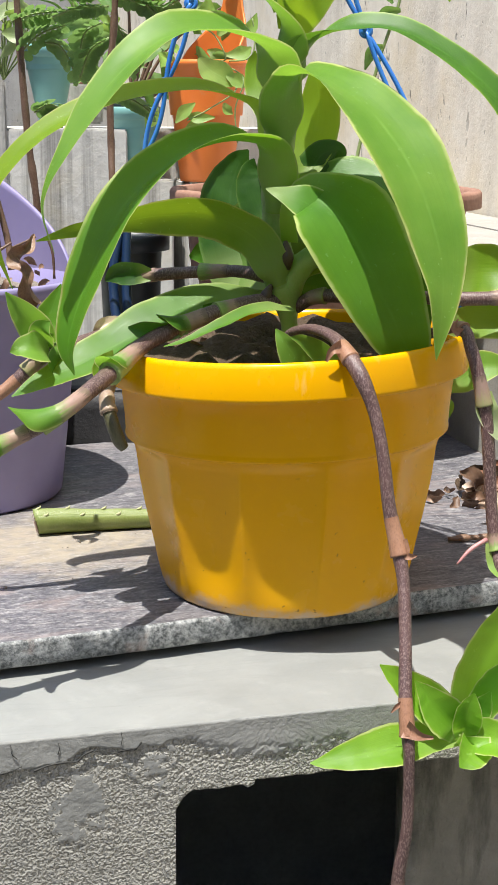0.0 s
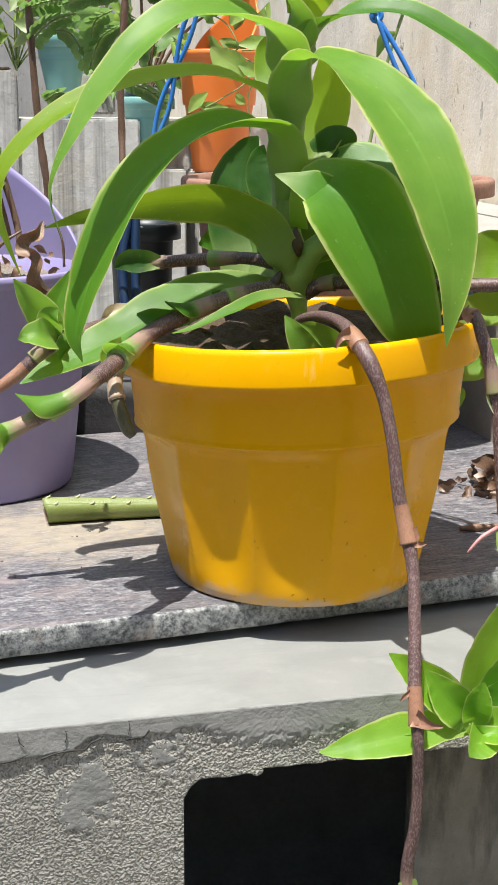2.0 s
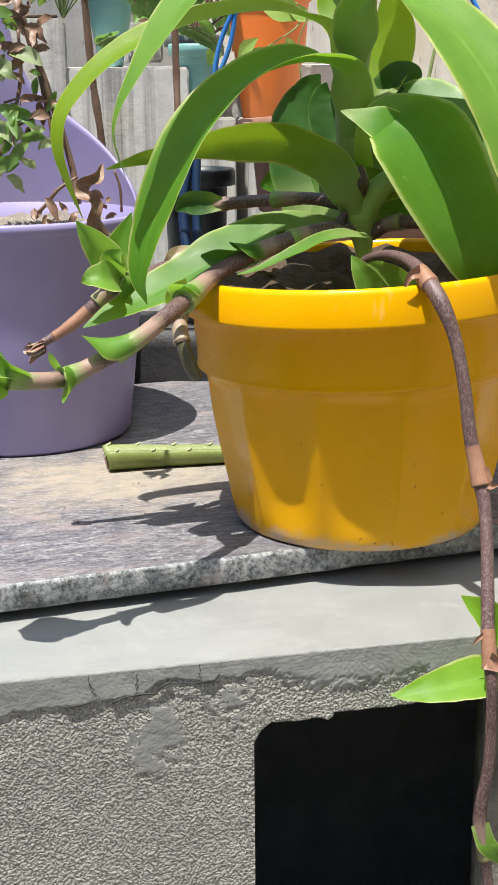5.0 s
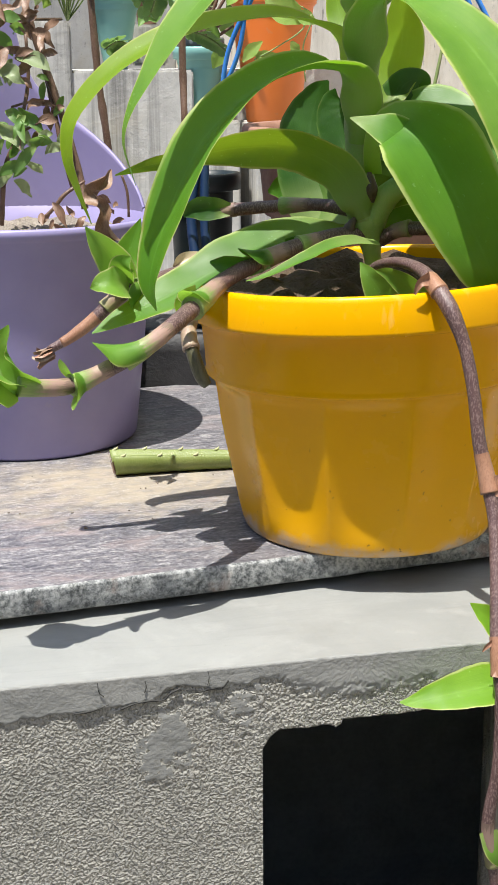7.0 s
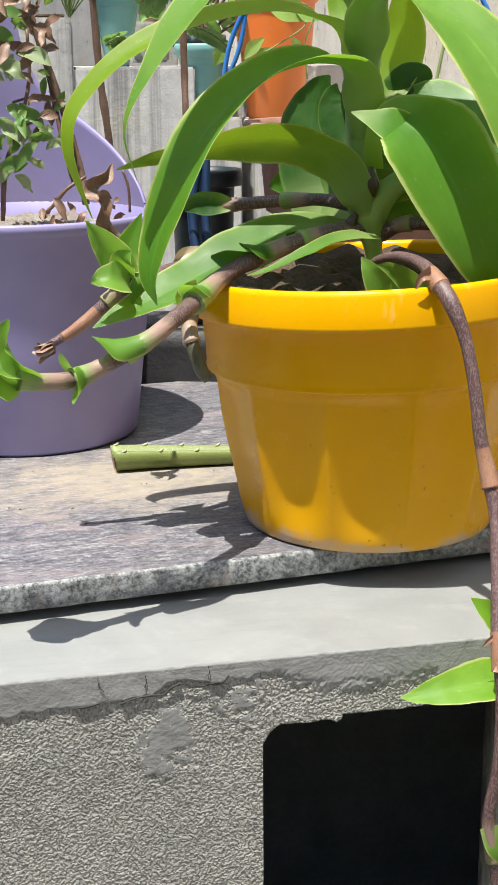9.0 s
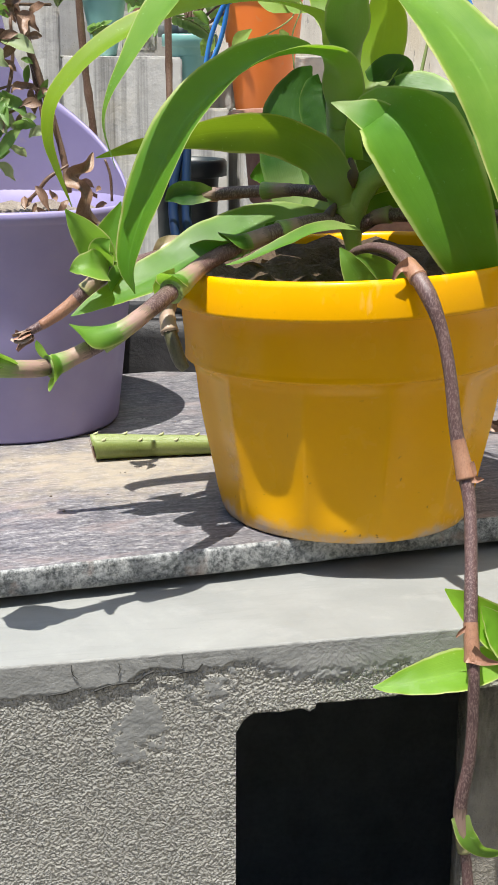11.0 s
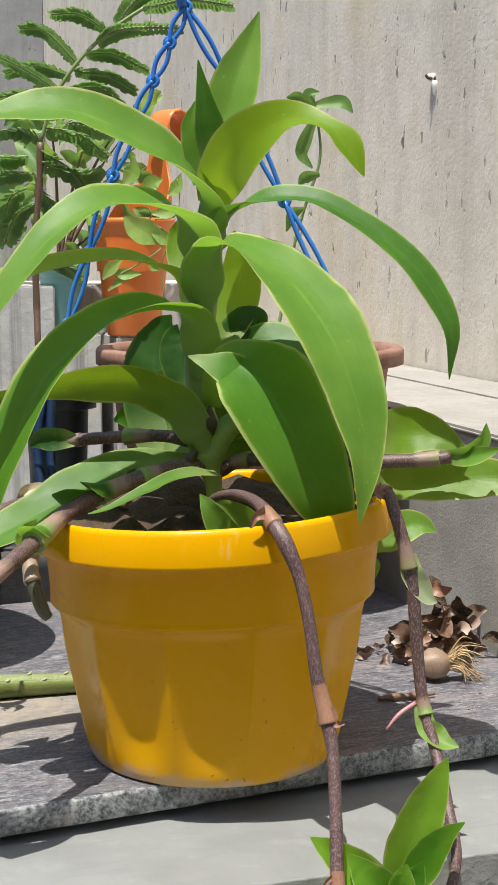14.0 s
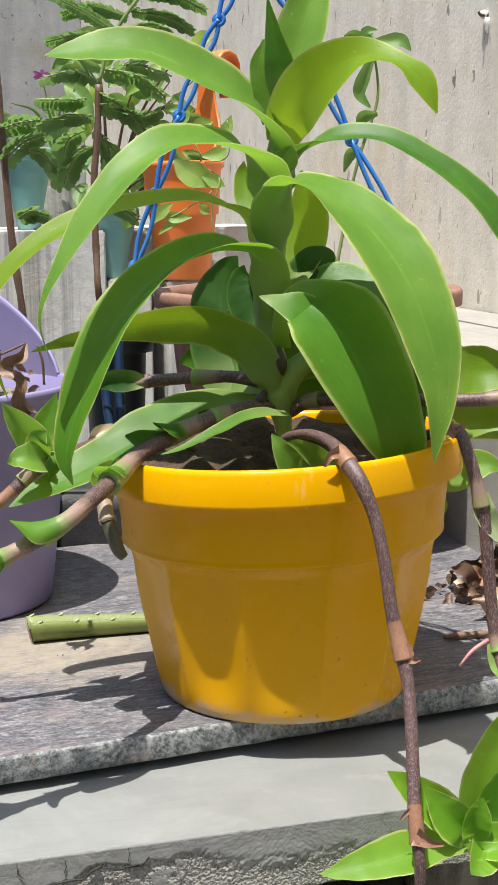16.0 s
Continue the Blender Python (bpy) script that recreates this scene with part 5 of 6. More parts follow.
# ---- blue plastic hanger of the yellow pot ----
def strand(parent, rows, pitch=0.042):
    """A double cord with a round ring at every tie."""
    total = sum((Vector(b) - Vector(a)).length for a, b in zip(rows, rows[1:]))
    count = max(2, round(total / pitch))
    ties = [Vector(glide(rows, i / count)) for i in range(count + 1)]
    for a, b in zip(ties, ties[1:]):
        way = (b - a).normalized()
        side = way.cross(Vector((0.15, 1, 0))).normalized()
        for k in (-1, 1):
            pts = [(*(a.lerp(b, f) + side * k * 0.0042 * math.sin(math.pi * f) + Vector((0, k * 0.0006, 0))), 0.0021) for f in (0, 0.25, 0.5, 0.75, 1)]
            part("cord", tube_bm(pts, 8, 4), blue_plastic, parent)
    for tie, nxt in zip(ties, ties[1:] + [2 * ties[-1] - ties[-2]]):
        way = (nxt - tie).normalized()
        side = way.cross(Vector((0.15, 1, 0))).normalized()
        ring = [(*(tie + way * 0.0042 * math.cos(q) + side * 0.0042 * math.sin(q)), 0.0019) for q in (2 * math.pi * j / 12 for j in range(13))]
        part("ring", tube_bm(ring, 8, 2), blue_plastic, parent)
        part("ring_core", tube_bm([(*(tie - Vector((0, 0.0016, 0))), 0.0042), (*(tie + Vector((0, 0.0016, 0))), 0.0042)], 12, 1), blue_plastic, parent)


hanger = thing("pot_hanger", "blue plastic cord hanger with round ties, fixed to the yellow pot", "pot hanger")
strand(hanger, [(-0.020, 0.060, 0.618), (-0.048, 0.062, 0.558), (-0.083, 0.065, 0.480), (-0.124, 0.068, 0.353), (-0.142, 0.066, 0.30)])
strand(hanger, [(-0.020, 0.060, 0.618), (0.006, 0.062, 0.574), (0.051, 0.062, 0.485), (0.081, 0.060, 0.418), (0.135, 0.045, 0.32), (0.152, 0.03, 0.26), (0.148, 0.02, 0.215)], 0.085)
part("cord", tube_bm([(-0.0227, 0.06, 0.618, 0.005), (-0.025, 0.06, 0.66, 0.0065), (-0.028, 0.06, 0.75, 0.006), (-0.03, 0.06, 1.1, 0.006)], 10, 5, wobble=0.4), blue_plastic, hanger, "gathered blue cords")


for x in (0.0, 0.011):
    part("strap", tube_bm([(-0.142 + x * 0.3, 0.066, 0.302, 0.0034), (-0.150 + x, 0.056, 0.26, 0.0044), (-0.1475 + x, 0.045, 0.225, 0.0044), (-0.1405 + x, 0.034, 0.199, 0.0034)], 8, 5), shaded_blue_plastic, hanger, "blue strap hooked on the rim, shade in its colour")


# ---- hook-over planters ----
def hook_planter(label, at, turn, r0, r1, h, plate, material, hook=True):
    """A round planter whose back wall runs up into a narrow hook-over plate. turn: where its back points, degrees from the x axis."""
    ob = thing("hanging_planter", label, "planter", at=at)
    part("pot_body", lathe_bm([(0, 0.004), (r0 * 0.92, 0.003), (r0 * 0.97, 0.0), (r0, 0.004), (r0 * 0.55 + r1 * 0.45, h * 0.46), (r1 * 0.985, h - 0.014), (r1, h - 0.012), (r1 + 0.004, h - 0.009), (r1 + 0.0045, h - 0.002),
                               (r1 + 0.002, h), (r1 - 0.002, h - 0.002), (r1 * 0.96, h * 0.8), (r1 * 0.9, h * 0.55)], 96), material, ob)
    bm = bmesh.new()
    inner, outer = [], []
    for i in range(61):
        f = -1 + i / 30
        q = radians(turn + 88 * f)
        rise = min(1.0, (1 - abs(f)) / 0.83)
        up = plate * (0.55 * rise**0.75 + 0.45 * rise**13)
        cols = [[], []]
        for k in range(13):
            z = h - 0.012 + (up + 0.012) * k / 12
            lean = 1 - 0.10 * (z - h) / max(plate, 0.01)
            for c, r in zip(cols, (r1 + 0.001, r1 - 0.0025)):
                c.append(bm.verts.new((r * lean * math.cos(q), r * lean * math.sin(q), z)))
        outer.append(cols[0]), inner.append(cols[1])
    for a, b, c, d in zip(outer, outer[1:], inner, inner[1:]):
        for k in range(12):
            bm.faces.new((a[k], b[k], b[k + 1], a[k + 1]))
            bm.faces.new((c[k], c[k + 1], d[k + 1], d[k]))
        bm.faces.new((a[12], b[12], d[12], c[12]))
    part("back_plate", bm, material, ob)
    if hook:
        rows = []
        q0 = radians(turn)
        bm = bmesh.new()
        for s, (out, up) in enumerate([(0.0, -0.03), (0.0, 0.0), (0.004, 0.016), (0.014, 0.027), (0.028, 0.03), (0.042, 0.024), (0.05, 0.01), (0.052, -0.01), (0.052, -0.04)]):
            r = r1 * 0.9 + out
            rows.append([bm.verts.new((r * math.cos(q0) - w * math.sin(q0), r * math.sin(q0) + w * math.cos(q0), h + plate + up + e)) for w, e in
                         ((-0.027, 0), (-0.018, 0.002), (0.018, 0.002), (0.027, 0), (0.026, -0.004), (-0.026, -0.004))])
        for a, b in zip(rows, rows[1:]):
            for k in range(6):
                bm.faces.new((a[k], a[(k + 1) % 6], b[(k + 1) % 6], b[k]))
        part("hook", bm, material, ob)
    part("soil", soil_bm(r1 * 0.955, h - 0.02, 0.014), pale_soil, ob, "dry pale soil")
    return ob


hook_planter("purple plastic planter with a tall hook-over back plate, dry soil", (-0.352, 0.265, 0.0005), 120, 0.113, 0.138, 0.228, 0.24, purple_plastic)
hook_planter("orange plastic hook-over planter on the cement step", (-0.157, 1.22, 0.2798), 45, 0.044, 0.066, 0.193, 0.152, orange_plastic)


# dead shrub in the purple planter
def twigs(parent, rows_list, material, label=""):
    for rows in rows_list:
        part("twig", tube_bm(rows, 7, 5, wobble=0.3), material, parent, label)


def curl_leaf(parent, at, size, turn, material, seed, droop=0.6):
    """A small pointed leaf, bent and curled."""
    rng = random.Random(seed)
    way = Vector((math.cos(turn), math.sin(turn) * 0.6, rng.uniform(-0.5, 0.4))).normalized()
    p = Vector(at)
    rows = [(*p, size * 0.08, 0)]
    for k, w in ((0.3, 0.42), (0.6, 0.5), (0.85, 0.28), (1.0, 0.02)):
        q = p + way * size * k + Vector((0, 0, -droop * size * k * k))
        rows.append((*q, size * w, rng.uniform(-50, 50)))
    return part("leaf", leaf_bm(rows, rng.uniform(10, 32), 4, 9, 1.5), material, parent)


shrub = thing("dead_shrub", "half-dead shrub with brown twigs and shrivelled leaves in the purple planter", "shrub", at=(0, 0, 0))
twigs(shrub, [
    [(-0.285, 0.270, 0.234, 0.0035), (-0.292, 0.280, 0.272, 0.0035), (-0.309, 0.280, 0.333, 0.0038), (-0.332, 0.280, 0.404, 0.0035), (-0.345, 0.280, 0.467, 0.0029)],
    [(-0.299, 0.280, 0.255, 0.0026), (-0.310, 0.280, 0.306, 0.0029), (-0.322, 0.290, 0.360, 0.0029), (-0.326, 0.290, 0.399, 0.0020)],
    [(-0.366, 0.250, 0.219, 0.0026), (-0.360, 0.250, 0.274, 0.0023), (-0.346, 0.250, 0.307, 0.0020), (-0.335, 0.260, 0.356, 0.0020), (-0.335, 0.260, 0.403, 0.0017)],
    [(-0.280, 0.250, 0.258, 0.0014), (-0.266, 0.250, 0.264, 0.0014), (-0.255, 0.250, 0.269, 0.0009)],
    [(-0.325, 0.240, 0.223, 0.0023), (-0.310, 0.240, 0.237, 0.0023), (-0.298, 0.240, 0.251, 0.0020), (-0.280, 0.250, 0.263, 0.0014)],
    [(-0.346, 0.250, 0.310, 0.0014), (-0.332, 0.250, 0.315, 0.0012), (-0.311, 0.250, 0.326, 0.0009)],
    [(-0.232, 0.220, 0.231, 0.0014), (-0.233, 0.220, 0.255, 0.0014), (-0.238, 0.220, 0.271, 0.0012)],
    [(-0.312, 0.280, 0.333, 0.0017), (-0.332, 0.270, 0.339, 0.0014), (-0.353, 0.260, 0.334, 0.0012)],
    [(-0.332, 0.280, 0.404, 0.0017), (-0.351, 0.270, 0.414, 0.0014), (-0.370, 0.260, 0.430, 0.0012)],
], twig_brown)
SHRUB_LEAVES = [
    (-0.328, 0.250, 0.326, 0.034, dry_leaf),
    (-0.348, 0.250, 0.372, 0.031, dry_leaf),
    (-0.335, 0.260, 0.403, 0.028, dry_leaf),
    (-0.354, 0.260, 0.419, 0.034, dry_leaf),
    (-0.342, 0.250, 0.382, 0.028, dry_leaf),
    (-0.351, 0.250, 0.321, 0.034, herb_leaf),
    (-0.341, 0.240, 0.308, 0.034, herb_leaf),
    (-0.356, 0.240, 0.292, 0.040, herb_leaf),
    (-0.348, 0.240, 0.275, 0.034, sage_leaf),
    (-0.356, 0.240, 0.340, 0.034, sage_leaf),
    (-0.359, 0.250, 0.382, 0.034, sage_leaf),
    (-0.320, 0.270, 0.350, 0.023, herb_leaf),
    (-0.310, 0.250, 0.294, 0.019, sage_leaf),
    (-0.323, 0.270, 0.419, 0.028, dry_leaf),
    (-0.350, 0.260, 0.433, 0.034, dry_leaf),
    (-0.366, 0.240, 0.313, 0.034, herb_leaf),
    (-0.333, 0.240, 0.286, 0.025, herb_leaf),
    (-0.314, 0.260, 0.326, 0.019, dry_leaf),
    (-0.292, 0.220, 0.228, 0.023, dry_leaf),
    (-0.326, 0.220, 0.222, 0.020, dry_leaf),
    (-0.248, 0.220, 0.231, 0.017, dry_leaf),
    (-0.372, 0.250, 0.356, 0.040, sage_leaf),
    (-0.366, 0.250, 0.404, 0.040, herb_leaf),
    (-0.339, 0.270, 0.430, 0.028, dry_leaf),
]
leaf(plant, dry_leaf, 52, [(-0.214, 0.050, 0.230, 0.011, 0), (-0.219, 0.040, 0.243, 0.016, 35), (-0.224, 0.040, 0.256, 0.010, -35), (-0.229, 0.045, 0.267, 0.015, 45), (-0.223, 0.050, 0.279, 0.009, -30), (-0.219, 0.060, 0.288, 0.001, 0)], 'shrivelled brown leaf')
STUB = [(-0.130, -0.075, 0.193, 0.0046), (-0.134, -0.095, 0.186, 0.0050), (-0.133, -0.112, 0.176, 0.0052), (-0.128, -0.120, 0.162, 0.0052), (-0.123, -0.120, 0.148, 0.0050), (-0.119, -0.119, 0.142, 0.0038)]
stub = tube_part('runner', plant, stub_olive_shaded, STUB, 'cut olive-brown runner stub')
sheath(stub, STUB, 0.08, 0.034, sheath_rose, 1.25, 'frayed papery sheath', 0.3)
leaf(plant, papery, 40, [(-0.127, -0.022, 0.223, 0.004, -30), (-0.137, -0.024, 0.224, 0.009, -50), (-0.148, -0.026, 0.222, 0.010, -20), (-0.155, -0.028, 0.216, 0.007, 30), (-0.159, -0.030, 0.206, 0.002, 0)], 'pale papery dead leaf')
part('aerial_root', tube_bm([(0.158, -0.122, 0.076, 0.0018), (0.145, -0.130, 0.070, 0.0017), (0.135, -0.135, 0.060, 0.0008)], 7, 4), aerial_pink, plant, 'pink aerial root')

for x, y, z, s, mt in SHRUB_LEAVES * 4:
    x, z = x + random.uniform(-0.02, 0.02), z + random.uniform(-0.02, 0.02)
    curl_leaf(shrub, (x, y, z), s * (1.25 if mt is sage_leaf else 1.0) * random.uniform(0.5, 0.85), random.uniform(0, 6.28), mt, int(x * 9000 + z * 777), random.uniform(0.2, 1.0))
# ---- pots behind ----
def nursery_pot(name, label, at, r0, r1, h, material, lip=0.006):
    ob = thing(name, label, "flower pot", at=at)
    part("pot_body", lathe_bm([(0, 0.003), (r0 * 0.93, 0.003), (r0, 0.0), (r0 * 1.01, 0.004), (r1 * 0.98, h - 0.022), (r1, h - 0.02), (r1 + lip, h - 0.019), (r1 + lip, h - 0.003),
                               (r1 + lip - 0.002, h), (r1 - 0.001, h), (r1 - 0.003, h - 0.01), (r1 * 0.93, h * 0.7)], 56), material, ob)
    part("soil", soil_bm(r1 * 0.965, h - 0.022, 0.008, 8, 28), soil, ob)
    return ob


nursery_pot("nursery_pot", "black plastic nursery pot on a dark stone block", (-0.20, 0.56, 0.0655), 0.032, 0.0385, 0.182, black_plastic, 0.009)
nursery_pot("nursery_pot", "black plastic nursery pot standing behind the purple planter", (-0.34, 0.50, -0.0295), 0.05, 0.062, 0.24, black_plastic)
nursery_pot("terracotta_pot", "wide terracotta pot with a thick rim behind the plant", (0.035, 0.52, -0.0295), 0.105, 0.168, 0.335, terracotta, 0.014)
nursery_pot("teal_pot", "teal plastic pot on the planter wall", (-0.420, 1.25, 0.3635), 0.019, 0.042, 0.135, teal_plastic)
nursery_pot("teal_pot", "teal plastic pot on the cement step", (-0.273, 1.20, 0.2837), 0.020, 0.039, 0.115, teal_plastic)
nursery_pot("terracotta_pot", "small terracotta pot with a grassy plant on the planter wall", (-0.383, 1.36, 0.4375), 0.016, 0.021, 0.055, terracotta, 0.003)
nursery_pot("grey_pot", "small grey plastic pot on the planter wall", (-0.285, 1.25, 0.3635), 0.03, 0.04, 0.05, grey_plastic)

stone = thing("stone_block", "dark broken stone block at the back of the slab", "stone", at=(0, 0, 0))
bm = box_bm(-0.36, -0.12, 0.50, 0.62, -0.0295, 0.065, 0.004)
bmesh.ops.subdivide_edges(bm, edges=bm.edges[:], cuts=3, use_grid_fill=True)
for v in bm.verts:
    v.co += Vector((noise.noise(v.co * 40), noise.noise(v.co * 40 + Vector((4, 0, 0))), 0)) * 0.004
part("block", bm, dark_stone, stone)


# ---- feathery saplings ----
def frond_bm(rows, pairs, size, droop=0.3, seed=1, lift=0.0, broad=0.2):
    """A pinnate leaf: a thin rib along rows of x, y, z with pairs of oblong leaflets."""
    rng = random.Random(seed)
    bm = bmesh.new()
    uv = bm.loops.layers.uv.new("uv")
    for k in range(pairs):
        f = (k + 0.6) / pairs
        p, q = Vector(glide(rows, f)), Vector(glide(rows, min(f + 0.03, 1.0)))
        t = (q - p).normalized() if (q - p).length > 1e-6 else Vector((1, 0, 0))
        side = t.cross(Vector((0.1, 0.55, 1))).normalized()
        for sign in (-1, 1):
            ln = size * (0.65 + 0.5 * math.sin(math.pi * min(1, f * 0.9 + 0.08))) * rng.uniform(0.85, 1.1)
            way = (side * sign + t * 0.35 + Vector((0, 0, -droop * rng.uniform(0.4, 1.5) + lift))).normalized()
            wide = t.lerp(Vector((0, 0, 1)), 0.3 * rng.random()).normalized()
            wide = (wide - way * wide.dot(way)).normalized()
            w = ln * broad
            outline = [(0, 0), (0.25, 0.8), (0.6, 1.0), (0.88, 0.7), (1.0, 0.0), (0.88, -0.7), (0.6, -1.0), (0.25, -0.8)]
            mid = way.cross(wide)
            vs = [bm.verts.new(p + way * ln * a + wide * w * b + mid * ln * 0.06 * abs(b)) for a, b in outline]
            for tri in ((0, 1, 7), (1, 2, 6, 7), (2, 3, 5, 6), (3, 4, 5)):
                fc = bm.faces.new([vs[i] for i in tri])
                for loop, i in zip(fc.loops, tri):
                    loop[uv].uv = (0.5 + 0.4 * outline[i][1], outline[i][0])
    return bm


def frond(parent, rows, pairs=14, size=0.022, droop=0.3, seed=1):
    fr = tagged(part("frond", frond_bm(rows, pairs, size, droop, seed, 0.0, 0.26 if pairs > 12 else 0.3), feather_leaf, parent, smooth=False), "", kind="stuff")
    part("rib", tube_bm([(*r, 0.0013) for r in rows], 6, 4), stem_green, fr)
    return fr


sapling = thing('sapling', 'thin brown-stemmed sapling with feathery leaves in a black pot', 'sapling')
part('trunk', tube_bm([(-0.194, 0.420, 0.535, 0.0039), (-0.197, 0.420, 0.481, 0.0039), (-0.202, 0.420, 0.432, 0.0039), (-0.202, 0.420, 0.358, 0.0039), (-0.199, 0.420, 0.295, 0.0039), (-0.200, 0.560, 0.225, 0.0045)], 9, 6, wobble=0.25), twig_brown, sapling)
sapling_far = thing('sapling', 'bare brown-stemmed sapling with feathery leaves behind the purple planter', 'sapling')
part('trunk', tube_bm([(-0.320, 0.500, 0.561, 0.0032), (-0.317, 0.500, 0.479, 0.0042), (-0.314, 0.500, 0.421, 0.0045), (-0.309, 0.500, 0.350, 0.0045), (-0.301, 0.500, 0.277, 0.0045), (-0.300, 0.500, 0.190, 0.0045)], 9, 6, wobble=0.25), twig_brown, sapling_far)
part('branch', tube_bm([(-0.194, 0.420, 0.535, 0.0022), (-0.179, 0.420, 0.581, 0.0022), (-0.150, 0.420, 0.623, 0.0022), (-0.113, 0.420, 0.656, 0.0022), (-0.076, 0.420, 0.680, 0.0022)], 7, 5), stem_green, sapling)
frond(sapling, [(-0.154, 0.450, 0.621), (-0.191, 0.450, 0.658), (-0.219, 0.450, 0.661)], 24, 0.013, 0.20, 1)
frond(sapling, [(-0.131, 0.420, 0.641), (-0.100, 0.420, 0.656), (-0.039, 0.420, 0.656)], 24, 0.013, 0.20, 2)
frond(sapling, [(-0.147, 0.450, 0.633), (-0.116, 0.450, 0.633), (-0.077, 0.450, 0.615)], 24, 0.013, 0.20, 3)
frond(sapling, [(-0.169, 0.420, 0.587), (-0.206, 0.420, 0.611), (-0.243, 0.420, 0.629)], 24, 0.013, 0.20, 4)
frond(sapling, [(-0.163, 0.450, 0.609), (-0.204, 0.450, 0.621), (-0.236, 0.450, 0.612)], 24, 0.013, 0.20, 5)
frond(sapling, [(-0.163, 0.420, 0.590), (-0.129, 0.420, 0.593), (-0.099, 0.420, 0.569)], 24, 0.013, 0.20, 6)
frond(sapling, [(-0.180, 0.450, 0.578), (-0.217, 0.450, 0.590), (-0.255, 0.450, 0.584)], 24, 0.013, 0.20, 7)
frond(sapling, [(-0.119, 0.420, 0.653), (-0.149, 0.420, 0.671), (-0.180, 0.420, 0.671)], 24, 0.013, 0.20, 8)
frond(sapling, [(-0.112, 0.450, 0.664), (-0.084, 0.450, 0.694), (-0.040, 0.450, 0.691)], 24, 0.013, 0.20, 9)
frond(sapling, [(-0.082, 0.420, 0.677), (-0.032, 0.420, 0.686), (0.017, 0.420, 0.680)], 24, 0.013, 0.20, 10)
frond(sapling, [(-0.160, 0.450, 0.615), (-0.122, 0.450, 0.609), (-0.091, 0.450, 0.593)], 24, 0.013, 0.20, 11)
frond(sapling, [(-0.189, 0.420, 0.551), (-0.152, 0.420, 0.544), (-0.121, 0.420, 0.520)], 13, 0.017, 0.50, 12)
frond(sapling, [(-0.196, 0.450, 0.541), (-0.224, 0.450, 0.553), (-0.263, 0.450, 0.544)], 13, 0.017, 0.50, 13)
frond(sapling, [(-0.196, 0.420, 0.526), (-0.165, 0.420, 0.508), (-0.143, 0.420, 0.483)], 13, 0.017, 0.50, 14)
frond(sapling, [(-0.196, 0.450, 0.547), (-0.161, 0.450, 0.559), (-0.120, 0.450, 0.547)], 13, 0.017, 0.50, 15)
frond(sapling, [(-0.202, 0.420, 0.502), (-0.233, 0.420, 0.502), (-0.265, 0.420, 0.490)], 13, 0.017, 0.50, 16)
frond(sapling, [(-0.204, 0.450, 0.491), (-0.188, 0.450, 0.466), (-0.186, 0.450, 0.434)], 13, 0.017, 0.50, 17)
frond(sapling, [(-0.208, 0.420, 0.520), (-0.233, 0.420, 0.520), (-0.264, 0.420, 0.520)], 13, 0.017, 0.50, 18)
frond(sapling, [(-0.204, 0.450, 0.472), (-0.227, 0.450, 0.459), (-0.240, 0.450, 0.428)], 13, 0.017, 0.50, 19)
frond(sapling, [(-0.196, 0.420, 0.514), (-0.152, 0.420, 0.502), (-0.127, 0.420, 0.508)], 13, 0.017, 0.50, 20)
frond(sapling_far, [(-0.287, 0.500, 0.468), (-0.268, 0.500, 0.462), (-0.249, 0.500, 0.425)], 9, 0.018, 0.35, 21)
frond(sapling_far, [(-0.222, 0.500, 0.490), (-0.242, 0.500, 0.478), (-0.249, 0.500, 0.446)], 9, 0.018, 0.35, 22)
frond(sapling_far, [(-0.317, 0.500, 0.455), (-0.293, 0.500, 0.477), (-0.264, 0.500, 0.487)], 9, 0.018, 0.35, 23)
frond(sapling_far, [(-0.326, 0.500, 0.490), (-0.299, 0.500, 0.499), (-0.273, 0.500, 0.502)], 9, 0.018, 0.35, 24)
frond(sapling_far, [(-0.210, 0.500, 0.412), (-0.184, 0.500, 0.403), (-0.162, 0.500, 0.387)], 9, 0.018, 0.35, 25)
frond(sapling_far, [(-0.302, 0.500, 0.390), (-0.286, 0.500, 0.399), (-0.266, 0.500, 0.393)], 9, 0.018, 0.35, 26)
seedling = thing('seedling', 'spindly green seedling with a few drooping leaves in the terracotta pot', 'seedling')
part('trunk', tube_bm([(0.110, 0.530, 0.588, 0.0012), (0.117, 0.530, 0.552, 0.0016), (0.117, 0.530, 0.520, 0.0018), (0.104, 0.530, 0.480, 0.0020), (0.092, 0.530, 0.441, 0.0020), (0.082, 0.530, 0.394, 0.0020), (0.06, 0.520, 0.2800, 0.0024)], 7, 5, wobble=0.2), stem_green, seedling)
leaf(seedling, herb_leaf, 18, [(0.108, 0.520, 0.584, 0.007, 20), (0.128, 0.520, 0.587, 0.015, 20), (0.144, 0.520, 0.587, 0.016, 20), (0.155, 0.520, 0.576, 0.002, 20)])
leaf(seedling, herb_leaf, 18, [(0.108, 0.520, 0.587, 0.007, 20), (0.105, 0.520, 0.597, 0.015, 20), (0.116, 0.520, 0.600, 0.002, 20)])
leaf(seedling, herb_leaf, 18, [(0.108, 0.520, 0.584, 0.005, 20), (0.091, 0.520, 0.594, 0.014, 20), (0.078, 0.520, 0.594, 0.002, 20)])
leaf(seedling, herb_leaf, 18, [(0.111, 0.520, 0.571, 0.007, 20), (0.100, 0.520, 0.548, 0.016, 20), (0.095, 0.520, 0.529, 0.015, 20), (0.108, 0.520, 0.513, 0.003, 20)])
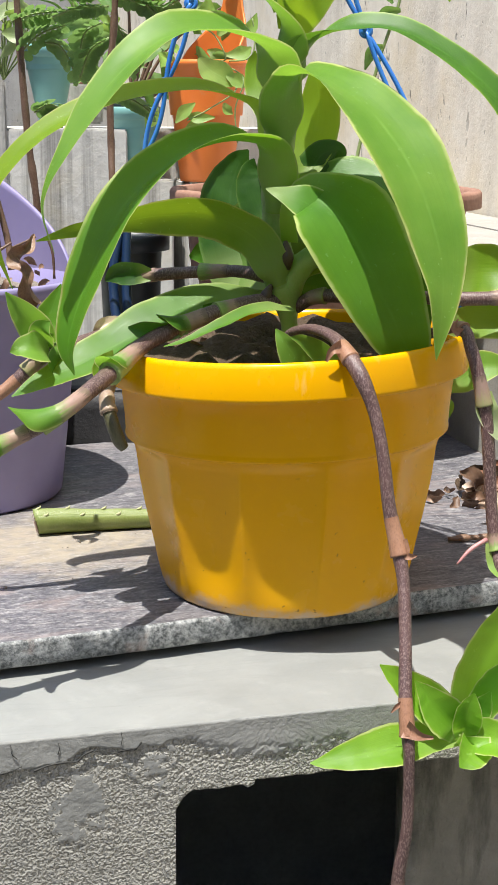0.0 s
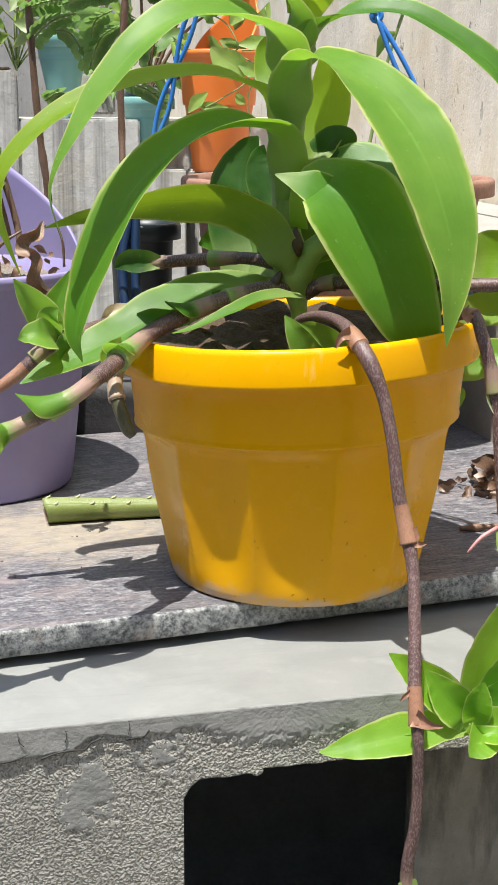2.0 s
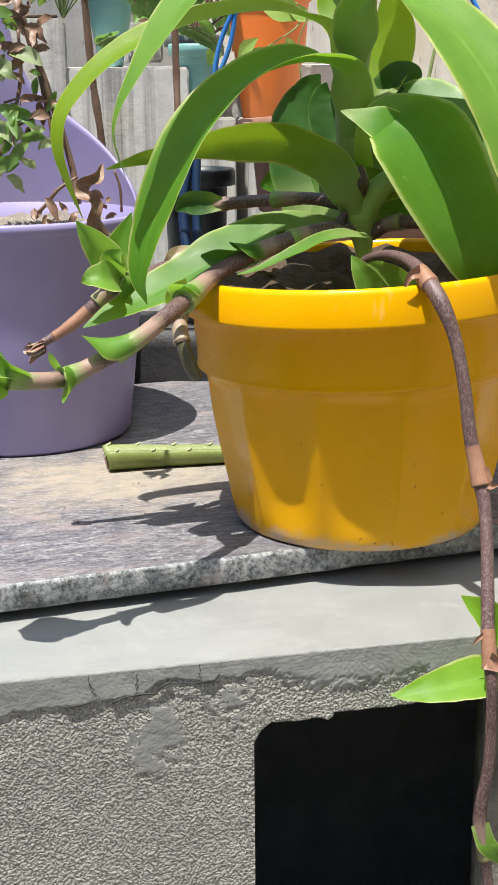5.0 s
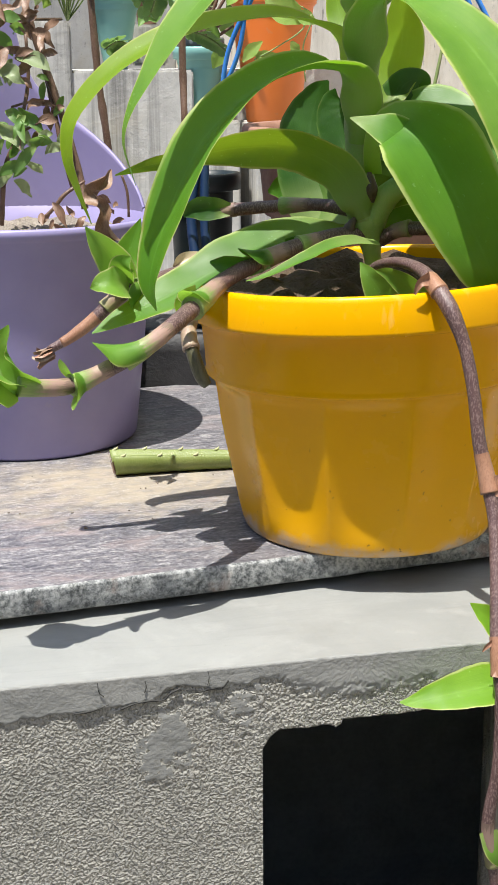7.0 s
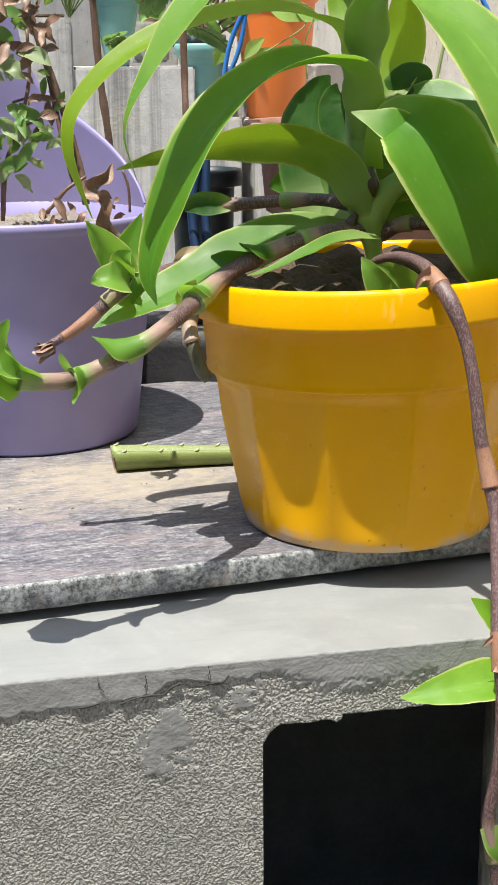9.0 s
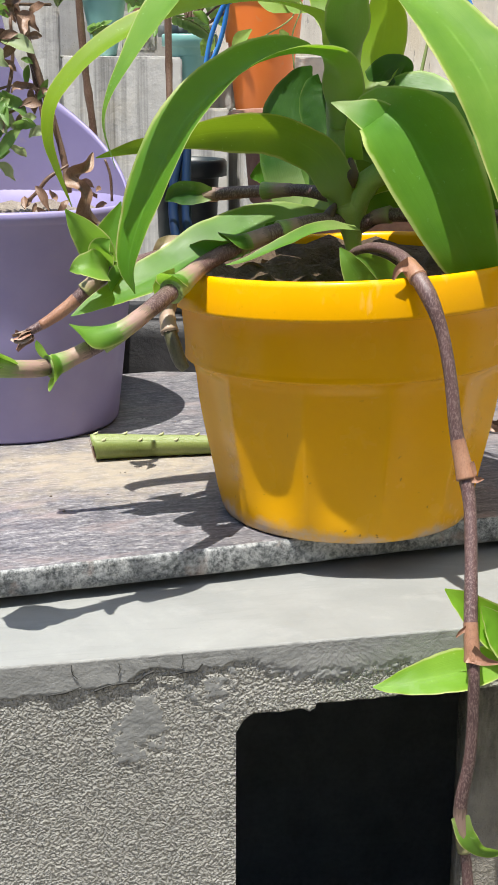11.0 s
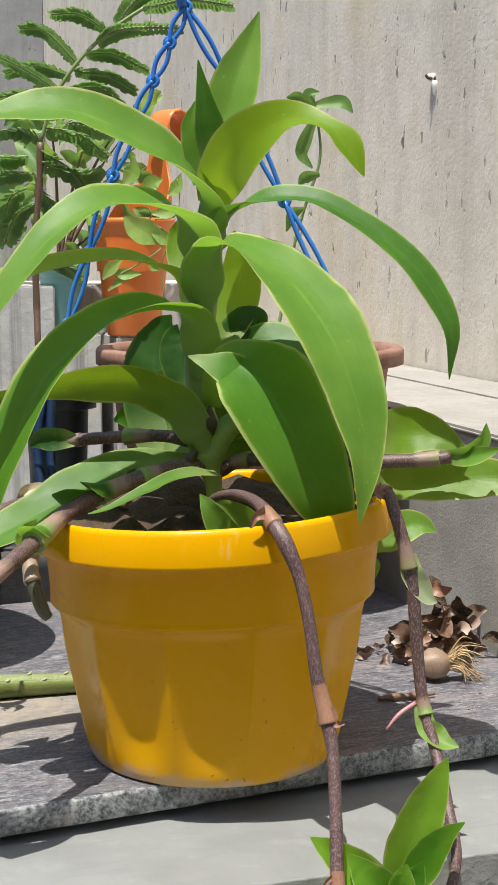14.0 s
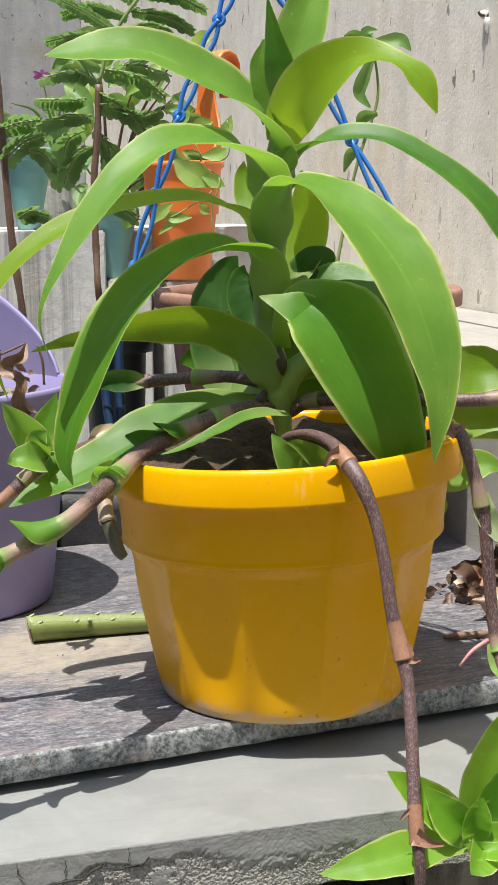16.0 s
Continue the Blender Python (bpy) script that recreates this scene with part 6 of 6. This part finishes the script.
leaf(seedling, herb_leaf, 18, [(0.117, 0.520, 0.506, 0.005, 20), (0.100, 0.520, 0.503, 0.015, 20), (0.092, 0.520, 0.493, 0.002, 20)])
leaf(seedling, herb_leaf, 18, [(0.108, 0.520, 0.581, 0.005, 20), (0.091, 0.520, 0.581, 0.016, 20), (0.074, 0.520, 0.574, 0.002, 20)])
leaf(seedling, herb_leaf, 18, [(0.098, 0.520, 0.467, 0.004, 20), (0.085, 0.520, 0.460, 0.015, 20), (0.078, 0.520, 0.440, 0.002, 20)])
vine = thing('vine', 'light green trailing vine growing in the orange planter', 'vine')
part('stalk', tube_bm([(-0.142, 1.200, 0.472, 0.0014), (-0.092, 1.120, 0.444, 0.0012), (-0.104, 1.120, 0.396, 0.0012), (-0.100, 1.120, 0.344, 0.0012)], 6, 5), stem_green, vine)
part('stalk', tube_bm([(-0.142, 1.200, 0.472, 0.0014), (-0.119, 1.120, 0.473, 0.0012), (-0.136, 1.120, 0.507, 0.0012), (-0.163, 1.120, 0.524, 0.0012)], 6, 5), stem_green, vine)
part('stalk', tube_bm([(-0.142, 1.200, 0.472, 0.0014), (-0.101, 1.120, 0.430, 0.0012), (-0.145, 1.120, 0.396, 0.0012), (-0.180, 1.120, 0.378, 0.0012)], 6, 5), stem_green, vine)
part('stalk', tube_bm([(-0.142, 1.200, 0.472, 0.0014), (-0.083, 1.120, 0.473, 0.0012), (-0.074, 1.120, 0.507, 0.0012), (-0.078, 1.120, 0.533, 0.0012)], 6, 5), stem_green, vine)
leaf(vine, lime_leaf, 16, [(-0.162, 1.120, 0.473, 0.006, 15), (-0.145, 1.120, 0.456, 0.037, 15), (-0.122, 1.120, 0.443, 0.039, 15), (-0.108, 1.120, 0.430, 0.003, 15)])
leaf(vine, lime_leaf, 16, [(-0.118, 1.120, 0.447, 0.006, 15), (-0.100, 1.120, 0.439, 0.024, 15), (-0.083, 1.120, 0.430, 0.002, 15)])
leaf(vine, lime_leaf, 16, [(-0.180, 1.120, 0.387, 0.005, 15), (-0.163, 1.120, 0.382, 0.019, 15), (-0.136, 1.120, 0.383, 0.003, 15)])
leaf(vine, lime_leaf, 16, [(-0.198, 1.120, 0.374, 0.003, 15), (-0.184, 1.120, 0.391, 0.021, 15), (-0.167, 1.120, 0.405, 0.003, 15)])
leaf(vine, lime_leaf, 16, [(-0.122, 1.120, 0.405, 0.005, 15), (-0.116, 1.120, 0.394, 0.016, 15), (-0.108, 1.120, 0.388, 0.002, 15)])
leaf(vine, lime_leaf, 16, [(-0.162, 1.120, 0.524, 0.006, 15), (-0.149, 1.120, 0.541, 0.029, 15), (-0.145, 1.120, 0.566, 0.003, 15)])
leaf(vine, lime_leaf, 16, [(-0.131, 1.120, 0.507, 0.006, 15), (-0.118, 1.120, 0.524, 0.028, 15), (-0.101, 1.120, 0.532, 0.003, 15)])
leaf(vine, lime_leaf, 16, [(-0.118, 1.120, 0.478, 0.006, 15), (-0.092, 1.120, 0.481, 0.024, 15), (-0.079, 1.120, 0.490, 0.003, 15)])
leaf(vine, lime_leaf, 16, [(-0.229, 1.120, 0.403, 0.003, 15), (-0.236, 1.120, 0.382, 0.024, 15), (-0.245, 1.120, 0.365, 0.003, 15)])
leaf(vine, lime_leaf, 16, [(-0.190, 1.120, 0.356, 0.003, 15), (-0.167, 1.120, 0.374, 0.013, 15), (-0.146, 1.120, 0.383, 0.002, 15)])
leaf(vine, lime_leaf, 16, [(-0.092, 1.120, 0.507, 0.005, 15), (-0.079, 1.120, 0.519, 0.021, 15), (-0.071, 1.120, 0.541, 0.002, 15)])
grass_plant = thing('grassy_plant', 'tuft of narrow grey-green leaves in a small terracotta pot', 'plant')
for i in range(26):
    q = random.uniform(0, 6.28)
    r = random.uniform(0.03, 0.085)
    h = random.uniform(0.05, 0.11)
    leaf(grass_plant, herb_leaf, 12, [(-0.383, 1.36, 0.462, 0.004, 0), (-0.383 + 0.4 * r * math.cos(q), 1.36 + 0.4 * r * math.sin(q), 0.472 + 0.8 * h, 0.005, 10), (-0.383 + r * math.cos(q), 1.36 + r * math.sin(q), 0.472 + h, 0.001, 0)])
leafy = thing('leafy_plant', 'light green leafy plant on the planter wall', 'plant')
part('twig', tube_bm([(-0.509, 1.300, 0.442, 0.0012), (-0.525, 1.256, 0.503, 0.0016), (-0.538, 1.220, 0.534, 0.0010)], 6, 5), stem_green, leafy)
curl_leaf(leafy, (-0.538, 1.220, 0.534), 0.032, 0.00, lime_leaf, 31, 0.5)
part('twig', tube_bm([(-0.509, 1.300, 0.442, 0.0012), (-0.511, 1.267, 0.488, 0.0016), (-0.530, 1.240, 0.507, 0.0010)], 6, 5), stem_green, leafy)
curl_leaf(leafy, (-0.530, 1.240, 0.507), 0.041, 2.10, sage_leaf, 32, 0.5)
part('twig', tube_bm([(-0.509, 1.300, 0.442, 0.0012), (-0.495, 1.278, 0.505, 0.0016), (-0.519, 1.260, 0.539, 0.0010)], 6, 5), stem_green, leafy)
curl_leaf(leafy, (-0.519, 1.260, 0.539), 0.050, 4.20, lime_leaf, 33, 0.5)
part('twig', tube_bm([(-0.509, 1.300, 0.442, 0.0012), (-0.500, 1.256, 0.493, 0.0016), (-0.492, 1.220, 0.516, 0.0010)], 6, 5), stem_green, leafy)
curl_leaf(leafy, (-0.492, 1.220, 0.516), 0.059, 6.30, sage_leaf, 34, 0.5)
part('twig', tube_bm([(-0.509, 1.300, 0.442, 0.0012), (-0.481, 1.267, 0.503, 0.0016), (-0.477, 1.240, 0.534, 0.0010)], 6, 5), stem_green, leafy)
curl_leaf(leafy, (-0.477, 1.240, 0.534), 0.032, 8.40, lime_leaf, 35, 0.5)
part('twig', tube_bm([(-0.509, 1.300, 0.442, 0.0012), (-0.469, 1.278, 0.488, 0.0016), (-0.472, 1.260, 0.507, 0.0010)], 6, 5), stem_green, leafy)
curl_leaf(leafy, (-0.472, 1.260, 0.507), 0.041, 10.50, sage_leaf, 36, 0.5)
part('twig', tube_bm([(-0.509, 1.300, 0.442, 0.0012), (-0.496, 1.256, 0.509, 0.0016), (-0.486, 1.220, 0.546, 0.0010)], 6, 5), stem_green, leafy)
curl_leaf(leafy, (-0.486, 1.220, 0.546), 0.050, 12.60, lime_leaf, 37, 0.5)
part('twig', tube_bm([(-0.509, 1.300, 0.442, 0.0012), (-0.522, 1.267, 0.517, 0.0016), (-0.551, 1.240, 0.561, 0.0010)], 6, 5), stem_green, leafy)
curl_leaf(leafy, (-0.551, 1.240, 0.561), 0.059, 14.70, sage_leaf, 38, 0.5)
part('twig', tube_bm([(-0.509, 1.300, 0.442, 0.0012), (-0.496, 1.278, 0.520, 0.0016), (-0.522, 1.260, 0.566, 0.0010)], 6, 5), stem_green, leafy)
curl_leaf(leafy, (-0.522, 1.260, 0.566), 0.032, 16.80, lime_leaf, 39, 0.5)
part('twig', tube_bm([(-0.509, 1.300, 0.442, 0.0012), (-0.494, 1.256, 0.524, 0.0016), (-0.481, 1.220, 0.572, 0.0010)], 6, 5), stem_green, leafy)
curl_leaf(leafy, (-0.481, 1.220, 0.572), 0.041, 18.90, sage_leaf, 40, 0.5)
part('twig', tube_bm([(-0.509, 1.300, 0.442, 0.0012), (-0.498, 1.267, 0.483, 0.0016), (-0.507, 1.240, 0.498, 0.0010)], 6, 5), stem_green, leafy)
curl_leaf(leafy, (-0.507, 1.240, 0.498), 0.050, 21.00, lime_leaf, 41, 0.5)
part('twig', tube_bm([(-0.509, 1.300, 0.442, 0.0012), (-0.463, 1.278, 0.515, 0.0016), (-0.461, 1.260, 0.556, 0.0010)], 6, 5), stem_green, leafy)
curl_leaf(leafy, (-0.461, 1.260, 0.556), 0.059, 23.10, sage_leaf, 42, 0.5)
bushy = thing('bushy_plant', 'dark bushy plant with small leaves on the planter wall', 'plant')
part('twig', tube_bm([(-0.285, 1.25, 0.39, 0.003), (-0.221, 1.26, 0.498, 0.0025), (-0.126, 1.296, 0.569, 0.001)], 6, 5), twig_brown, bushy)
part('twig', tube_bm([(-0.285, 1.25, 0.39, 0.003), (-0.240, 1.26, 0.516, 0.0025), (-0.171, 1.182, 0.600, 0.001)], 6, 5), twig_brown, bushy)
part('twig', tube_bm([(-0.285, 1.25, 0.39, 0.003), (-0.221, 1.26, 0.433, 0.0025), (-0.124, 1.188, 0.461, 0.001)], 6, 5), twig_brown, bushy)
part('twig', tube_bm([(-0.285, 1.25, 0.39, 0.003), (-0.260, 1.26, 0.526, 0.0025), (-0.222, 1.180, 0.616, 0.001)], 6, 5), twig_brown, bushy)
part('twig', tube_bm([(-0.285, 1.25, 0.39, 0.003), (-0.229, 1.26, 0.550, 0.0025), (-0.145, 1.175, 0.657, 0.001)], 6, 5), twig_brown, bushy)
part('twig', tube_bm([(-0.285, 1.25, 0.39, 0.003), (-0.248, 1.26, 0.433, 0.0025), (-0.192, 1.208, 0.462, 0.001)], 6, 5), twig_brown, bushy)
part('twig', tube_bm([(-0.285, 1.25, 0.39, 0.003), (-0.288, 1.26, 0.547, 0.0025), (-0.292, 1.215, 0.651, 0.001)], 6, 5), twig_brown, bushy)
part('twig', tube_bm([(-0.285, 1.25, 0.39, 0.003), (-0.223, 1.26, 0.526, 0.0025), (-0.129, 1.280, 0.617, 0.001)], 6, 5), twig_brown, bushy)
part('twig', tube_bm([(-0.285, 1.25, 0.39, 0.003), (-0.279, 1.26, 0.441, 0.0025), (-0.269, 1.240, 0.475, 0.001)], 6, 5), twig_brown, bushy)
for i in range(55):
    curl_leaf(bushy, (random.uniform(-0.34, -0.10), random.uniform(1.15, 1.32), random.uniform(0.42, 0.70)), random.uniform(0.035, 0.065), random.uniform(0, 6.28), (herb_leaf, lime_leaf, feather_leaf)[i % 3], i, 0.5)

flower_at = Vector((-0.395, 1.28, 0.620))
part('flower_stalk', tube_bm([(-0.31, 1.255, 0.45, 0.0018), (*(flower_at + Vector((0.02, 0, -0.08))), 0.0015), (*flower_at, 0.001)], 6, 5), stem_green, bushy)
for i in range(5):
    q = 1.26 * i
    tip = flower_at + Vector((0.016 * math.cos(q), -0.006, 0.009 * math.sin(q)))
    leaf(bushy, pink_petal, 20, [(*flower_at, 0.003, 0), (*flower_at.lerp(tip, 0.55), 0.010, 20 * i), (*tip, 0.003, 0)], 'small pink petal')

# ---- small things ----
# cut piece of aloe leaf on the slab
aloe = thing("aloe_piece", "cut piece of green aloe leaf with small spines on the slab", "aloe leaf", at=(0, 0, 0))
A0, A1 = Vector((-0.231, 0.106, 0.0)), Vector((-0.091, 0.150, 0.0))
way = (A1 - A0).normalized()
cross = Vector((-way.y, way.x, 0))
# outline of the cut across: rounded belly, hollow upper side, a thin margin at each edge
ALOE = [(0.0, 0.0174), (-0.0014, 0.0125), (-0.0010, 0.0062), (0.0030, 0.0013), (0.0090, 0.0002), (0.0160, 0.0013), (0.0210, 0.0062), (0.0228, 0.0125), (0.0222, 0.0176), (0.0208, 0.0179), (0.0188, 0.0130), (0.0120, 0.0092), (0.0048, 0.0122), (0.0014, 0.0177)]


def aloe_at(f, u, z):
    k = 1.16 - 0.42 * f + 0.012 * math.sin(f * 13)
    return A0.lerp(A1, f) + cross * (u * k + 0.0012 * math.sin(5 * f)) + Vector((0, 0, 0.0006 + z * k))


bm = bmesh.new()
rings = [[bm.verts.new(aloe_at(i / 59, u, z) - way * (0.2 * z if i == 0 else 0)) for u, z in ALOE] for i in range(60)]
for a, b in zip(rings, rings[1:]):
    for j in range(len(ALOE)):
        bm.faces.new((a[j], b[j], b[(j + 1) % len(ALOE)], a[(j + 1) % len(ALOE)]))
bm.faces.new(rings[0]), bm.faces.new(rings[-1][::-1])
part("flesh", bm, aloe_skin, aloe)
bm = bmesh.new()
for back in (0.0014, 0.0003):
    bm.faces.new([bm.verts.new(aloe_at(0, 0.0002 + 0.98 * u, 0.0004 + 0.97 * z) - way * (back + 0.2 * z)) for u, z in ALOE][::1 if back > 0.001 else -1])
part("cut_end", bm, sheath_dry, aloe, "dried brown cut end", smooth=False)
for u, z, first in ((0.0007, 0.0174, 0.05), (0.0215, 0.0176, 0.02), (0.0215, 0.0176, 0.21)):
    for i in range(1 if first == 0.02 else 4):
        c = aloe_at(first + i * 0.235, u, z)
        part("spine", tube_bm([(*(c - way * 0.0034), 0.0007), (*(c - way * 0.001 + Vector((0, 0, 0.0004))), 0.0013), (*(c + way * 0.0008 + Vector((0, 0, 0.0014))), 0.0010), (*(c + way * 0.0014 + Vector((0, 0, 0.0030))), 0.0003)], 6, 3), spine_pale, aloe)

# bulb with roots, and shrivelled leaves, by the bench
bulb = thing("dry_bulb", "dry brown bulb with straw-coloured roots on the slab", "bulb", at=(0.214, 0.182, 0.0165), turn=0)
bm = lathe_bm([(0.0005, -0.015), (0.007, -0.0145), (0.013, -0.009), (0.0155, 0.0), (0.0135, 0.009), (0.0085, 0.0145), (0.004, 0.018), (0.0022, 0.026), (0.0006, 0.03)], 24, lambda q, z, r: r * (1 + 0.05 * math.sin(5 * q + z * 90)))
bmesh.ops.transform(bm, matrix=pose(0, 0, 0, 0, -78, 20), verts=bm.verts[:])
part("bulb_body", bm, bulb_skin, bulb)
rng = random.Random(5)
for i in range(46):
    q, s = rng.uniform(0, 6.28), rng.uniform(0.02, 0.045)
    start = Vector((0.0135, rng.uniform(-0.006, 0.006), rng.uniform(-0.006, 0.008)))
    d = Vector((0.8, 0.5 * math.cos(q), 0.7 * math.sin(q) + 0.1)).normalized()
    mid = start + d * s * 0.5 + Vector((0, 0, 0.004))
    end = start + d * s + Vector((rng.uniform(-0.01, 0.01), 0, -0.012))
    end.z, mid.z = max(end.z, -0.0155), max(mid.z, -0.0155)
    part("root", tube_bm([(*start, 0.0007), (*mid, 0.0006), (*end, 0.0003)], 5, 4, wobble=0.3), root_straw, bulb)
husk = thing("dry_leaves", "heap of shrivelled brown leaves on the slab beside the bench", "dry leaves", at=(0.218, 0.252, 0.001))
for i in range(105):
    x, y = rng.gauss(0.012, 0.02), rng.gauss(0.02, 0.024)
    if math.hypot(x - 0.012, y - 0.02) > 0.045:
        continue
    z = rng.uniform(0.002, max(0.008, 0.075 - 1.7 * math.hypot(x - 0.025, y - 0.012)))
    curl_leaf(husk, (x, y, z + 0.004), rng.uniform(0.02, 0.042), rng.uniform(0, 6.28), (dry_leaf, sheath_dry, twig_brown, bulb_skin, twig_brown, papery, soil)[i % 7], i, rng.uniform(-0.3, 0.3))
for i in range(10):
    curl_leaf(husk, (rng.uniform(-0.06, -0.015), rng.uniform(-0.02, 0.03), 0.008), rng.uniform(0.014, 0.024), rng.uniform(0, 6.28), (dry_leaf, twig_brown)[i % 2], 90 + i, 0.1)
litter = thing("leaf_litter", "dead brown leaves lying on the soil in the yellow pot", "dry leaves", at=(0.0, 0.0, 0.184))
for i in range(12):
    q, r = rng.uniform(0, 6.28), 0.095 * math.sqrt(rng.random())
    curl_leaf(litter, (r * math.cos(q), r * math.sin(q), 0.004), rng.uniform(0.02, 0.045), rng.uniform(0, 6.28), (dry_leaf, twig_brown)[i % 2], 200 + i, 0.0)
chip = thing("wood_chip", "splintered bit of pale bark on the slab", "bark", at=(0.165, 0.115, 0.0))
part("bark", tube_bm([(-0.012, 0, 0.003, 0.002), (0.0, 0.002, 0.004, 0.0035), (0.02, 0.006, 0.004, 0.003), (0.042, 0.012, 0.004, 0.0015)], 7, 4, wobble=0.5), dry_leaf, chip)

# grit and crumbs on the slab and ledge
bm = bmesh.new()
for i in range(70):
    x, y = rng.uniform(-0.36, 0.26), rng.uniform(-0.05, 0.3)
    if math.hypot(x, y) < 0.12 or math.hypot(x + 0.352, y - 0.265) < 0.13:
        continue
    r = rng.choice((0.0005, 0.0006, 0.0008, 0.0011))
    bmesh.ops.create_icosphere(bm, subdivisions=1, radius=r, matrix=pose(x, y, r * 0.6, rng.uniform(0, 90), 0, rng.uniform(0, 90)) @ Matrix.Diagonal((1.5, 1, 0.7, 1)))
tagged(part("grit", bm, pale_soil), "crumbs of dry soil scattered on the slab", "grit", kind="stuff")

# hook on the side wall
hook = thing("wall_hook", "small white blob with a bent rusty nail on the wall", "hook")
HOOK = Vector((0.327, 1.102, 0.686))
OUT = Vector((-math.cos(radians(YAW)), -math.sin(radians(YAW)), 0))
part("wax", tube_bm([(*HOOK, 0.009), (*(HOOK + OUT * 0.006 + Vector((0, 0.006, 0.002))), 0.008), (*(HOOK + OUT * 0.010 + Vector((0, 0.012, 0.004))), 0.004)], 9, 3, wobble=0.8), white_paint, hook, "white blob")
part("wax", tube_bm([(*(HOOK + OUT * 0.004 + Vector((0.004, 0, -0.004))), 0.007), (*(HOOK + OUT * 0.008 + Vector((0.008, 0, -0.018))), 0.006), (*(HOOK + OUT * 0.008 + Vector((0.006, 0, -0.026))), 0.002)], 9, 3, wobble=0.8), white_paint, hook, "white blob")
part("nail", tube_bm([(*HOOK, 0.0025), (*(HOOK + OUT * 0.012), 0.0025), (*(HOOK + OUT * 0.016 + Vector((0, 0, 0.005))), 0.002)], 8, 3), rust, hook, "bent rusty nail")
